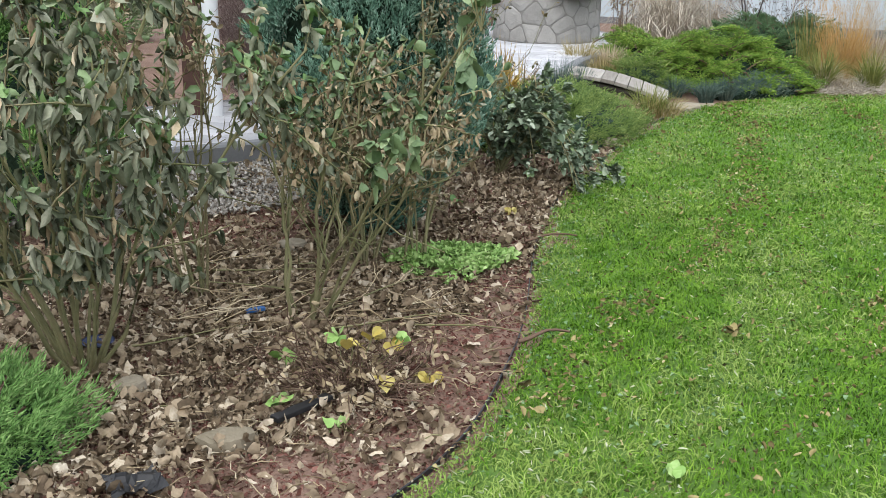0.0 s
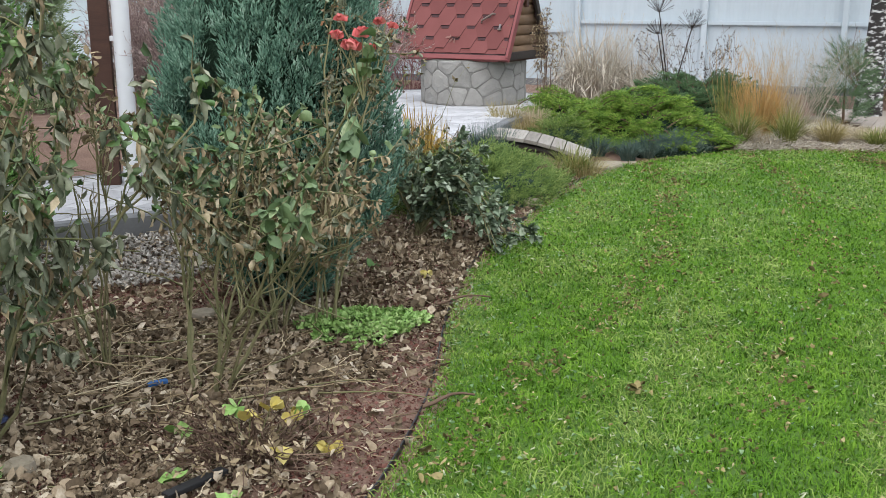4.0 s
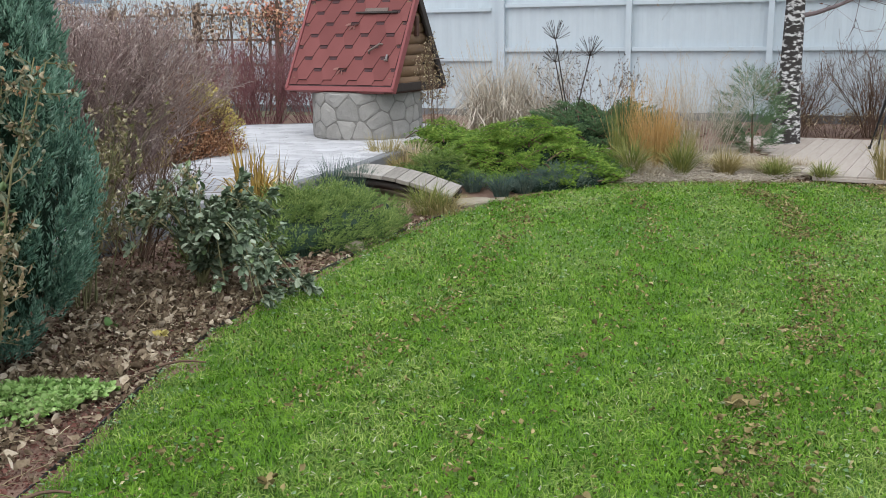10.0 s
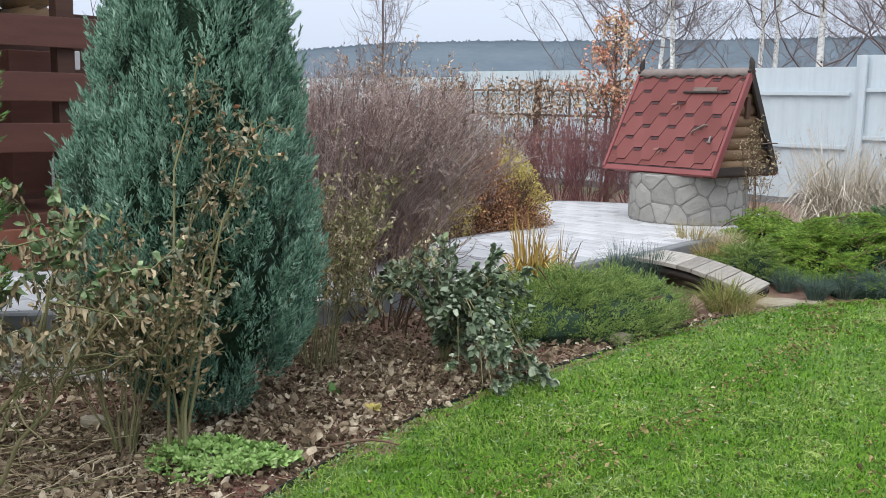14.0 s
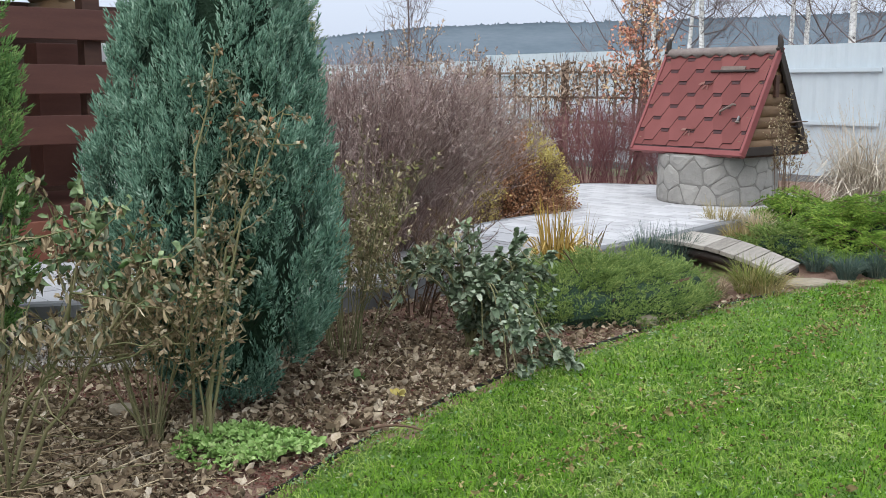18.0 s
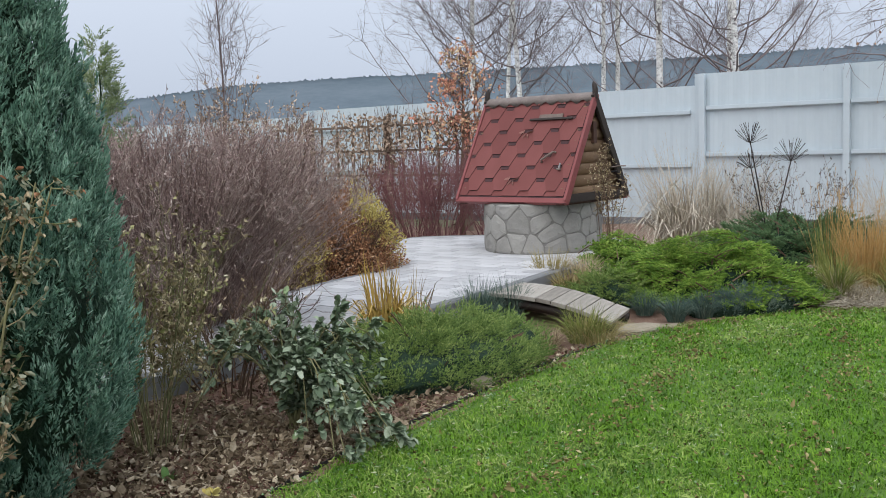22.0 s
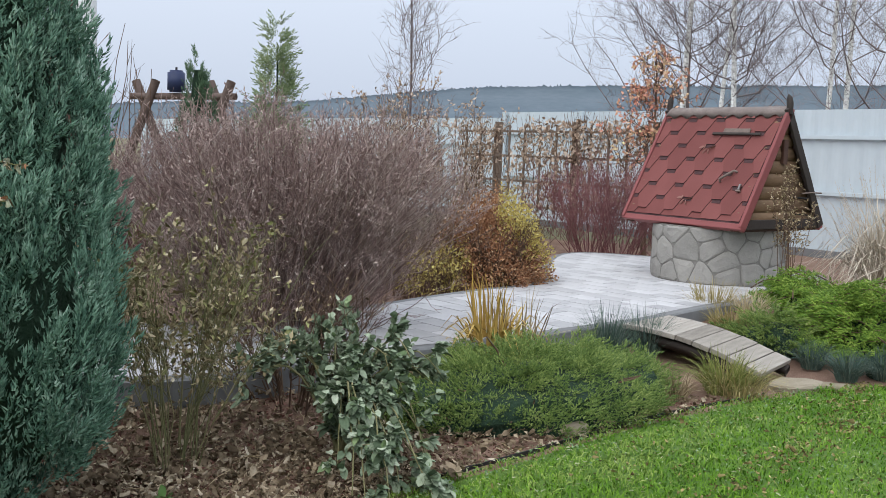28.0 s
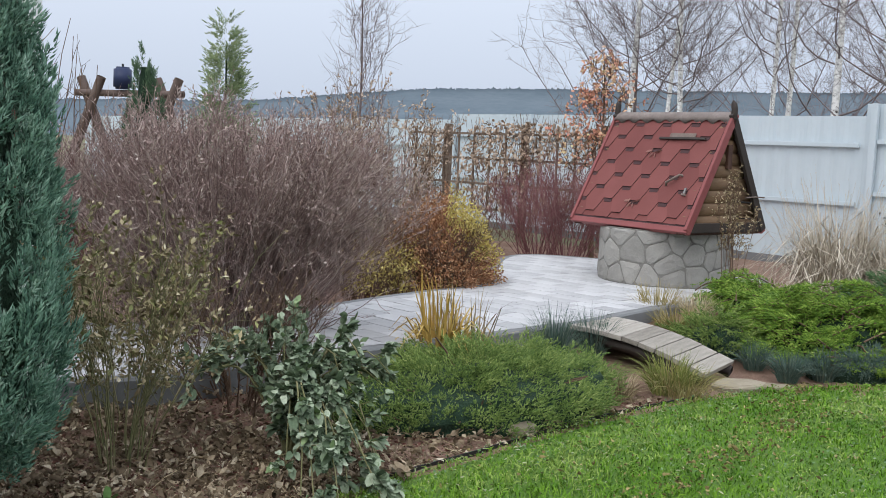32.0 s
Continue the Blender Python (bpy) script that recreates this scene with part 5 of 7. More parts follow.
def broadleaf_tree(name, at, h, trunk_r, label, mat_trunk, mat_twig, limbs=14, seed=1, lean=(0, 0), clear=0.35, leaf=None, nleaf=0, lsize=0.05, limb_len=0.45, twig_per=14, droop=0.0, fine=5, tr=0.0045, out=0.75, stout=0.26):
    """A leafless or thinly leaved tree: tapered trunk, limbs, twigs and finer twigs."""
    rng = np.random.default_rng(seed)
    t = thing(name, at, label, "tree")
    s = np.linspace(0, 1, 10)
    tp = np.stack([lean[0] * s ** 1.4 + 0.03 * np.sin(5 * s + seed), lean[1] * s ** 1.4 + 0.03 * np.cos(4 * s + seed), h * s - 0.05], 1)[None]
    v, f = tubes(tp, (trunk_r * (1 - 0.92 * s) + 0.004)[None] * (1 + 0.35 * np.exp(-s * 25))[None], 10)
    link_mesh("trunk", v, f, mat_trunk, t, smooth=True)
    q = np.sort(rng.uniform(clear, 0.97, limbs))
    a = np.arange(limbs) * 2.4 + rng.uniform(0, 0.8, limbs)
    p0 = np.stack([np.interp(q, s, tp[0, :, k]) for k in range(3)], 1)
    L = h * limb_len * (1.15 - q) * rng.uniform(0.7, 1.15, limbs)
    u = np.linspace(0, 1, 7)
    d = np.stack([np.cos(a), np.sin(a), 0 * a], 1)
    lp = p0[:, None] + d[:, None] * (L[:, None] * u ** 0.8 * out)[..., None] + np.array([0, 0, 1.0]) * (L[:, None] * ((1.5 - out) * u ** 1.3 - droop * u ** 2.5))[..., None]
    lp[:, 1:] += np.cumsum(rng.normal(0, 0.012 * h, (limbs, 6, 3)), 1) * 0.5
    r_at = trunk_r * (1 - 0.92 * q) * stout
    for c in range(limbs):
        v, f = tubes(lp[c:c + 1], (r_at[c] * (1 - 0.85 * u) + 0.0025)[None], 5)
        link_mesh("limb", v, f, mat_twig, t, smooth=True)
    tw = twigs_on(rng, lp, twig_per, h * 0.12, 5, 0.2, 0.35 - droop, 0.009 * h)
    g = [tubes(tw, taper(tw, tr, tr * 0.5), 3)]
    ft = twigs_on(rng, tw, fine, h * 0.06, 3, 0.2, 0.2 - droop, 0.004 * h)
    g.append(tubes(ft, taper(ft, tr * 0.6, tr * 0.3), 3))
    v, f = join_geo(*g)
    tagged(link_mesh("twig_growth", v, f, mat_twig, t), kind="stuff")
    if leaf is not None:
        pos, al = points_on(rng, ft, nleaf, 0.2)
        v, f = leaves(pos, al + rng.normal(0, 0.8, pos.shape) + np.array([0, 0, -0.5]), lsize * rng.uniform(0.6, 1.2, nleaf), lsize * 0.6, rng)
        tagged(link_mesh("foliage", v, f, leaf, t), kind="stuff")
    return t


M_soft = mat_leaf("soft_green_sprig", [(0, (0.045, 0.115, 0.028)), (0.5, (0.15, 0.29, 0.075)), (1, (0.34, 0.50, 0.19))], 0.7, 0.2, 14, 0.5)

M_olive = mat_leaf("olive_small_leaf", [(0, (0.11, 0.125, 0.04)), (0.5, (0.25, 0.255, 0.095)), (1, (0.48, 0.43, 0.21))], 0.6, 0.3)

# ---- the near bed ----
conifer("column_juniper", on(-2.49, 3.56, -0.03), 0.478, 2.5, 3700, M_jun_blue, "dense blue-green columnar juniper in the mulch bed", [(0, 0.42), (0.06, 0.64), (0.13, 0.88), (0.24, 1.0), (0.36, 0.98), (0.5, 0.86), (0.64, 0.70), (0.8, 0.46), (0.92, 0.24), (1, 0.05)], per=28, sl=0.027, sw=0.0080, plen=(0.08, 0.15), out=0.40, seed=31, core=0.70, deep=0.80, loose=0.8, tuft=True)
conifer("column_thuja", on(-3.94, 3.78, -0.03), 0.34, 2.3, 1500, M_thuja, "green columnar thuja beside the dry rose", [(0, 0.75), (0.2, 1), (0.55, 0.95), (0.8, 0.7), (1, 0.1)], per=20, sl=0.032, sw=0.010, plen=(0.08, 0.15), out=0.8, seed=32, deep=0.78, loose=0.9, tuft=True)
mound("dwarf_conifer", on(-3.72, 1.62, -0.03), 0.27, 0.26, 0.17, 620, M_soft, "small soft green dwarf conifer at the bed's edge", per=24, sl=0.026, sw=0.0052, plen=(0.08, 0.16), up=0.8, seed=33, category="conifer")
rose("rose_bush", on(-2.82, 2.50, -0.04), 7, 1.12, 0.29, "rose bush with green canes, wilted leaves and coral blooms", [("dry_foliage", M_dry_leaf, 720, 0.031, 0.50, 1.15, 1.2), ("wilted_foliage", M_grey_dry, 330, 0.036, 0.5, 1.15, 1.0), ("green_foliage", M_rose_green, 330, 0.038, 0.66, 1.25, 0.4), ("fresh_foliage", M_green_leaf, 40, 0.04, 0.6, 1.2, 0.3)], seed=41, lean=(0.16, 0.06), side=16, side_len=0.27, r0=0.0075,
     flowers=[(0.44, -0.80, 1.255, 0.024), (0.41, -0.79, 1.225, 0.024), (0.49, -0.77, 1.285, 0.017), (0.375, -0.78, 1.25, 0.02), (0.525, -0.75, 1.275, 0.015), (0.47, -0.74, 1.22, 0.015), (0.39, -0.76, 1.295, 0.016)])
rose("dry_rose_bush", on(-3.52, 2.15, -0.04), 17, 1.45, 0.62, "tall rose bush hung with grey-green wilted leaves", [("wilted_foliage", M_grey_dry, 2300, 0.046, 0.08, 1.1, 1.3), ("dry_foliage", M_dry_leaf, 520, 0.040, 0.10, 1.1, 1.3), ("green_foliage", M_rose_green, 620, 0.034, 0.1, 1.1, 0.3), ("fresh_foliage", M_green_leaf, 170, 0.042, 0.55, 1.1, 0.1)], seed=42, side=14, side_len=0.26, r0=0.008)
twiggy("bare_rose_bush", on(-2.56, 3.03, -0.04), 0.86, 0.30, 13, 13, 0.2, M_cane, "half-bare rose bush with small brown dry leaves before the juniper", r0=0.0052, fine=4, leaf=M_dry_leaf, nleaf=3400, lsize=0.029, seed=43, base=0.06, category="rose bush", frm=0.45, leaf_from=0.2, second=(M_rose_green, 240, 0.036, lambda p: p[:, 2] > 0.6))
rose("tall_rose_cane", on(-2.36, 3.02, -0.04), 5, 1.50, 0.15, "tall thin rose canes with shrivelled grey-brown leaves", [("dry_foliage", M_dry_leaf, 420, 0.026, 0.3, 1.2, 0.6), ("wilted_foliage", M_grey_dry, 620, 0.027, 0.2, 1.0, 0.5), ("hip_growth", M_rust_leaf, 40, 0.022, 0.75, 1.3, 0.2)], seed=44, lean=(0.14, 0.05), side=16, side_len=0.17, r0=0.006)
twiggy("leafy_rose_bush", on(-3.2, 2.8, -0.04), 1.2, 0.28, 7, 8, 0.2, M_cane, "rose bush with brown and grey-green leaves", r0=0.0055, fine=2, leaf=M_dry_leaf, nleaf=420, lsize=0.034, seed=45, base=0.06, category="rose bush", frm=0.72, leaf_from=0.2, second=(M_rose_green, 90, 0.038, lambda p: p[:, 2] > 0.8), leaf_low=0.78)
def trailing_rose(name, at, label, seed):
    """Arching canes under overlapping broad leaves: a dome that spills down to one side."""
    rng = np.random.default_rng(seed)
    t = thing(name, at, label, "rose bush")
    canes, n = [], 30
    for k in range(n):
        spill = k >= 18
        a = rng.uniform(-1.25, -0.35) if spill else rng.uniform(0, 6.28)
        reach, top = (rng.uniform(0.38, 0.74), rng.uniform(0.20, 0.42)) if spill else (rng.uniform(0.18, 0.44), rng.uniform(0.34, 0.56))
        s = np.linspace(0, 1, 10)
        z = top * np.sin(np.pi * np.minimum(1, s * (0.94 if spill else 0.70))) + 0.015
        p = np.stack([np.cos(a) * reach * s ** 1.1, np.sin(a) * reach * s ** 1.1, z], 1) + np.cumsum(rng.normal(0, 0.008, (10, 3)), 0)
        p[:, 2] = np.maximum(p[:, 2], 0.012)
        link_mesh("cane", *tubes(p[None], taper(p[None], 0.0055, 0.0025), 6), M_cane, t, smooth=True)
        canes.append(p)
    st = np.array(canes)
    tw = twigs_on(rng, st, 9, 0.12, 4, 0.06, 0.45, 0.010)
    tagged(link_mesh("side_growth", *tubes(tw, taper(tw, 0.0022, 0.0012), 4), M_cane, t), kind="stuff")
    for nm, mat, k, size in (("green_foliage", M_rose_leaf, 2900, 0.047), ("small_foliage", M_rose_leaf, 2200, 0.034), ("fresh_foliage", M_rose_green, 220, 0.048)):
        pos, al = points_on(rng, tw, k, 0.2)
        out = unit(pos * (1, 1, 0) + (0, 0, 0.25))
        d = unit(al * 0.3 + out * 0.7 + rng.normal(0, 0.45, pos.shape) + (0, 0, -0.35))
        tagged(link_mesh(nm, *leaves(pos, d, size * rng.uniform(0.6, 1.25, k), size * 0.72 * rng.uniform(0.75, 1.15, k), rng, 0.16, 0.3, True, 0.05, face=out * 0.45 + (0, 0, 1.2)), mat, t), kind="stuff")
    return t


trailing_rose("trailing_rose", on(-1.63, 4.72, -0.03), "low trailing rose with broad grey-green leaves spilling to the lawn", 46)
twiggy("currant_shrub", on(-2.2, 4.35, -0.04), 1.06, 0.46, 28, 14, 0.2, M_cane, "thin shrub with small yellowing leaves", r0=0.0036, fine=2, leaf=M_currant, nleaf=2300, lsize=0.030, seed=51, second=(M_olive, 500, 0.030, lambda p: p[:, 2] > 0.2))
twiggy("bare_shrub", on(-2.02, 5.12, -0.04), 0.75, 0.35, 26, 8, 0.2, M_twig, "dark bare twiggy shrub beside a pale stone", r0=0.005, fine=3, leaf=M_dry_leaf, nleaf=120, lsize=0.025, seed=52)


def rosette_patch(name, at, ax, ay, n, mat, label, size, seed):
    """A low mat of small rosettes with notched leaves and an uneven rim."""
    rng = np.random.default_rng(seed)
    t = thing(name, at, label, "ground cover")
    a, q = rng.uniform(0, 6.28, n), np.sqrt(rng.uniform(0, 1, n))
    q = q * (0.86 + 0.16 * np.sin(3 * a + 0.6) + 0.10 * np.sin(7 * a))
    keep = rough_noise(q * np.cos(a) * ax, q * np.sin(a) * ay, 30, 12) > -0.25
    a, q = a[keep], q[keep]
    n = len(a)
    c = np.stack([q * np.cos(a) * ax, q * np.sin(a) * ay, 0.018 + 0.045 * (1 - q ** 2) * rng.uniform(0.4, 1.2, n)], 1)
    k = 8
    idx = np.repeat(np.arange(n), k)
    aa = np.tile(np.arange(k) * 2 * np.pi / k, n) + rng.uniform(0, 0.7, n * k)
    d = np.stack([np.cos(aa), np.sin(aa), rng.uniform(0.15, 1.3, n * k)], 1)
    v, f = leaves(c[idx], d, size * rng.uniform(0.5, 1.25, n * k), size * 0.5 * rng.uniform(0.6, 1.2, n * k), rng, 0.2, 0.3, True, 0.14)
    tagged(link_mesh("rosette_mat", v, f, mat, t), kind="stuff")
    st = stems(rng, 60, 0.04, ax * 0.8, 0.03, 3)
    tagged(link_mesh("runner_mat", *tubes(st, taper(st, 0.002, 0.001), 3), M_cane, t), kind="stuff")


rosette_patch("ground_cover", on(-2.21, 3.02, -0.02), 0.29, 0.23, 380, M_mint, "pale green rosette ground cover on the mulch", 0.037, 61)


def wilted_perennial(at, seed):
    """A collapsed perennial with a few yellow and pale green lobed leaves."""
    rng = np.random.default_rng(seed)
    t = thing("wilted_perennial", at, "collapsed brown perennial with a few yellow leaves", "perennial")
    st = stems(rng, 150, 0.12, 0.26, 0.12, 6, 0.045)
    st[..., 2] = np.maximum(st[..., 2], 0.012)
    tagged(link_mesh("stem_mat", *tubes(st, taper(st, 0.003, 0.0015), 3), M_twig, t), kind="stuff")
    pos, al = points_on(rng, st, 420, 0.2)
    tagged(link_mesh("dry_foliage", *leaves(pos, rng.normal(0, 1, pos.shape), 0.03, 0.014, rng), M_dry_leaf, t), kind="stuff")
    for nm, mat, spots in (("yellow_leaf", M_yellow_leaf, ((0.02, 0.02, 0.13), (0.1, -0.1, 0.06), (0.25, -0.02, 0.03), (0.08, 0.03, 0.15), (0.14, 0.05, 0.11))), ("pale_leaf", M_mint, ((-0.19, 0.03, 0.10), (-0.02, 0.1, 0.13), (-0.2, -0.15, 0.04), (-0.05, -0.3, 0.03), (0.18, 0.07, 0.12)))):
        for x, y, z in spots:
            lobes = 5
            aa = np.linspace(-1.9, 1.9, lobes) + rng.uniform(0, 6.28)
            d = np.stack([np.cos(aa), np.sin(aa), rng.uniform(-0.1, 0.35, lobes)], 1)
            v, f = leaves(np.tile([[x, y, z]], (lobes, 1)), d, 0.043, 0.04, rng, 0.06)
            link_mesh(nm, v, f, mat, t)
            stk = np.array([[(x, y, z), (x * 0.6, y * 0.6, z * 0.5), (x * 0.3, y * 0.3, 0.0)]])
            link_mesh("leaf_stalk", *tubes(stk, np.full((1, 3), 0.0018), 4), M_cane, t)


wilted_perennial(on(-2.72, 1.92, -0.03), 71)


# ---- shrubs and grasses round the paving ----
M_pale_straw = mat_leaf("pale_grey_straw", even((0.32, 0.27, 0.205), (0.51, 0.45, 0.36), (0.72, 0.66, 0.56)), 0.8, 0.2)
M_sedge_dry = mat_leaf("half_dry_sedge", [(0, (0.20, 0.17, 0.06)), (0.5, (0.34, 0.28, 0.12)), (1, (0.48, 0.41, 0.22))], 0.65, 0.25)
for k, (x, y) in enumerate(((0.72, 7.22), (0.95, 7.34), (1.2, 7.46), (1.42, 7.54), (1.62, 7.62), (1.8, 7.68), (0.55, 7.5), (0.42, 7.75))):
    tussock("blue_fescue", on(x, y, -0.02), 0.23, 0.22, 380, M_fescue, "blue-grey fescue tuft before the bright juniper", 0.004, 160 + k, 0.06, 0.5, group="fescue tufts")
for k in range(30):
    sx = 2.0 + 1.75 * ((k * 0.618) % 1)
    tussock("dry_grass_tuft", on(sx, 7.62 + 0.75 * ((k * 0.382 + 0.2) % 1) - 0.12 * max(0, sx - 2.8), -0.03), 0.2, 0.3, 190, M_pale_straw if k % 3 else M_straw, "low mat of dry straw between the grasses", 0.005, 170 + k, 0.1, 0.7, group="dry tufts in the grass bed")

for k, (x, y, h, sp, m) in enumerate(((-2.27, 8.42, 0.34, 0.08, M_yellow_leaf), (-3.0, 8.7, 0.8, 0.5, M_dry_leaf), (-2.6, 9.6, 0.75, 0.5, M_dry_leaf))):
    twiggy("low_shrub", on(x, y, -0.02), h, sp, 70, 7, 0.14, M_twig, "low leafy shrub behind the paving, turning yellow and brown", r0=0.004, fine=2, leaf=m, nleaf=1600, lsize=0.03, seed=75 + k, base=0.3, frm=0.1, leaf_from=0.1)

def vase_bush(name, at, ax, ay, h, n, label, seed):
    """A broad leafless bush: stems rise from a narrow foot and fan to a flat dome, with twigs and pale curled tips near the shell."""
    rng = np.random.default_rng(seed)
    t = thing(name, at, label, "shrub")
    a = rng.uniform(0, 2 * np.pi, n)
    q = np.sqrt(rng.uniform(0.0, 1.0, n)) * (1 + 0.05 * np.sin(3 * a + 1) + 0.04 * np.sin(7 * a))
    low = rng.uniform(0, 1, n) < 0.14
    z1 = h * np.clip(1 - 0.27 * q ** 3.6, 0.3, 1) * rng.uniform(0.86, 1.0, n)
    z1 = np.where(low, h * rng.uniform(0.22, 0.62, n), z1)
    q = np.where(low, np.clip(q, 0.7, 1) * (0.62 + 0.5 * z1 / h), q)
    s = np.linspace(0, 1, 8)[None, :]
    r = 0.10 + 0.18 * q[:, None] + (q[:, None] * 0.95 - 0.18 * q[:, None]) * s ** np.where(low, 0.9, 1.35)[:, None]
    p = np.stack([np.cos(a)[:, None] * r * ax, np.sin(a)[:, None] * r * ay, z1[:, None] * s ** np.where(low, 1.0, 0.86)[:, None]], -1)
    p[:, 1:] += np.cumsum(rng.normal(0, 0.013, (n, 7, 3)), 1)
    p += s[..., None] ** 1.3 * (0.17, -0.26, 0.0)  # the crown leans out over the paving
    tagged(link_mesh("branch_growth", *tubes(p, taper(p, 0.0040, 0.0016), 4), M_twig_purple, t), kind="stuff")
    tw = twigs_on(rng, p, 10, 0.17, 4, 0.40, 0.5, 0.012)
    ft = twigs_on(rng, tw, 2, 0.09, 3, 0.3, 0.5, 0.007)
    v, f = join_geo(tubes(tw, taper(tw, 0.0021, 0.0012), 3), tubes(ft, taper(ft, 0.0015, 0.0009), 3))
    tagged(link_mesh("twig_growth", v, f, M_twig_purple, t), kind="stuff")
    for nm, mat, k, size, lo in (("bud_growth", M_twig_purple, 12000, 0.024, 0.3), ("seed_growth", M_pale_tip, 11000, 0.024, 0.45)):
        pos, al = points_on(rng, ft, k * 2, 0.3)
        sel = pos[:, 2] > lo * h
        pos, al = pos[sel][:k], al[sel][:k]
        tagged(link_mesh(nm, *leaves(pos, al + rng.normal(0, 0.6, pos.shape), size * rng.uniform(0.6, 1.3, len(pos)), size * 0.36, rng, fine=False), mat, t), kind="stuff")


vase_bush("spiraea_bush", on(-2.68, 6.46, -0.03), 1.08, 1.02, 1.50, 820, "large dense purple-brown leafless spiraea bush beside the paving", 81)
for k, (x, y, h, s) in enumerate(((-1.0, 11.95, 1.12, 0.52), (-1.35, 12.25, 1.0, 0.45), (-0.35, 11.8, 0.98, 0.45))):
    twiggy("dogwood_bush", on(x, y, -0.02), h, s * 1.25, 64, 9, 0.26, M_twig_red, "dark red leafless dogwood bush behind the paving", r0=0.0042, fine=3, seed=90 + k, base=0.25, leaf=M_twig_red, nleaf=260, lsize=0.03, bend=0.8)
twiggy("red_stem_shrub", on(-4.95, 8.5, -0.03), 1.25, 0.5, 130, 6, 0.25, M_twig_red, "reddish twiggy shrub beyond the spiraea", r0=0.005, fine=1, seed=96, base=0.25)
twiggy("brown_leaf_shrub", on(-3.0, 12.2, -0.02), 1.65, 0.5, 26, 8, 0.3, M_twig, "tall thin shrub with clinging brown leaves", r0=0.005, fine=3, leaf=M_vine_dry, nleaf=1500, lsize=0.042, seed=97, leaf_from=0.2)
twiggy("brown_leaf_shrub", on(-3.75, 12.5, -0.02), 1.95, 0.55, 36, 9, 0.3, M_twig, "tall thin shrub with clinging pale brown leaves", r0=0.005, fine=3, leaf=M_vine_dry, nleaf=2300, lsize=0.042, seed=98, leaf_from=0.2)
mound("juniper_mound", on(-1.02, 5.92, -0.03), 1.04, 0.66, 0.27, 2900, M_jun_green, "low grey-green spreading juniper between lawn and paving", turn=52, per=16, sl=0.024, sw=0.0068, plen=(0.07, 0.14), lumps=0.25, up=0.6, seed=101, tuft=True)
tiered_juniper("golden_juniper", on(1.12, 7.95, -0.03), 0.96, 0.60, 0.52, 560, M_jun_bright, "bright green spreading juniper in flat tiers", turn=-12, seed=102)
tiered_juniper("golden_juniper", on(0.62, 8.75, -0.03), 0.48, 0.40, 0.36, 170, M_jun_bright, "bright green spreading juniper beside the well paving", turn=20, seed=103)
tiered_juniper("dark_juniper", on(2.2, 9.1, -0.03), 1.05, 0.55, 0.50, 420, M_pine, "darker green juniper behind the bright one", seed=104, rise=0.6)
mound("fescue_cushion", on(1.32, 7.5, -0.03), 0.62, 0.14, 0.15, 520, M_fescue, "blue-grey low cushion plants edging the lawn", turn=14, per=14, sl=0.035, sw=0.005, plen=(0.05, 0.11), up=0.9, seed=105, category="ground cover")
tussock("yellow_iris_clump", on(-1.30, 6.30, -0.02), 0.79, 0.36, 190, M_iris, "yellowed strap-leaved iris clump beside the paving", 0.016, 111, 0.10, 0.9)
tussock("brown_iris_clump", on(-1.16, 6.38, -0.02), 0.70, 0.4, 130, M_dry_leaf, "brown dried iris blades beside the yellow clump", 0.009, 122, 0.10, 0.9)
mound("dark_juniper", on(0.36, 7.86, -0.03), 0.30, 0.24, 0.24, 260, M_jun_green, "dark green low juniper beside the footbridge", per=18, sl=0.04, sw=0.008, plen=(0.1, 0.2), up=0.4, seed=106)
tussock("blue_fescue", on(-0.7, 6.86, 0.0), 0.46, 0.24, 420, M_fescue, "small blue-grey fescue tuft at the paving edge", 0.004, 112, 0.06, 0.3, group="fescue tufts")
tussock("blue_fescue", on(-0.48, 7.1, 0.0), 0.42, 0.2, 360, M_fescue, "small blue-grey fescue tuft at the paving edge", 0.004, 113, 0.06, 0.3, group="fescue tufts")
tussock("sedge_tuft", on(-0.02, 6.62, -0.03), 0.30, 0.34, 360, M_sedge, "green and straw sedge tuft beside the footbridge", 0.005, 114, 0.10, 0.6)
tussock("sedge_tuft", on(0.08, 6.55, -0.03), 0.26, 0.30, 200, M_sedge_dry, "straw-coloured half-dry sedge before the footbridge", 0.005, 116, 0.12, 0.7)
tussock("sedge_tuft", on(-0.06, 8.38, 0.02), 0.34, 0.24, 300, M_sedge_dry, "straw-coloured dry sedge behind the footbridge", 0.005, 117, 0.12, 0.5)
tussock("sedge_tuft", on(0.06, 8.02, 0.02), 0.28, 0.22, 280, M_sedge_dry, "straw-coloured dry sedge behind the footbridge", 0.005, 118, 0.12, 0.5)
tussock("sedge_tuft", on(-0.28, 6.35, -0.03), 0.2, 0.16, 160, M_dry_leaf, "brown dry perennial tuft beside the sedge", 0.006, 115, 0.06, 0.5)
tussock("dry_grass_tuft", on(0.2, 8.3, 0.0), 0.34, 0.2, 240, M_straw, "dry straw-coloured tuft at the paving edge", 0.005, 116, 0.09, 0.4)
tussock("feather_reed_grass", on(2.42, 8.05, -0.03), 0.66, 0.22, 820, M_gold, "golden upright feather reed grass", 0.005, 117, 0.17, 0.3, plumes=(M_gold, 44, 0.92, 0.2))
tussock("feather_reed_grass", on(2.2, 8.25, -0.03), 0.62, 0.16, 220, M_sedge, "green-gold upright reed grass", 0.004, 121, 0.1, 0.2, plumes=(M_gold, 26, 1.0, 0.2))
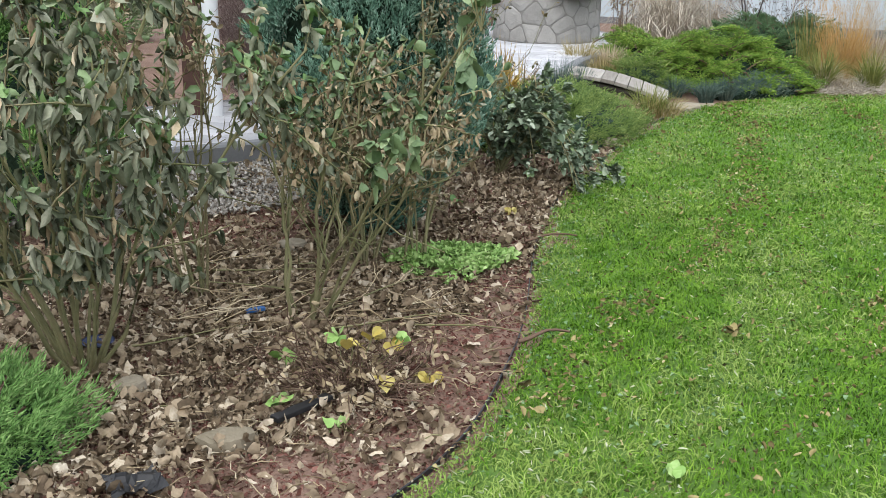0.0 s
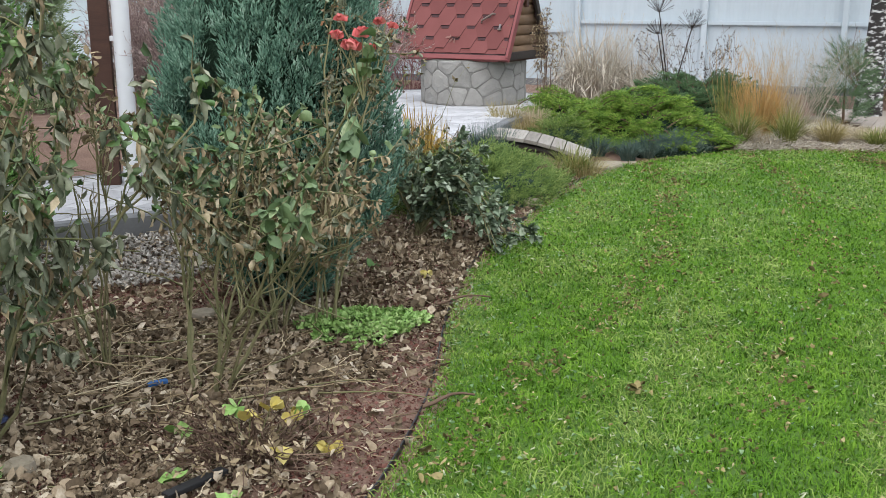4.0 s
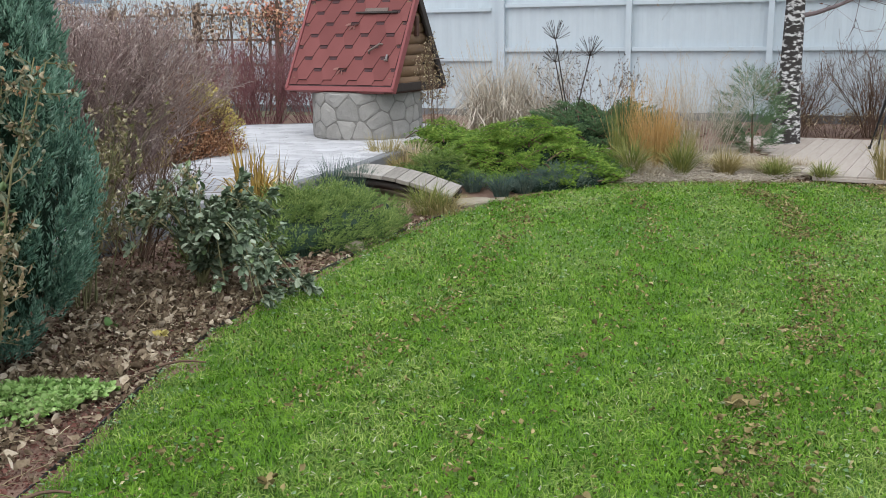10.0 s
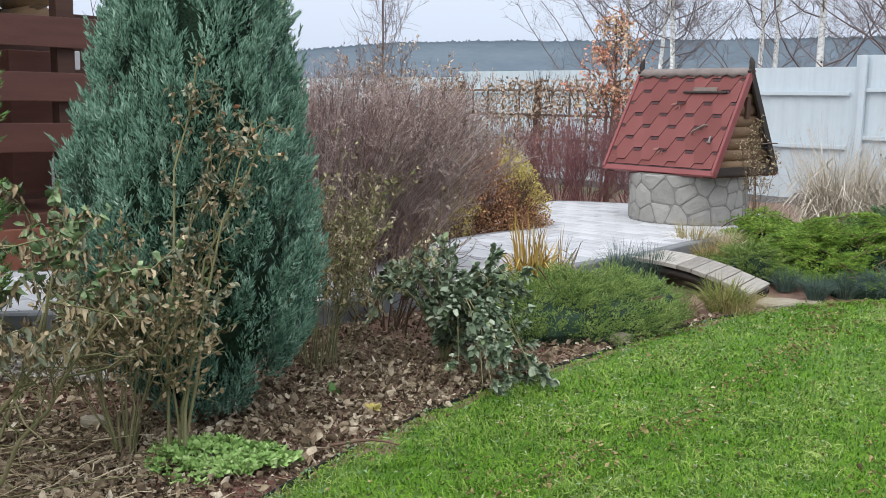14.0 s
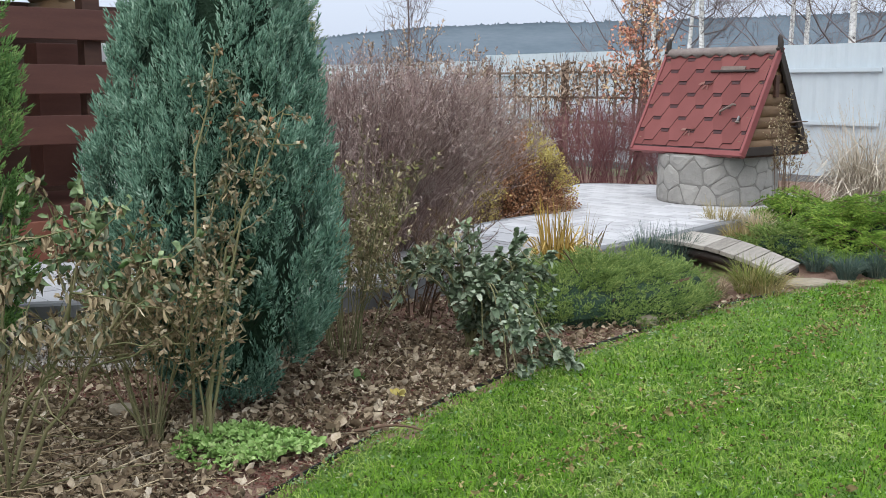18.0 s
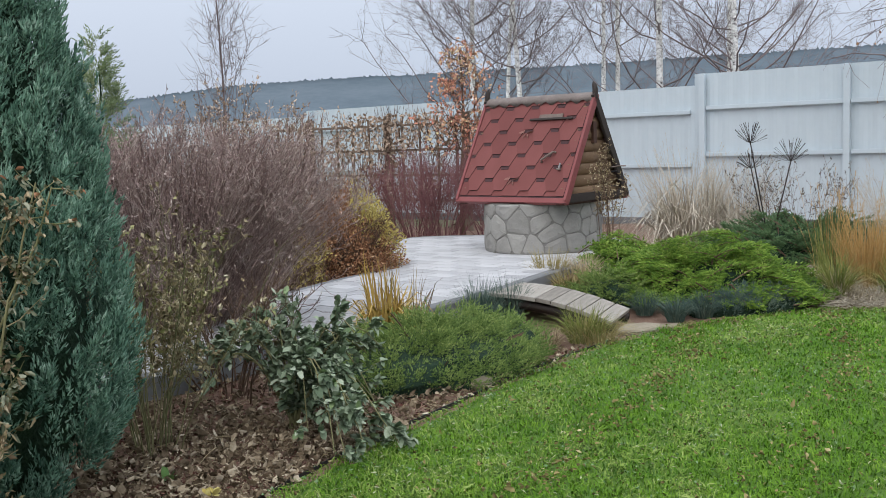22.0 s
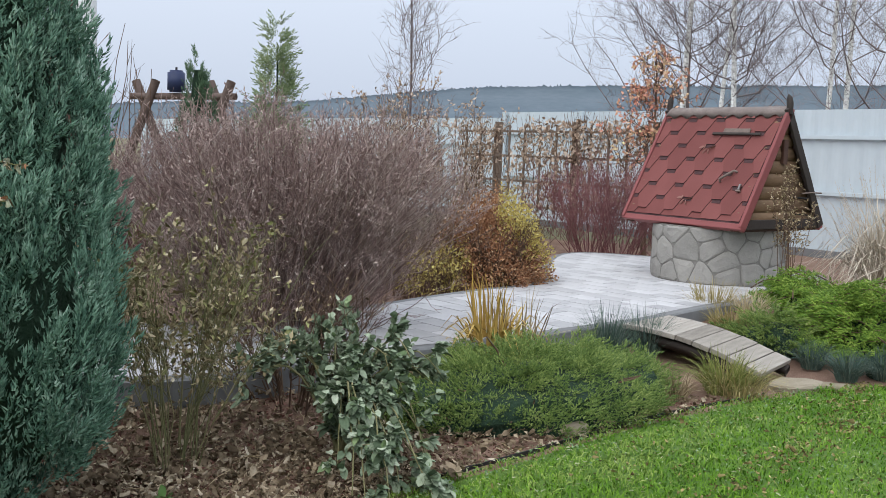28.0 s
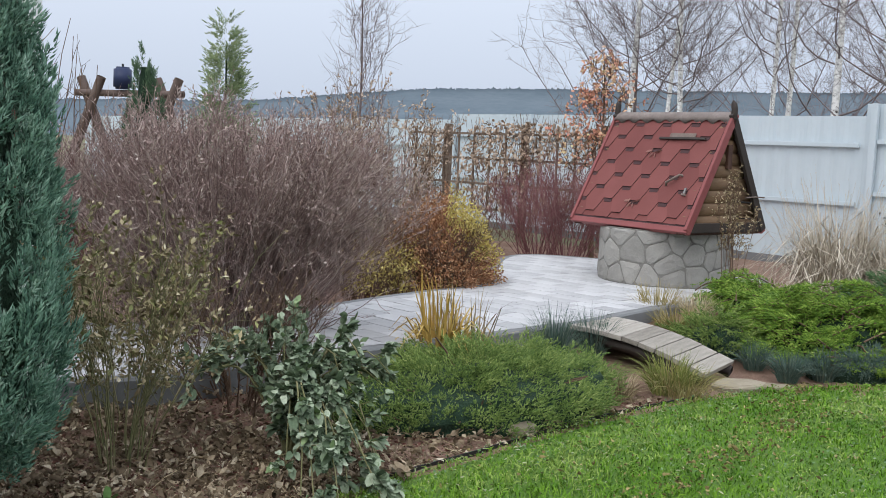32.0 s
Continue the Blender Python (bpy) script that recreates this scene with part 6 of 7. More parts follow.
tussock("feather_reed_grass", on(2.72, 8.2, -0.03), 0.52, 0.2, 300, M_sedge_dry, "golden upright feather reed grass, paler at the top", 0.004, 118, 0.16, 0.35, plumes=(M_pale_straw, 44, 0.95, 0.26))
tussock("miscanthus_clump", on(1.5, 10.2, -0.03), 1.08, 0.56, 760, M_pale_straw, "tall pale dry maiden grass clump before the fence", 0.011, 119, 0.26, 0.8, plumes=(M_pale_straw, 120, 1.12, 0.5))
tussock("miscanthus_clump", on(2.0, 10.2, -0.03), 0.85, 0.62, 230, M_pale_straw, "tall pale dry maiden grass clump before the fence", 0.011, 120, 0.14, 1.0, plumes=(M_pale_straw, 130, 1.0, 0.5))
for k, (x, y, h, s, m) in enumerate(((2.06, 7.72, 0.48, 0.38, M_sedge), (2.5, 7.64, 0.46, 0.40, M_sedge), (2.92, 7.58, 0.34, 0.26, M_sedge_dry), (3.28, 7.36, 0.26, 0.28, M_sedge), (3.92, 6.74, 0.58, 0.24, M_sedge_dry), (4.2, 6.5, 0.56, 0.24, M_sedge_dry), (3.55, 7.05, 0.24, 0.2, M_sedge), (4.55, 6.15, 0.16, 0.2, M_sedge_dry), (4.85, 5.9, 0.16, 0.2, M_straw), (3.3, 7.6, 0.22, 0.25, M_straw), (2.1, 7.75, 0.3, 0.3, M_straw), (3.0, 7.7, 0.25, 0.3, M_straw))):
    tussock("sedge_tuft", on(x, y, -0.03), h, s, 170 if h > 0.5 else 330, m, "arching green and straw sedge tuft at the lawn's edge", 0.006, 130 + k, 0.06, 0.5, group="sedges along the lawn")
twiggy("seed_stalks", on(0.5, 8.85, 0.0), 1.08, 0.09, 12, 13, 0.07, M_twig, "thin dry flower stalks with pale seed heads before the well", r0=0.0035, fine=3, leaf=M_dry_leaf, nleaf=1300, lsize=0.022, seed=141, base=0.08, category="perennial", frm=0.55)
twiggy("dry_perennials", on(3.15, 8.65, -0.02), 0.98, 0.5, 90, 6, 0.18, M_pale_straw, "dry seed-bearing perennials behind the reed grass", r0=0.0025, fine=2, leaf=M_pale_straw, nleaf=900, lsize=0.014, seed=142, base=0.3, category="perennial")
twiggy("dark_seed_stalks", on(2.35, 9.3, -0.02), 0.85, 0.6, 22, 6, 0.2, M_twig, "dark dry seed stalks against the fence", r0=0.003, fine=3, leaf=M_ivy, nleaf=800, lsize=0.025, seed=143, base=0.3, category="perennial")


def dome_shrub(name, at, ax, ay, h, label, seed):
    """A clipped-looking round shrub: stems, twigs and a thick shell of small leaves, yellow on one shoulder and at one foot."""
    rng = np.random.default_rng(seed)
    t = thing(name, at, label, "shrub")
    st = stems(rng, 150, h * 0.85, 0.85, 0.3, 6, 0.02, 0.75)
    st[..., :2] *= (ax, ay)
    tagged(link_mesh("branch_growth", *tubes(st, taper(st, 0.004, 0.002), 4), M_twig, t), kind="stuff")
    tw = twigs_on(rng, st, 9, 0.14, 4, 0.2, 0.3)
    tagged(link_mesh("twig_growth", *tubes(tw, taper(tw, 0.002, 0.001), 3), M_twig, t), kind="stuff")
    n = 17000
    a, u = rng.uniform(0, 6.28, n), rng.uniform(0.0, 1.0, n)
    el = np.arcsin(u)
    k = rng.uniform(0.55, 1.03, n) ** 0.6 * (1 + 0.08 * np.sin(5 * a + 6 * u) + 0.05 * np.sin(11 * a - 9 * u))
    p = np.stack([np.cos(a) * np.cos(el) * ax * k, np.sin(a) * np.cos(el) * ay * k, h * np.sin(el) * k * 0.97 + 0.03], 1)
    d = unit(p * (1, 1, 0.8) + rng.normal(0, 0.35, (n, 3)))
    side = ((p[:, 0] > 0.04) & (p[:, 2] + 0.85 * p[:, 0] + rng.normal(0, 0.07, n) > 0.80 * h)) | ((p[:, 0] < -0.3 * ax) & (p[:, 2] + rng.normal(0, 0.06, n) < 0.5 * h) & (rng.uniform(0, 1, n) < 0.9))
    for nm, sel, mat in (("rust_foliage", ~side, M_rust_leaf), ("yellow_foliage", side & (rng.uniform(0, 1, n) < 0.75), M_yellow_leaf)):
        q = int(sel.sum())
        tagged(link_mesh(nm, *leaves(p[sel], d[sel], 0.028 * rng.uniform(0.6, 1.3, q), 0.014, rng, fine=False), mat, t), kind="stuff")


dome_shrub("rust_spiraea", on(-1.80, 8.83, -0.02), 0.48, 0.48, 0.80, "rounded rust-brown spiraea with yellow leaves at its side", 82)


def straw_mat():
    rng = np.random.default_rng(155)
    n = 3600
    x, y = rng.uniform(1.85, 3.75, n), rng.uniform(7.2, 8.6, n)
    ok = ~inside(x, y, LAWN)
    x, y = x[ok], y[ok]
    n = len(x)
    a = rng.uniform(0, 6.28, n)
    d = np.stack([np.cos(a), np.sin(a), rng.normal(0.05, 0.18, n)], 1)
    s = np.linspace(-0.5, 0.5, 4)[None, :, None]
    p = np.stack([x, y, gz(x, y) + rng.uniform(-0.01, 0.035, n)], 1)[:, None] + d[:, None] * s * rng.uniform(0.05, 0.2, n)[:, None, None]
    p[:, 1:3] += rng.normal(0, 0.006, (n, 2, 3))
    tagged(link_mesh("straw_litter", *tubes(p, taper(p, 0.003, 0.0015), 3), M_pale_straw), "pale dry straw lying between the grasses", "straw", kind="stuff")


straw_mat()


def umbels():
    t = thing("umbel_stalks", on(1.95, 9.15, 0.0), "tall dry umbel seed heads against the white fence", "perennial")
    rng = np.random.default_rng(150)
    for x, y, z, r, bx in ((-0.13, 0.0, 1.03, 0.18, 0.03), (-0.11, 0.05, 0.80, 0.16, 0.02), (0.20, -0.1, 0.86, 0.19, 0.05)):
        p = np.array([[(bx, 0, 0), (bx + (x - bx) * 0.25, y * 0.3, z * 0.35), (bx + (x - bx) * 0.65, y * 0.7, z * 0.7), (x, y, z)]])
        link_mesh("stalk", *tubes(p, np.array([[0.008, 0.007, 0.006, 0.005]]), 6), M_black_wood, t)
        k = 44
        a = rng.uniform(0, 6.28, k)
        el = rng.uniform(-0.15, 1.2, k)
        d = np.stack([np.cos(a) * np.cos(el), np.sin(a) * np.cos(el), np.sin(el)], 1)
        s = np.linspace(0, 1, 4)[None, :, None]
        pp = np.array([x, y, z]) + d[:, None] * r * s * 0.82 + np.array([0, 0, 1]) * (r * (0.5 * s ** 2 - 0.2 * s ** 4))
        link_mesh("ray_head", *tubes(pp, np.tile(np.array([[0.0018, 0.0014, 0.0014, 0.0024]]), (k, 1)), 3), M_black_wood, t)


umbels()


# ---- trees, right-hand bed and distance ----
broadleaf_tree("birch_tree", on(4.5, 9.25, -0.03), 6.5, 0.125, "birch with black and white bark at the deck's edge", M_birch, M_birch_twig, limbs=16, seed=201, clear=0.22, limb_len=0.32, twig_per=12, droop=0.75, leaf=M_rust_leaf, nleaf=160, lsize=0.035)
for k, (x, y, h, r, lx) in enumerate(((-0.5, 18.9, 8.5, 0.085, 0.3), (0.1, 18.4, 8.0, 0.06, 0.5), (0.45, 18.2, 8.5, 0.075, -0.6), (1.68, 17.25, 8.0, 0.06, 0.1), (1.95, 17.6, 8.5, 0.065, 0.2), (2.5, 16.7, 8.5, 0.09, 0.2), (4.4, 19.5, 9.0, 0.09, 0.3))):
    broadleaf_tree("birch_tree", on(x, y, -0.1), h, r * 0.75, "leafless white-barked birch beyond the fence", M_birch_white, M_birch_twig, limbs=26, seed=210 + k, lean=(lx, 0.2), clear=0.16, limb_len=0.26, twig_per=14, fine=6, droop=0.0, tr=0.0033)
broadleaf_tree("birch_tree", on(3.55, 15.9, -0.1), 5.5, 0.085, "leafless spreading birch beyond the fence", M_birch_white, M_birch_twig, limbs=26, seed=221, clear=0.2, limb_len=0.55, twig_per=13, fine=6, droop=0.1, tr=0.0035)
broadleaf_tree("bare_tree", on(-0.4, 19.8, -0.1), 6.0, 0.07, "thin leafless tree beyond the fence", M_birch_twig, M_birch_twig, limbs=24, seed=222, clear=0.12, limb_len=0.5, twig_per=14, fine=5, tr=0.004)
broadleaf_tree("bare_tree", on(7.3, 14.6, -0.1), 6.0, 0.09, "dark leafless spreading tree beyond the fence", M_birch_twig, M_birch_twig, limbs=24, seed=223, clear=0.2, limb_len=0.85, twig_per=18, fine=6, droop=0.45, tr=0.0038)
broadleaf_tree("autumn_tree", on(-0.74, 12.9, -0.05), 2.36, 0.03, "slender young tree with orange and yellow autumn leaves", M_twig, M_twig, limbs=20, seed=224, clear=0.3, limb_len=0.36, twig_per=9, fine=4, leaf=M_orange_leaf, nleaf=1500, lsize=0.048, tr=0.004)
broadleaf_tree("young_tree", on(-4.0, 13.9, -0.05), 4.2, 0.017, "tall thin leafless young tree", M_birch_twig, M_birch_twig, limbs=22, seed=225, clear=0.12, limb_len=0.36, twig_per=9, fine=4, tr=0.0036, out=0.36)
conifer("pine_tree", on(3.72, 8.6, -0.03), 0.36, 0.92, 300, M_pine, "young soft-needled pine beside the birch", [(0, 0.5), (0.3, 1), (0.6, 0.8), (1, 0.1)], per=18, sl=0.075, sw=0.004, plen=(0.1, 0.2), out=0.9, up=0.5, seed=231, trunk=0.12, core=0.008, deep=0.2, stem=0.016)
conifer("golden_thuja", on(-4.62, 10.95, -0.1), 0.36, 2.62, 1700, M_thuja_gold, "conical yellow-green thuja beyond the spiraea", [(0, 1), (0.3, 0.9), (0.6, 0.62), (0.8, 0.36), (1, 0.03)], per=20, sl=0.034, sw=0.011, plen=(0.10, 0.22), out=1.0, up=0.35, loose=0.9, tuft=True, seed=232, core=0.05, deep=0.25, stem=0.014)
conifer("slim_thuja", on(-6.5, 12.75, -0.1), 0.33, 2.5, 1100, M_thuja_dark, "slim dark green thuja by the swing frame", [(0, 1), (0.4, 0.85), (0.7, 0.55), (1, 0.04)], per=18, sl=0.035, sw=0.011, plen=(0.08, 0.16), out=0.5, seed=233, core=0.42, deep=0.6, stem=0.03, loose=0.8, tuft=True)
for k, (x, y, h, s) in enumerate(((5.9, 9.75, 1.1, 0.5), (6.9, 9.0, 1.15, 0.5), (7.9, 8.3, 1.1, 0.5), (5.2, 10.2, 0.8, 0.4))):
    twiggy("bare_shrub", on(x, y, -0.02), h, s, 26, 9, 0.26, M_twig, "dark bare shrub between deck and fence", r0=0.006, fine=3, seed=240 + k, base=0.12, leaf=M_rust_leaf, nleaf=60, lsize=0.03)
for k, (x, y) in enumerate(((5.6, 10.05), (6.4, 9.45), (7.2, 8.85))):
    twiggy("dry_hedge", on(x, y, -0.02), 0.32, 0.42, 90, 6, 0.12, M_twig, "low brown dry planting along the fence", r0=0.003, fine=2, seed=250 + k, base=0.4, leaf=M_dry_leaf, nleaf=900, lsize=0.03)


def vine_arch():
    rng = np.random.default_rng(260)
    t = thing("vine_arch", on(5.0, 6.35, -0.03), "rustic pole arch smothered in dark dry vine", "arch")
    for _ in range(9):
        a = rng.uniform(0, 6.28)
        x, y = 0.26 * math.cos(a) + rng.uniform(-0.1, 0.1), 0.3 * math.sin(a)
        p = np.array([[(x * 1.3, y * 1.3, 0), (x, y, 0.7), (x * 0.7, y * 0.7, 1.5)]])
        link_mesh("pole", *tubes(p, np.full((1, 3), 0.016), 6), M_twig, t)
    n = 12000
    a, q = rng.uniform(0, 6.28, n), rng.uniform(0, 1, n)
    z = 1.68 - 1.06 * q ** 0.8 - 0.5 * (rng.uniform(0, 1, n) < 0.14) * rng.uniform(0, 1, n)
    r = np.interp(z, [0.62, 0.9, 1.3, 1.55, 1.68], [0.36, 0.46, 0.48, 0.40, 0.16]) * rng.uniform(0.3, 1.12, n) * (1 + 0.15 * np.sin(5 * a + 8 * q))
    pos = np.stack([r * np.cos(a), r * np.sin(a), z], 1)
    d = rng.normal(0, 0.6, (n, 3)) + np.array([0, 0, -0.6])
    tagged(link_mesh("vine_foliage", *leaves(pos, d, 0.036 * rng.uniform(0.5, 1.4, n), 0.026 * rng.uniform(0.6, 1.3, n), rng, 0.3, 0.0, False), M_ivy, t), kind="stuff")
    st = stems(rng, 60, 1.6, 0.42, 0.3, 7, 0.05)
    tagged(link_mesh("vine_growth", *tubes(st, taper(st, 0.007, 0.003), 4), M_twig, t), kind="stuff")


vine_arch()
for k, (x, y, h, s, m, nl) in enumerate(((5.05, 5.75, 0.85, 0.45, M_olive, 2600), (5.5, 5.5, 1.05, 0.5, M_olive, 2400), (5.3, 4.9, 0.95, 0.5, M_grey_dry, 1500), (5.9, 5.0, 1.1, 0.5, M_olive, 1600), (4.75, 5.9, 0.6, 0.4, M_dry_leaf, 900), (5.45, 6.1, 1.3, 0.5, M_olive, 2300), (4.95, 5.2, 0.8, 0.45, M_olive, 2000), (5.75, 5.75, 1.15, 0.5, M_olive, 2400), (6.3, 5.5, 1.2, 0.5, M_grey_dry, 1900))):
    twiggy("straggly_shrub", on(x, y, -0.02), h, s, 24, 9, 0.24, M_twig if k % 2 else M_cane, "straggly half-bare shrub in the leafy bed", r0=0.005, fine=2, seed=270 + k, base=0.15, leaf=m, nleaf=nl, lsize=0.026, leaf_from=0.15)


def trellis():
    o = np.array([-3.6, 15.65])
    t = thing("trellis", (o[0], o[1], 0.0), "old brown wooden lattice trellis with dead vines", "trellis", turn=F_ANG)
    L = 3.7
    for x in (0.76, 2.28, L - 0.05):
        part("post", box_bm(0.085, 0.085, 1.62, (x, 0, 0.81), 0.008), M_trellis, t)
    for k in range(12):
        part("upright_slat", box_bm(0.028, 0.02, 1.2, (0.12 + k * 0.31, -0.06, 0.98), 0.003), M_trellis, t)
    for k in range(4):
        part("cross_slat", box_bm(L, 0.02, 0.032, (L / 2, -0.082, 0.45 + k * 0.345), 0.003), M_trellis, t)
    rng = np.random.default_rng(280)
    n = 3600
    pos = np.stack([rng.uniform(0, L, n), rng.uniform(-0.25, 0.05, n), 0.35 + 1.3 * rng.uniform(0, 1, n) ** 0.8], 1)
    keep = rough_noise(pos[:, 0], pos[:, 2], 4.0, 8) > -0.08
    pos = pos[keep]
    tagged(link_mesh("dead_foliage", *leaves(pos, rng.normal(0, 0.6, pos.shape) + (0, 0, -0.6), 0.06 * rng.uniform(0.6, 1.3, len(pos)), 0.035, rng), M_vine_dry, t), kind="stuff")
    vs = np.stack([np.stack([np.linspace(a, a + rng.uniform(-0.8, 0.8), 8), np.full(8, -0.1), np.linspace(0.1, 1.7, 8) + rng.normal(0, 0.05, 8)], 1) for a in rng.uniform(0, L, 90)])
    vs[:, 1:-1] += rng.normal(0, 0.05, (90, 6, 3))
    tagged(link_mesh("dead_vine", *tubes(vs, taper(vs, 0.006, 0.003), 4), M_twig, t), kind="stuff")


trellis()


def swing_frame():
    t = thing("swing_frame", (-7.16, 13.6, -0.25), "wooden swing frame with crossed log legs", "swing frame")
    for x in (-0.57, 0.57):
        for s in (-1, 1):
            p = np.array([[(x + s * 0.80, -s * 0.06, 0.0), (x - s * 0.19, s * 0.06, 2.28)]])
            link_mesh("log_leg", *tubes(p, np.array([[0.070, 0.062]]), 10), M_logleg, t, smooth=True)
    p = np.array([[(-0.8, 0, 2.06), (0.8, 0, 2.08)]])
    link_mesh("cross_beam", *tubes(p, np.array([[0.048, 0.048]]), 10), M_logleg, t, smooth=True)
    b = thing("barrel", (-7.26, 13.60, 1.855), "dark blue plastic can standing on the swing beam", "can")
    bm = bmesh.new()
    bmesh.ops.create_cone(bm, cap_ends=True, segments=20, radius1=0.125, radius2=0.12, depth=0.30)
    bmesh.ops.bevel(bm, geom=[e for e in bm.edges if abs(e.verts[0].co.z - e.verts[1].co.z) < 1e-4], offset=0.03, segments=3, affect="EDGES")
    bmesh.ops.translate(bm, vec=(0, 0, 0.17), verts=bm.verts)
    part("can_body", bm, M_blue, b, smooth=True)
    part("spout", box_bm(0.025, 0.025, 0.05, (0.0, 0, 0.34), 0.008), M_black, b)


swing_frame()
for k, (x, y, h) in enumerate(((-6.3, 10.15, 2.9), (-6.02, 10.25, 2.5), (-5.6, 11.6, 1.9))):
    twiggy("bare_sapling", on(x, y, -0.1), h, 0.32, 7, 5, 0.25, M_twig, "thin leafless sapling shoots", r0=0.009, fine=1, seed=290 + k)


# ---- the log house's terrace ----
def terrace():
    t = thing("house_terrace", (-4.66, 7.46, 0.0), "log house terrace with dark red-brown board railing", "house", turn=51.7)
    for z, h in ((1.75, 0.23), (1.335, 0.22), (0.95, 0.22)):
        part("railing_board", box_bm(4.8, 0.045, h, (-2.4, 0, z), 0.006), M_brownrail, t)
    for x in (-0.5, -2.2, -3.8):
        part("terrace_post", box_bm(0.14, 0.14, 2.9, (x, 0.12, 1.55), 0.01), M_darkwood, t)
    for k in range(13):
        bm = bmesh.new()
        bmesh.ops.create_cone(bm, cap_ends=True, segments=16, radius1=0.12, radius2=0.12, depth=4.0)
        bmesh.ops.rotate(bm, matrix=Matrix.Rotation(math.pi / 2, 3, "Y"), verts=bm.verts)
        bmesh.ops.translate(bm, vec=(-2.9, 2.6, 0.35 + k * 0.205), verts=bm.verts)
        part("wall_log", bm, M_log, t, smooth=True)
    for k in range(7, 13):
        bm = bmesh.new()
        bmesh.ops.create_cone(bm, cap_ends=True, segments=16, radius1=0.13, radius2=0.13, depth=0.55)
        bmesh.ops.rotate(bm, matrix=Matrix.Rotation(math.pi / 2, 3, "X"), verts=bm.verts)
        bmesh.ops.translate(bm, vec=(-0.48, 0.92, 0.45 + k * 0.205), verts=bm.verts)
        part("corner_log", bm, M_log, t, smooth=True)
    w = part("window_frame", box_bm(0.9, 0.08, 1.1, (-1.9, 2.44, 1.75), 0.01), M_white, t)
    part("pane", box_bm(0.78, 0.03, 0.98, (-1.9, 2.39, 1.75), 0.004), M_glass, w)
    part("terrace_floor", box_bm(4.6, 2.6, 0.12, (-2.5, 1.36, 0.30), 0.01), M_brownrail, t)
    part("plinth", box_bm(4.6, 0.12, 0.4, (-2.5, 0.06, 0.05), 0.01), M_brick, t)
    part("terrace_roof", box_bm(5.0, 3.2, 0.12, (-2.5, 1.4, 3.02), 0.01), M_darkwood, t)
    # added panel: its dark colour stands in for the terrace's inner shade
    part("shade_panel", box_bm(5.3, 0.08, 1.75, (-2.15, 1.25, 1.12), 0.01), M_darkwood, t, "dark panel added for the shaded inside of the terrace")
    part("cabinet", box_bm(0.34, 0.3, 1.15, (-0.62, 0.62, 1.05), 0.01), M_brownrail, t, "brown wooden cabinet on the terrace")
    part("wall_lantern", box_bm(0.16, 0.12, 0.15, (-0.30, 0.5, 1.56), 0.012), M_white, t, "white box lantern on the terrace post")
    part("garden_pot", box_bm(0.26, 0.26, 0.34, (-0.35, 0.42, 0.60), 0.05), M_white, t, "white pot on the terrace")


terrace()


def downpipe():
    t = thing("downpipe", (-3.27, 5.40, 0.0), "white downpipe fixed beside a dark brown post", "downpipe")
    p = np.array([[(0, 0, 0.02), (0, 0, 1.2), (0, 0, 3.0)]])
    link_mesh("pipe", *tubes(p, np.full((1, 3), 0.05), 16), M_white, t, smooth=True)
    part("post", box_bm(0.11, 0.11, 3.0, (-0.125, 0.05, 1.5), 0.008), M_darkwood, t, "dark brown wooden post")
    part("bracket", box_bm(0.16, 0.04, 0.03, (-0.05, 0.02, 1.05), 0.005), M_white, t)
    part("bracket", box_bm(0.16, 0.04, 0.03, (-0.05, 0.02, 2.2), 0.005), M_white, t)


downpipe()


def tripod():
    t = thing("tripod", (4.95, 7.92, -0.017), "tall black camera tripod standing on the deck", "tripod")
    for fx, fy in ((4.56, 7.79), (5.56, 8.02), (5.0, 8.5)):
        foot = np.array([fx, fy, 0.042]) - np.array([4.95, 7.92, 0.042])
        top = np.array([foot[0] * 0.08, foot[1] * 0.08, 1.16])
        for k, (s0, s1, r) in enumerate(((0.0, 0.42, 0.017), (0.40, 0.74, 0.013), (0.72, 1.0, 0.010))):
            p = np.array([[top + (foot - top) * s0, top + (foot - top) * s1]])
            link_mesh("leg", *tubes(p, np.full((1, 2), r), 8), M_black, t, smooth=True)
        link_mesh("rubber_foot", *tubes(np.array([[foot + (0, 0, 0.0), foot + (0, 0, 0.03)]]), np.full((1, 2), 0.016), 8), M_black, t)
    link_mesh("centre_column", *tubes(np.array([[(0, 0, 0.75), (0, 0, 1.30)]]), np.full((1, 2), 0.014), 8), M_black, t)
    part("collar", box_bm(0.08, 0.08, 0.07, (0, 0, 1.16), 0.02), M_black, t)
    part("head", box_bm(0.11, 0.06, 0.07, (0.01, 0, 1.335), 0.012), M_black, t)
    link_mesh("pan_handle", *tubes(np.array([[(0.03, 0, 1.33), (0.14, -0.05, 1.32)]]), np.full((1, 2), 0.01), 6), M_black, t)
    part("quick_plate", box_bm(0.05, 0.05, 0.09, (-0.01, 0, 1.41), 0.006), M_black, t)


tripod()


# ---- litter, edging and small clutter ----
def litter_bed(rng, n, x0, x1, y0, y1, thin):
    x, y = rng.uniform(x0, x1, n), rng.uniform(y0, y1, n)
    ok = ~inside(x, y, LAWN) & ~inside(x, y, PAVING) & (rough_noise(x, y, 2.3, 31) + rng.normal(0, 0.2, n) > thin)
    x, y = x[ok], y[ok]
    n = len(x)
    z = bed_z(x, y) - 0.03 + 0.022 * rough_noise(x, y, 6, 3) + 0.008 * rough_noise(x, y, 28, 4)
    return n, x, y, z


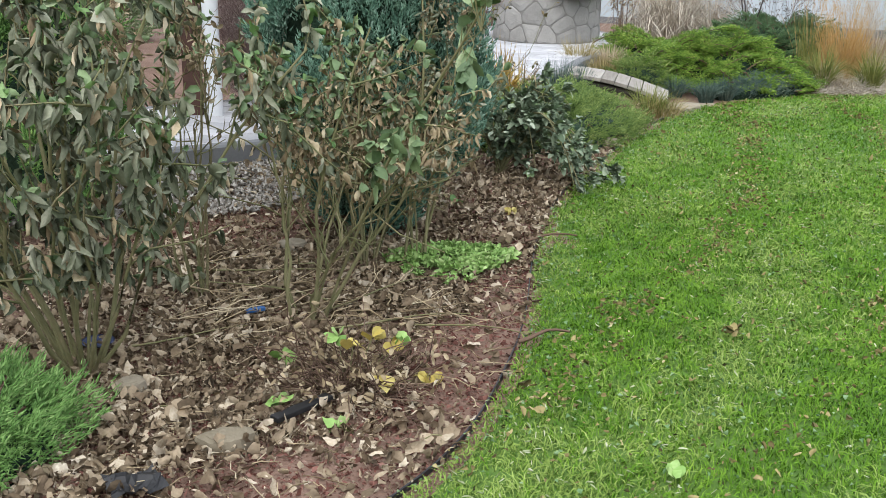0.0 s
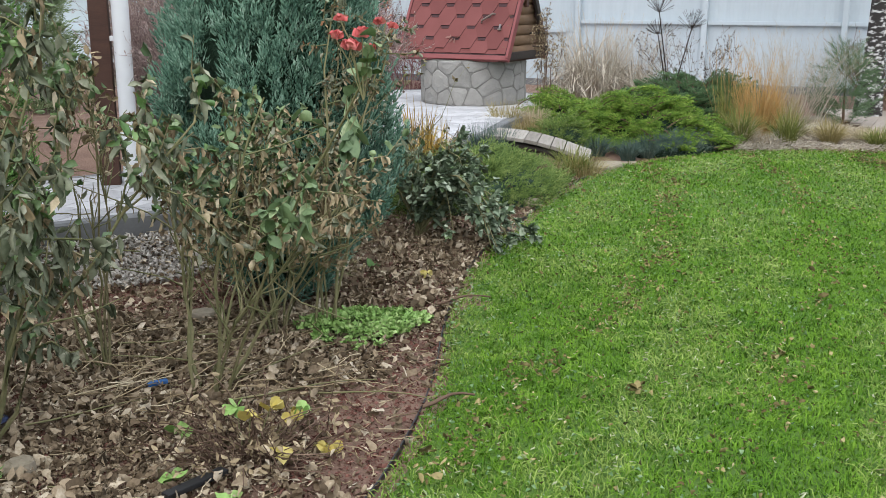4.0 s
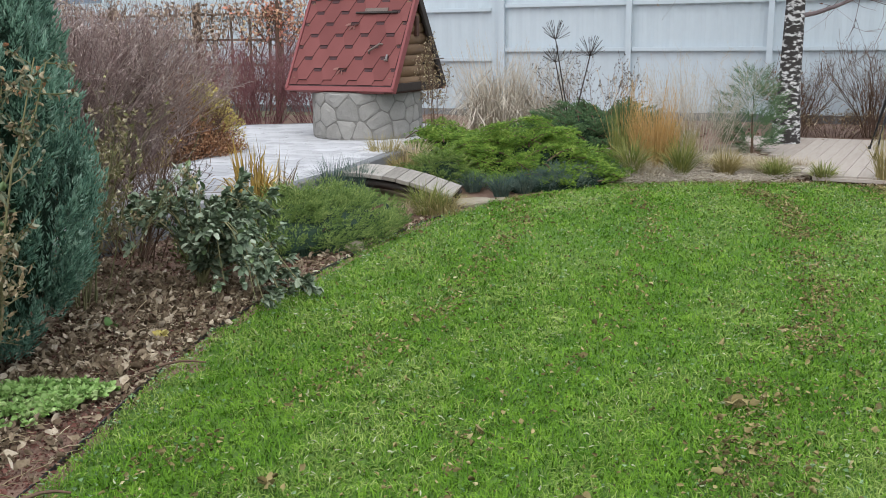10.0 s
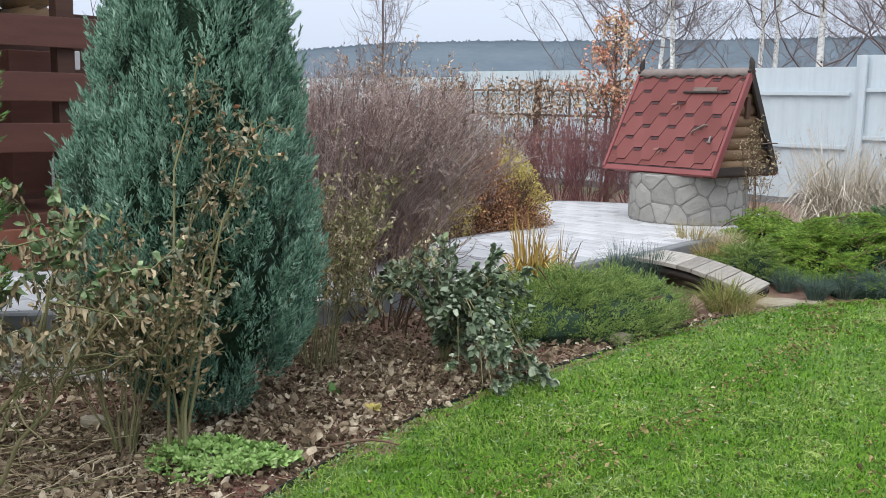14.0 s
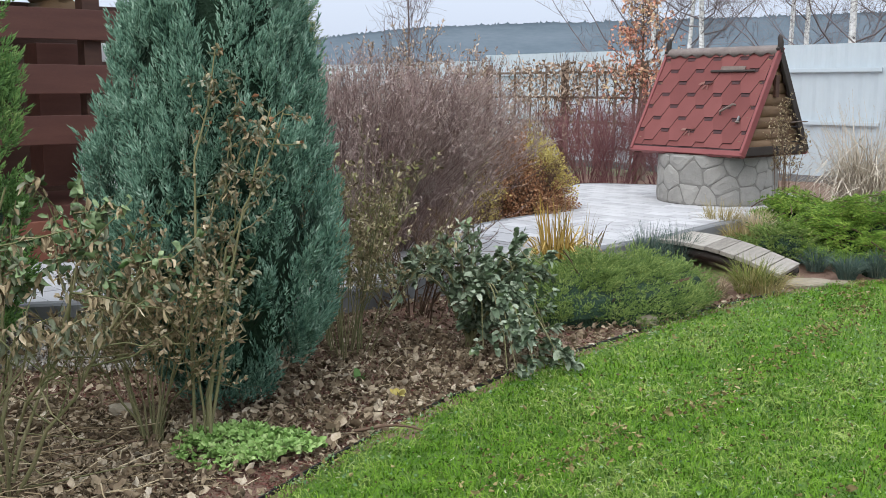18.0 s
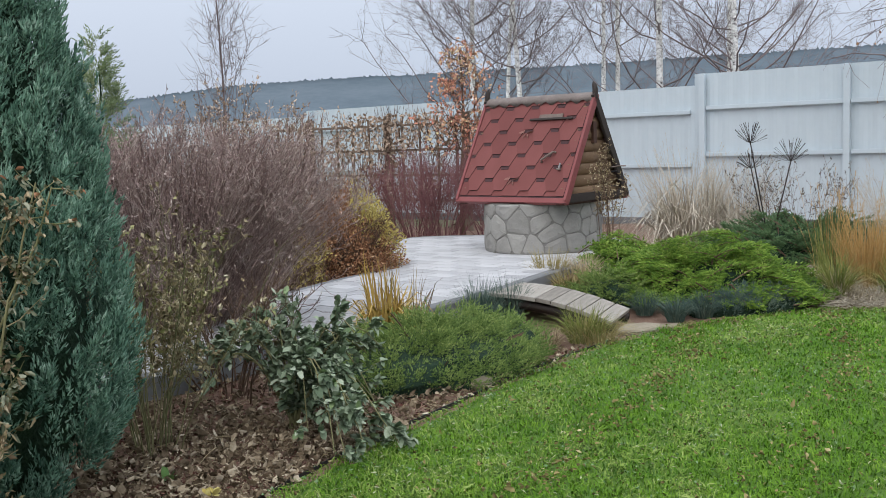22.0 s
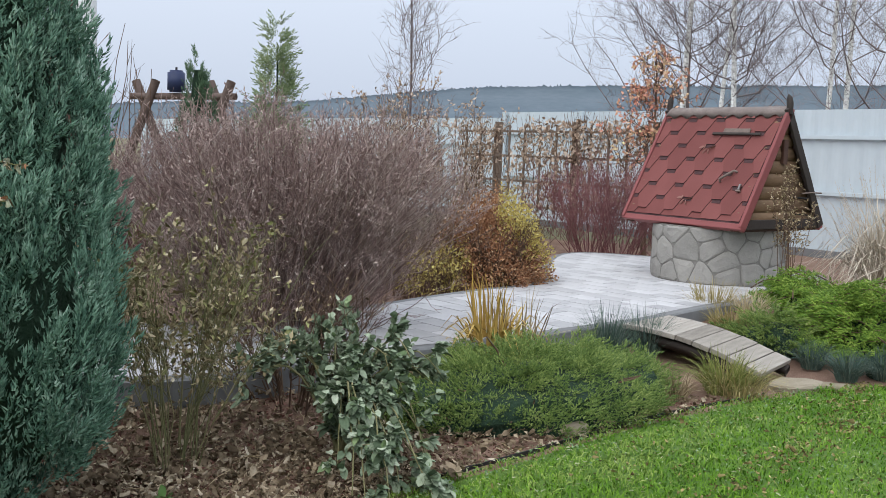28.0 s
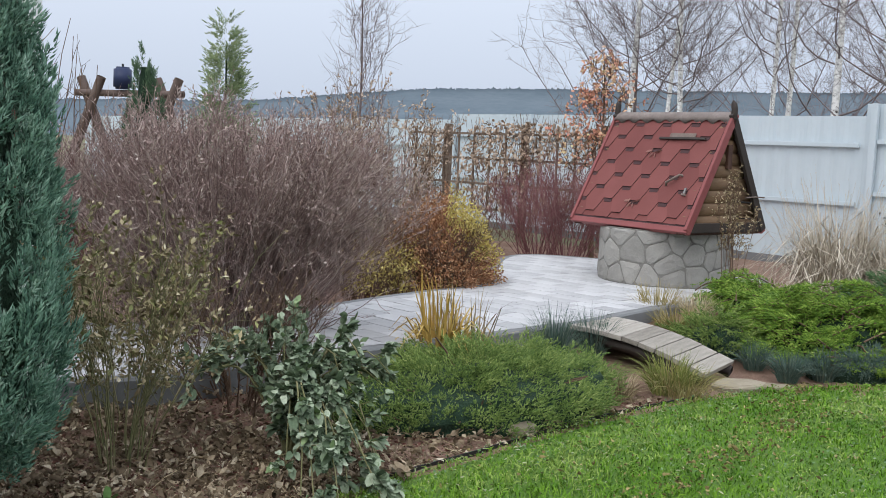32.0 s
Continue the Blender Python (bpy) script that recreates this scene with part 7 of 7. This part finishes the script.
def leaf_litter():
    rng = np.random.default_rng(300)
    sets = [litter_bed(rng, 44000, -4.4, 0.2, 0.3, 6.4, -0.4), litter_bed(rng, 9000, -2.7, -1.1, 3.0, 4.9, -0.5), litter_bed(rng, 24000, -4.2, -2.2, 1.2, 3.4, -0.45), litter_bed(rng, 17000, 3.2, 6.6, 2.0, 7.5, -0.5), litter_bed(rng, 1500, 0.7, 3.4, 0.2, 3.0, -0.2), litter_bed(rng, 2500, 1.5, 8.0, 7.4, 11.0, -0.1)]
    n, x, y, z = sum(q[0] for q in sets), *(np.concatenate([q[k] for q in sets]) for k in (1, 2, 3))
    a = rng.uniform(0, 6.28, n)
    d = np.stack([np.cos(a), np.sin(a), rng.normal(0.08, 0.6, n)], 1)
    size = 0.010 + 0.042 * rng.uniform(0, 1, n) ** 2.2
    bare = np.clip((np.clip(edge_distance(x, y, LAWN) - 0.12, 0, 9) / 0.45) ** 1.6 + 0.5 * rough_noise(x, y, 5, 33) + 2.0 * step01(2.2, 2.8, y) + 2.0 * (x > 0.5), 0.07, 1)
    ok = rng.uniform(0, 1, n) < bare
    x, y, z, d, size, n = x[ok], y[ok], z[ok], d[ok], size[ok], int(ok.sum())
    at = np.stack([x, y, z + rng.uniform(0.006, 0.04, n)], 1)
    wide = size * rng.uniform(0.35, 0.8, n)
    big = (size > 0.019) & (y < 5.2)
    v, f = join_geo(leaves(at[big], d[big], size[big], wide[big], rng, 0.28, 0.1, True, 0.13), leaves(at[~big], d[~big], size[~big], wide[~big], rng, 0.3, 0.1, False))
    tagged(link_mesh("leaf_litter", v, f, M_litter), "brown and grey fallen leaves covering the mulch", "fallen leaves", kind="stuff")
    n, x, y, z = litter_bed(rng, 5200, -4.4, 0.2, 0.6, 6.4, -9)
    a = rng.uniform(0, 6.28, n)
    d = np.stack([np.cos(a), np.sin(a), rng.normal(0.05, 0.2, n)], 1)
    L = (0.025 + 0.13 * rng.uniform(0, 1, n) ** 2.5)[:, None, None]
    s = np.linspace(-0.5, 0.5, 4)[None, :, None]
    p = np.stack([x, y, z + rng.uniform(0.012, 0.045, n)], 1)[:, None] + d[:, None] * s * L
    p[:, 1:3] += rng.normal(0, 0.004, (n, 2, 3))
    tagged(link_mesh("twig_litter", *tubes(p, taper(p, 0.0022, 0.0012), 3), M_dry_leaf), "thin dry twigs and straw lying on the mulch", "twigs", kind="stuff")
    n, x, y, z = litter_bed(rng, 110, -3.2, -2.35, 2.2, 3.1, -9)
    a = rng.normal(0.5, 0.7, n)
    d = np.stack([np.cos(a), np.sin(a), rng.normal(0.03, 0.12, n)], 1)
    s = np.linspace(-0.5, 0.5, 5)[None, :, None]
    p = np.stack([x, y, z + rng.uniform(0.02, 0.09, n)], 1)[:, None] + d[:, None] * s * rng.uniform(0.10, 0.36, n)[:, None, None]
    p[:, 1:4] += rng.normal(0, 0.007, (n, 3, 3))
    tagged(link_mesh("cut_stems", *tubes(p, taper(p, 0.0026, 0.0014), 4), M_dry_leaf), "pale dry cut stems lying under the roses", "stems", kind="stuff")
    n, x, y, z = litter_bed(rng, 34000, -4.4, 0.4, 0.2, 6.4, -9)
    a = rng.uniform(0, 6.28, n)
    size = rng.uniform(0.01, 0.032, n)
    v, f = leaves(np.stack([x, y, z + rng.uniform(0.0, 0.014, n)], 1), np.stack([np.cos(a), np.sin(a), rng.normal(0, 0.3, n)], 1), size, size * rng.uniform(0.3, 0.7, n), rng, 0.2, fine=False)
    n, x, y, z = litter_bed(rng, 36000, -3.6, -1.5, 0.9, 4.2, -9)
    a = rng.uniform(0, 6.28, n)
    size = rng.uniform(0.006, 0.018, n)
    v, f = join_geo((v, f), leaves(np.stack([x, y, z + rng.uniform(0.0, 0.012, n)], 1), np.stack([np.cos(a), np.sin(a), rng.normal(0, 0.4, n)], 1), size, size * rng.uniform(0.3, 0.8, n), rng, 0.2, fine=False))
    tagged(link_mesh("bark_chips", v, f, M_chip), "red-brown bark chips of the mulch", "bark chips", kind="stuff")


M_chip = mat_leaf("bark_chip", [(0, (0.050, 0.022, 0.017)), (0.4, (0.145, 0.062, 0.048)), (0.8, (0.26, 0.125, 0.098)), (1, (0.42, 0.31, 0.25))], 0.9, 0.2, 1.5, 0.3)
leaf_litter()


def lawn_scatter(name, rng, n, weight, lo, hi, aspect, dz, mat, label, category, big=0.0):
    x, y = rng.uniform(-4.0, 4.2, n), rng.uniform(-0.5, 7.4, n)
    ok = inside(x, y, LAWN) & (rng.uniform(0, 1, n) < weight(x, y))
    x, y = x[ok], y[ok]
    n = len(x)
    a = rng.uniform(0, 6.28, n)
    size = rng.uniform(lo, hi, n) * np.where(rng.uniform(0, 1, n) < big, 1.9, 1)
    z = gz(x, y) + 0.012 * rough_noise(x, y, 3, 9) + rng.uniform(*dz, n)
    v, f = leaves(np.stack([x, y, z], 1), np.stack([np.cos(a), np.sin(a), rng.normal(0.05, 0.35, n)], 1), size, size * rng.uniform(aspect * 0.6, aspect * 1.4, n), rng, 0.55, 0.3, fine=hi > 0.022, ragged=0.12)
    tagged(link_mesh(name, v, f, mat), label, category, kind="stuff")


def lawn_leaves():
    rng = np.random.default_rng(310)
    patch = lambda x, y: np.clip(0.8 + 1.3 * rough_noise(x, y, 6, 51), 0.08, 1.6)
    tracks = lambda x, y: (stripe(x, y, 0.0, 0.17) * 1.25 * (1 - 0.55 * step01(2.6, 4.5, y)) + stripe(x, y, -1.04, 0.10) * 0.75 + stripe(x, y, 0.65, 0.16) * 0.5 + (stripe(x, y, -0.75, 0.06) + stripe(x, y, -2.05, 0.07) + stripe(x, y, -3.05, 0.09) * 1.6) * 0.22) * patch(x, y)
    drift = lambda x, y: np.clip(rough_noise(x, y, 9, 52) - 0.22, 0, 1)
    lawn_scatter("lawn_leaves", rng, 150000, lambda x, y: tracks(x, y) * 1.2 + 0.025 + 0.3 * drift(x, y), 0.007, 0.0235, 0.5, (0.008, 0.024), M_lawn_leaf, "small shredded tan leaves lying in the grass", "fallen leaves", 0.05)
    lawn_scatter("lawn_debris", rng, 80000, lambda x, y: tracks(x, y) * 0.8 + 0.06 + 0.9 * drift(x, y), 0.006, 0.018, 0.5, (0.003, 0.018), M_lawn_bit, "dark brown bits lying in the grass", "debris")
    lawn_scatter("lawn_clippings", rng, 42000, lambda x, y: 0.7 * pale_share(x, y) + 0.06, 0.010, 0.026, 0.2, (0.0, 0.014), M_clip, "dry pale grass clippings in mown stripes", "clippings")
    lawn_scatter("lawn_weeds", rng, 42000, lambda x, y: 0.8 * np.exp(-edge_distance(x, y, LAWN) / 0.15) * (x < 0.5) + np.clip(0.10 + 0.5 * rough_noise(x, y, 2.6, 41), 0.03, 1) + 0.3 * stripe(x, y, -0.46, 0.2), 0.009, 0.020, 0.7, (0.002, 0.016), M_weed, "small round grey-green weed leaves in the lawn", "weeds")


M_lawn_bit = mat_leaf("brown_lawn_bit", [(0, (0.030, 0.036, 0.011)), (0.5, (0.080, 0.076, 0.027)), (1, (0.19, 0.165, 0.075))], 0.85, 0.2)
M_clip = mat_leaf("pale_clipping", [(0, (0.20, 0.24, 0.12)), (0.5, (0.34, 0.38, 0.22)), (1, (0.52, 0.52, 0.38))], 0.8, 0.2)
M_weed = mat_leaf("weed_leaf", [(0, (0.07, 0.15, 0.05)), (0.5, (0.14, 0.25, 0.10)), (0.9, (0.25, 0.36, 0.19)), (1, (0.40, 0.46, 0.30))], 0.5, 0.3)
lawn_leaves()


def big_leaf(x, y, size, mat, label, seed, dz=0.012):
    rng = np.random.default_rng(seed)
    t = thing("fallen_leaf", on(x, y, dz), label, "leaf", "large fallen leaves", turn=float(rng.uniform(0, 360)))
    aa = np.array([-2.0, -1.1, -0.35, 0.35, 1.1, 2.0])
    d = np.stack([np.cos(aa), np.sin(aa), rng.uniform(-0.05, 0.35, 6)], 1)
    v, f = leaves(np.zeros((6, 3)), d, size * np.array([0.6, 0.85, 1.0, 1.0, 0.85, 0.6]), size * 0.75, rng, 0.05)
    link_mesh("blade", v, f, mat, t)
    link_mesh("stalk", *tubes(np.array([[(0, 0, 0), (-size * 0.5, 0.005, 0.006), (-size, 0.0, 0.002)]]), np.full((1, 3), 0.0018), 4), M_cane, t)


for k, (x, y, s, m, lb) in enumerate((
        (-1.96, 1.24, 0.04, M_mint, "pale cream leaf lying on the lawn"),
        (-2.49, 1.87, 0.042, M_yellow_leaf, "yellow lobed leaf lying on the mulch"),
        (-1.79, 3.74, 0.05, M_yellow_leaf, "yellow lobed leaf at the lawn's edge"),
        (-1.93, 3.27, 0.065, M_litter, "broad brown leaf at the lawn's edge"),
        (-2.02, 3.95, 0.05, M_green_leaf, "olive green lobed leaf on the mulch"),
        (-1.10, 4.60, 0.06, M_litter, "pale tan leaf at the lawn's edge"),
        (-2.50, 1.50, 0.05, M_litter, "pale grey leaf on the lawn's edge"),
        (-2.95, 2.38, 0.045, M_litter, "pale dry leaf on the mulch"),
        (-0.95, 1.35, 0.05, M_lawn_leaf, "brown curled leaf on the lawn"),
        (-0.55, 1.75, 0.045, M_lawn_leaf, "tan curled leaf on the lawn"),
        (0.2, 2.35, 0.05, M_lawn_leaf, "tan curled leaf on the lawn"),
        (-1.4, 2.1, 0.04, M_lawn_leaf, "brown curled leaf on the lawn"),
        (2.85, 4.6, 0.05, M_lawn_leaf, "pale tan leaf on the lawn"),
        (-3.2, 1.75, 0.06, M_litter, "broad grey-brown leaf on the mulch"))):
    big_leaf(x, y, s, m, lb, 320 + k)


def edging():
    p = np.array(LAWN)
    sel = p[(p[:, 0] < 0.3) & (p[:, 1] > 0.95) & (p[:, 1] < 6.6)]
    sel = sel[np.argsort(sel[:, 1])]
    mid = np.concatenate([sel, gz(sel[:, 0], sel[:, 1])[:, None]], 1)
    t = unit(np.gradient(mid[:, :2], axis=0))
    nrm = np.stack([t[:, 1], -t[:, 0]], 1)
    n = len(mid)
    rows = []
    for o, z in ((-0.018, -0.07), (-0.013, -0.07), (-0.014, -0.010), (-0.018, -0.009)):
        rows.append(np.concatenate([mid[:, :2] + nrm * o, mid[:, 2:] + z], 1))
    v = np.concatenate(rows)
    f = []
    for k in range(4):
        for i in range(n - 1):
            f.append((k * n + i, k * n + i + 1, ((k + 1) % 4) * n + i + 1, ((k + 1) % 4) * n + i))
    tagged(link_mesh("lawn_edging", v, f, M_black), "thin black plastic strip edging the lawn", "edging", kind="structure")


edging()


def sticks():
    for x, y, L, a, r in ((-1.72, 3.28, 0.26, 0.15, 0.007), (-2.5, 2.35, 0.5, 0.1, 0.004), (-2.3, 2.25, 0.42, -0.4, 0.004), (-2.75, 2.75, 0.6, 0.9, 0.005), (-3.2, 2.3, 0.4, 0.3, 0.004), (-2.9, 2.95, 0.55, -0.2, 0.004), (-2.05, 2.15, 0.2, 0.2, 0.008), (-2.55, 2.65, 0.5, 0.6, 0.004), (-3.0, 2.75, 0.6, 2.6, 0.004)):
        t = thing("fallen_stick", on(x, y, 0.012), "thin dry stick lying on the mulch", "stick", "fallen sticks", turn=math.degrees(a))
        p = np.array([[(s * L - L / 2, 0.02 * math.sin(5 * s + x), 0.012 * math.sin(3.1 * s)) for s in np.linspace(0, 1, 6)]])
        link_mesh("stick", *tubes(p, taper(p, r, r * 0.5), 5), M_cane if r < 0.005 else M_twig, t)


sticks()
lbl = thing("black_tray_edge", on(-2.86, 1.72, 0.0), "black plastic strip half buried in the mulch", "plastic strip", turn=38)
part("strip", box_bm(0.2, 0.035, 0.015, (0, 0, 0.012), 0.004), M_black, lbl)
def crumpled_sheet():
    rng = np.random.default_rng(345)
    t = thing("black_sheet", on(-3.27, 1.36, 0.0), "crumpled black plastic sheet half under the leaves", "plastic sheet", turn=25)
    n = 9
    v = [((i - 4) * 0.016 + rng.normal(0, 0.004), (j - 4) * 0.014 + rng.normal(0, 0.004), max(0.0, 0.018 + 0.012 * math.sin(i * 0.7 + j * 0.9) + rng.normal(0, 0.003))) for i in range(n) for j in range(n)]
    f = [(i * n + j, (i + 1) * n + j, (i + 1) * n + j + 1, i * n + j + 1) for i in range(n - 1) for j in range(n - 1)]
    link_mesh("sheet", v, f, M_black, t)


crumpled_sheet()
scoop = thing("blue_scoop", on(-3.0, 2.52, 0.0), "small blue plastic scrap under the rose", "plastic scrap", turn=20)
part("scrap", box_bm(0.07, 0.022, 0.014, (0, 0, 0.015), 0.005), mat_surface("blue_plastic_scrap", even((0.03, 0.10, 0.28), (0.05, 0.16, 0.4)), 8, 60, 0.5), scoop)
saucer = thing("dark_saucer", on(-3.5, 2.3, 0.0), "dark blue saucer lying in the leaves", "saucer")
v, f = lathe([(0.03, 0.0), (0.05, 0.012), (0.055, 0.014), (0.045, 0.010), (0.01, 0.006)], 20, 0.0)
link_mesh("dish", v, f, M_blue, saucer, smooth=True)


def gravel_strip():
    poly = [(-4.6, 3.55), (-3.0, 3.95), (-2.75, 4.15), (-2.75, 4.62), (-3.5, 4.36), (-4.6, 3.98)]
    rng = np.random.default_rng(350)
    n = 16000
    x, y = rng.uniform(-4.6, -2.7, n), rng.uniform(3.5, 4.7, n)
    ok = inside(x, y, poly)
    x, y = x[ok], y[ok]
    n = len(x)
    z = bed_z(x, y) + rng.uniform(-0.012, 0.006, n)
    v, f = sprays(np.stack([x, y, z], 1), rng.normal(0, 1, (n, 3)), rng.uniform(0.015, 0.03, n), rng.uniform(0.014, 0.026, n), rng)
    tagged(link_mesh("gravel", v, f, M_gravel_bit), "pale gravel strip between bed and path", "gravel", kind="stuff")


M_gravel_bit = mat_leaf("gravel_bit", even((0.25, 0.23, 0.2), (0.42, 0.39, 0.35), (0.58, 0.55, 0.5)), 0.9, 0.2)
gravel_strip()


# ---- paving blocks, last ----
def pavers():
    ang = math.atan2(FD[1], FD[0])
    ca, sa = math.cos(ang), math.sin(ang)
    w, d, g, th = 0.24, 0.16, 0.005, 0.03
    meshes = []
    for k in range(3):
        bm = box_bm(w - g, d - g, th, (0, 0, -th / 2), 0.004)
        me = bpy.data.meshes.new("paver")
        bm.to_mesh(me), bm.free()
        me.materials.append(M_paver)
        meshes.append(me)
    rng = np.random.default_rng(360)
    cells, trimmed = [], []
    for j in range(-60, 80):
        for i in range(-50, 50):
            u, v_ = (i + (0.5 if j % 2 else 0)) * w, j * d
            x, y = u * ca - v_ * sa, 9.0 + u * sa + v_ * ca
            if not (-6.4 < x < 1.2 and 3 < y < 11.6):
                continue
            cx = np.array([x + (a * (w - g) * ca - b * (d - g) * sa) / 2 for a, b in ((1, 1), (1, -1), (-1, -1), (-1, 1))])
            cy = np.array([y + (a * (w - g) * sa + b * (d - g) * ca) / 2 for a, b in ((1, 1), (1, -1), (-1, -1), (-1, 1))])
            ins = inside(cx, cy, PAVING)
            if ins.all():
                cells.append((x, y))
            elif ins.any() or inside(np.array([x]), np.array([y]), PAVING)[0]:
                gp = [np.array(p_) for p_ in zip(cx, cy)]
                for e0, e1 in zip(PAVING, PAVING[1:] + PAVING[:1]):
                    e0, e1 = np.array(e0), np.array(e1)
                    if len(gp) > 2 and np.hypot(*((e0 + e1) / 2 - (x, y))) < 0.16 + 0.5 * np.hypot(*(e1 - e0)):
                        gp = clip_half(gp, e0, np.array([e1[1] - e0[1], e0[0] - e1[0]]))
                if len(gp) > 2:
                    trimmed.append(gp)
    cells.sort(key=lambda c: math.hypot(c[0] + 0.6, c[1] - 8.0))
    for x, y in cells[:300]:
        ob = new("paver", meshes[int(rng.integers(0, 3))])
        ob.parent = pavement
        ob.matrix_basis = Matrix.Translation((x, y, PAVE_Z + float(rng.uniform(-0.001, 0.0015)))) @ Matrix.Rotation(ang + float(rng.normal(0, 0.004)), 4, "Z")
    rest = cells[300:]
    vs, fs, o = [], [], 0
    q = np.array([(1, 1), (-1, 1), (-1, -1), (1, -1)]) * np.array([(w - g) / 2, (d - g) / 2])
    for x, y in rest:
        c = np.stack([x + q[:, 0] * ca - q[:, 1] * sa, y + q[:, 0] * sa + q[:, 1] * ca], 1)
        vs += [(*p, PAVE_Z) for p in c] + [(*p, PAVE_Z - th) for p in c]
        fs += [(o, o + 1, o + 2, o + 3)] + [(o + k, o + 4 + k, o + 4 + (k + 1) % 4, o + (k + 1) % 4) for k in range(4)]
        o += 8
    for gp in trimmed:
        n = len(gp)
        area = sum(p[0] * q_[1] - p[1] * q_[0] for p, q_ in zip(gp, gp[1:] + gp[:1]))
        gp = gp if area > 0 else gp[::-1]
        vs += [(*p, PAVE_Z) for p in gp]
        fs.append(tuple(range(o, o + n)))
        o += n
    if vs:
        tagged(link_mesh("far_pavers", vs, fs, M_paver_rest, pavement), "grey paving blocks further along the path", kind="stuff")


M_paver_rest = mat_surface("grey_paver_joined", even((0.30, 0.30, 0.31), (0.44, 0.44, 0.45), (0.56, 0.56, 0.57)), 4, 90, 0.75, 0.25, 0.003, per="island")
pavers()
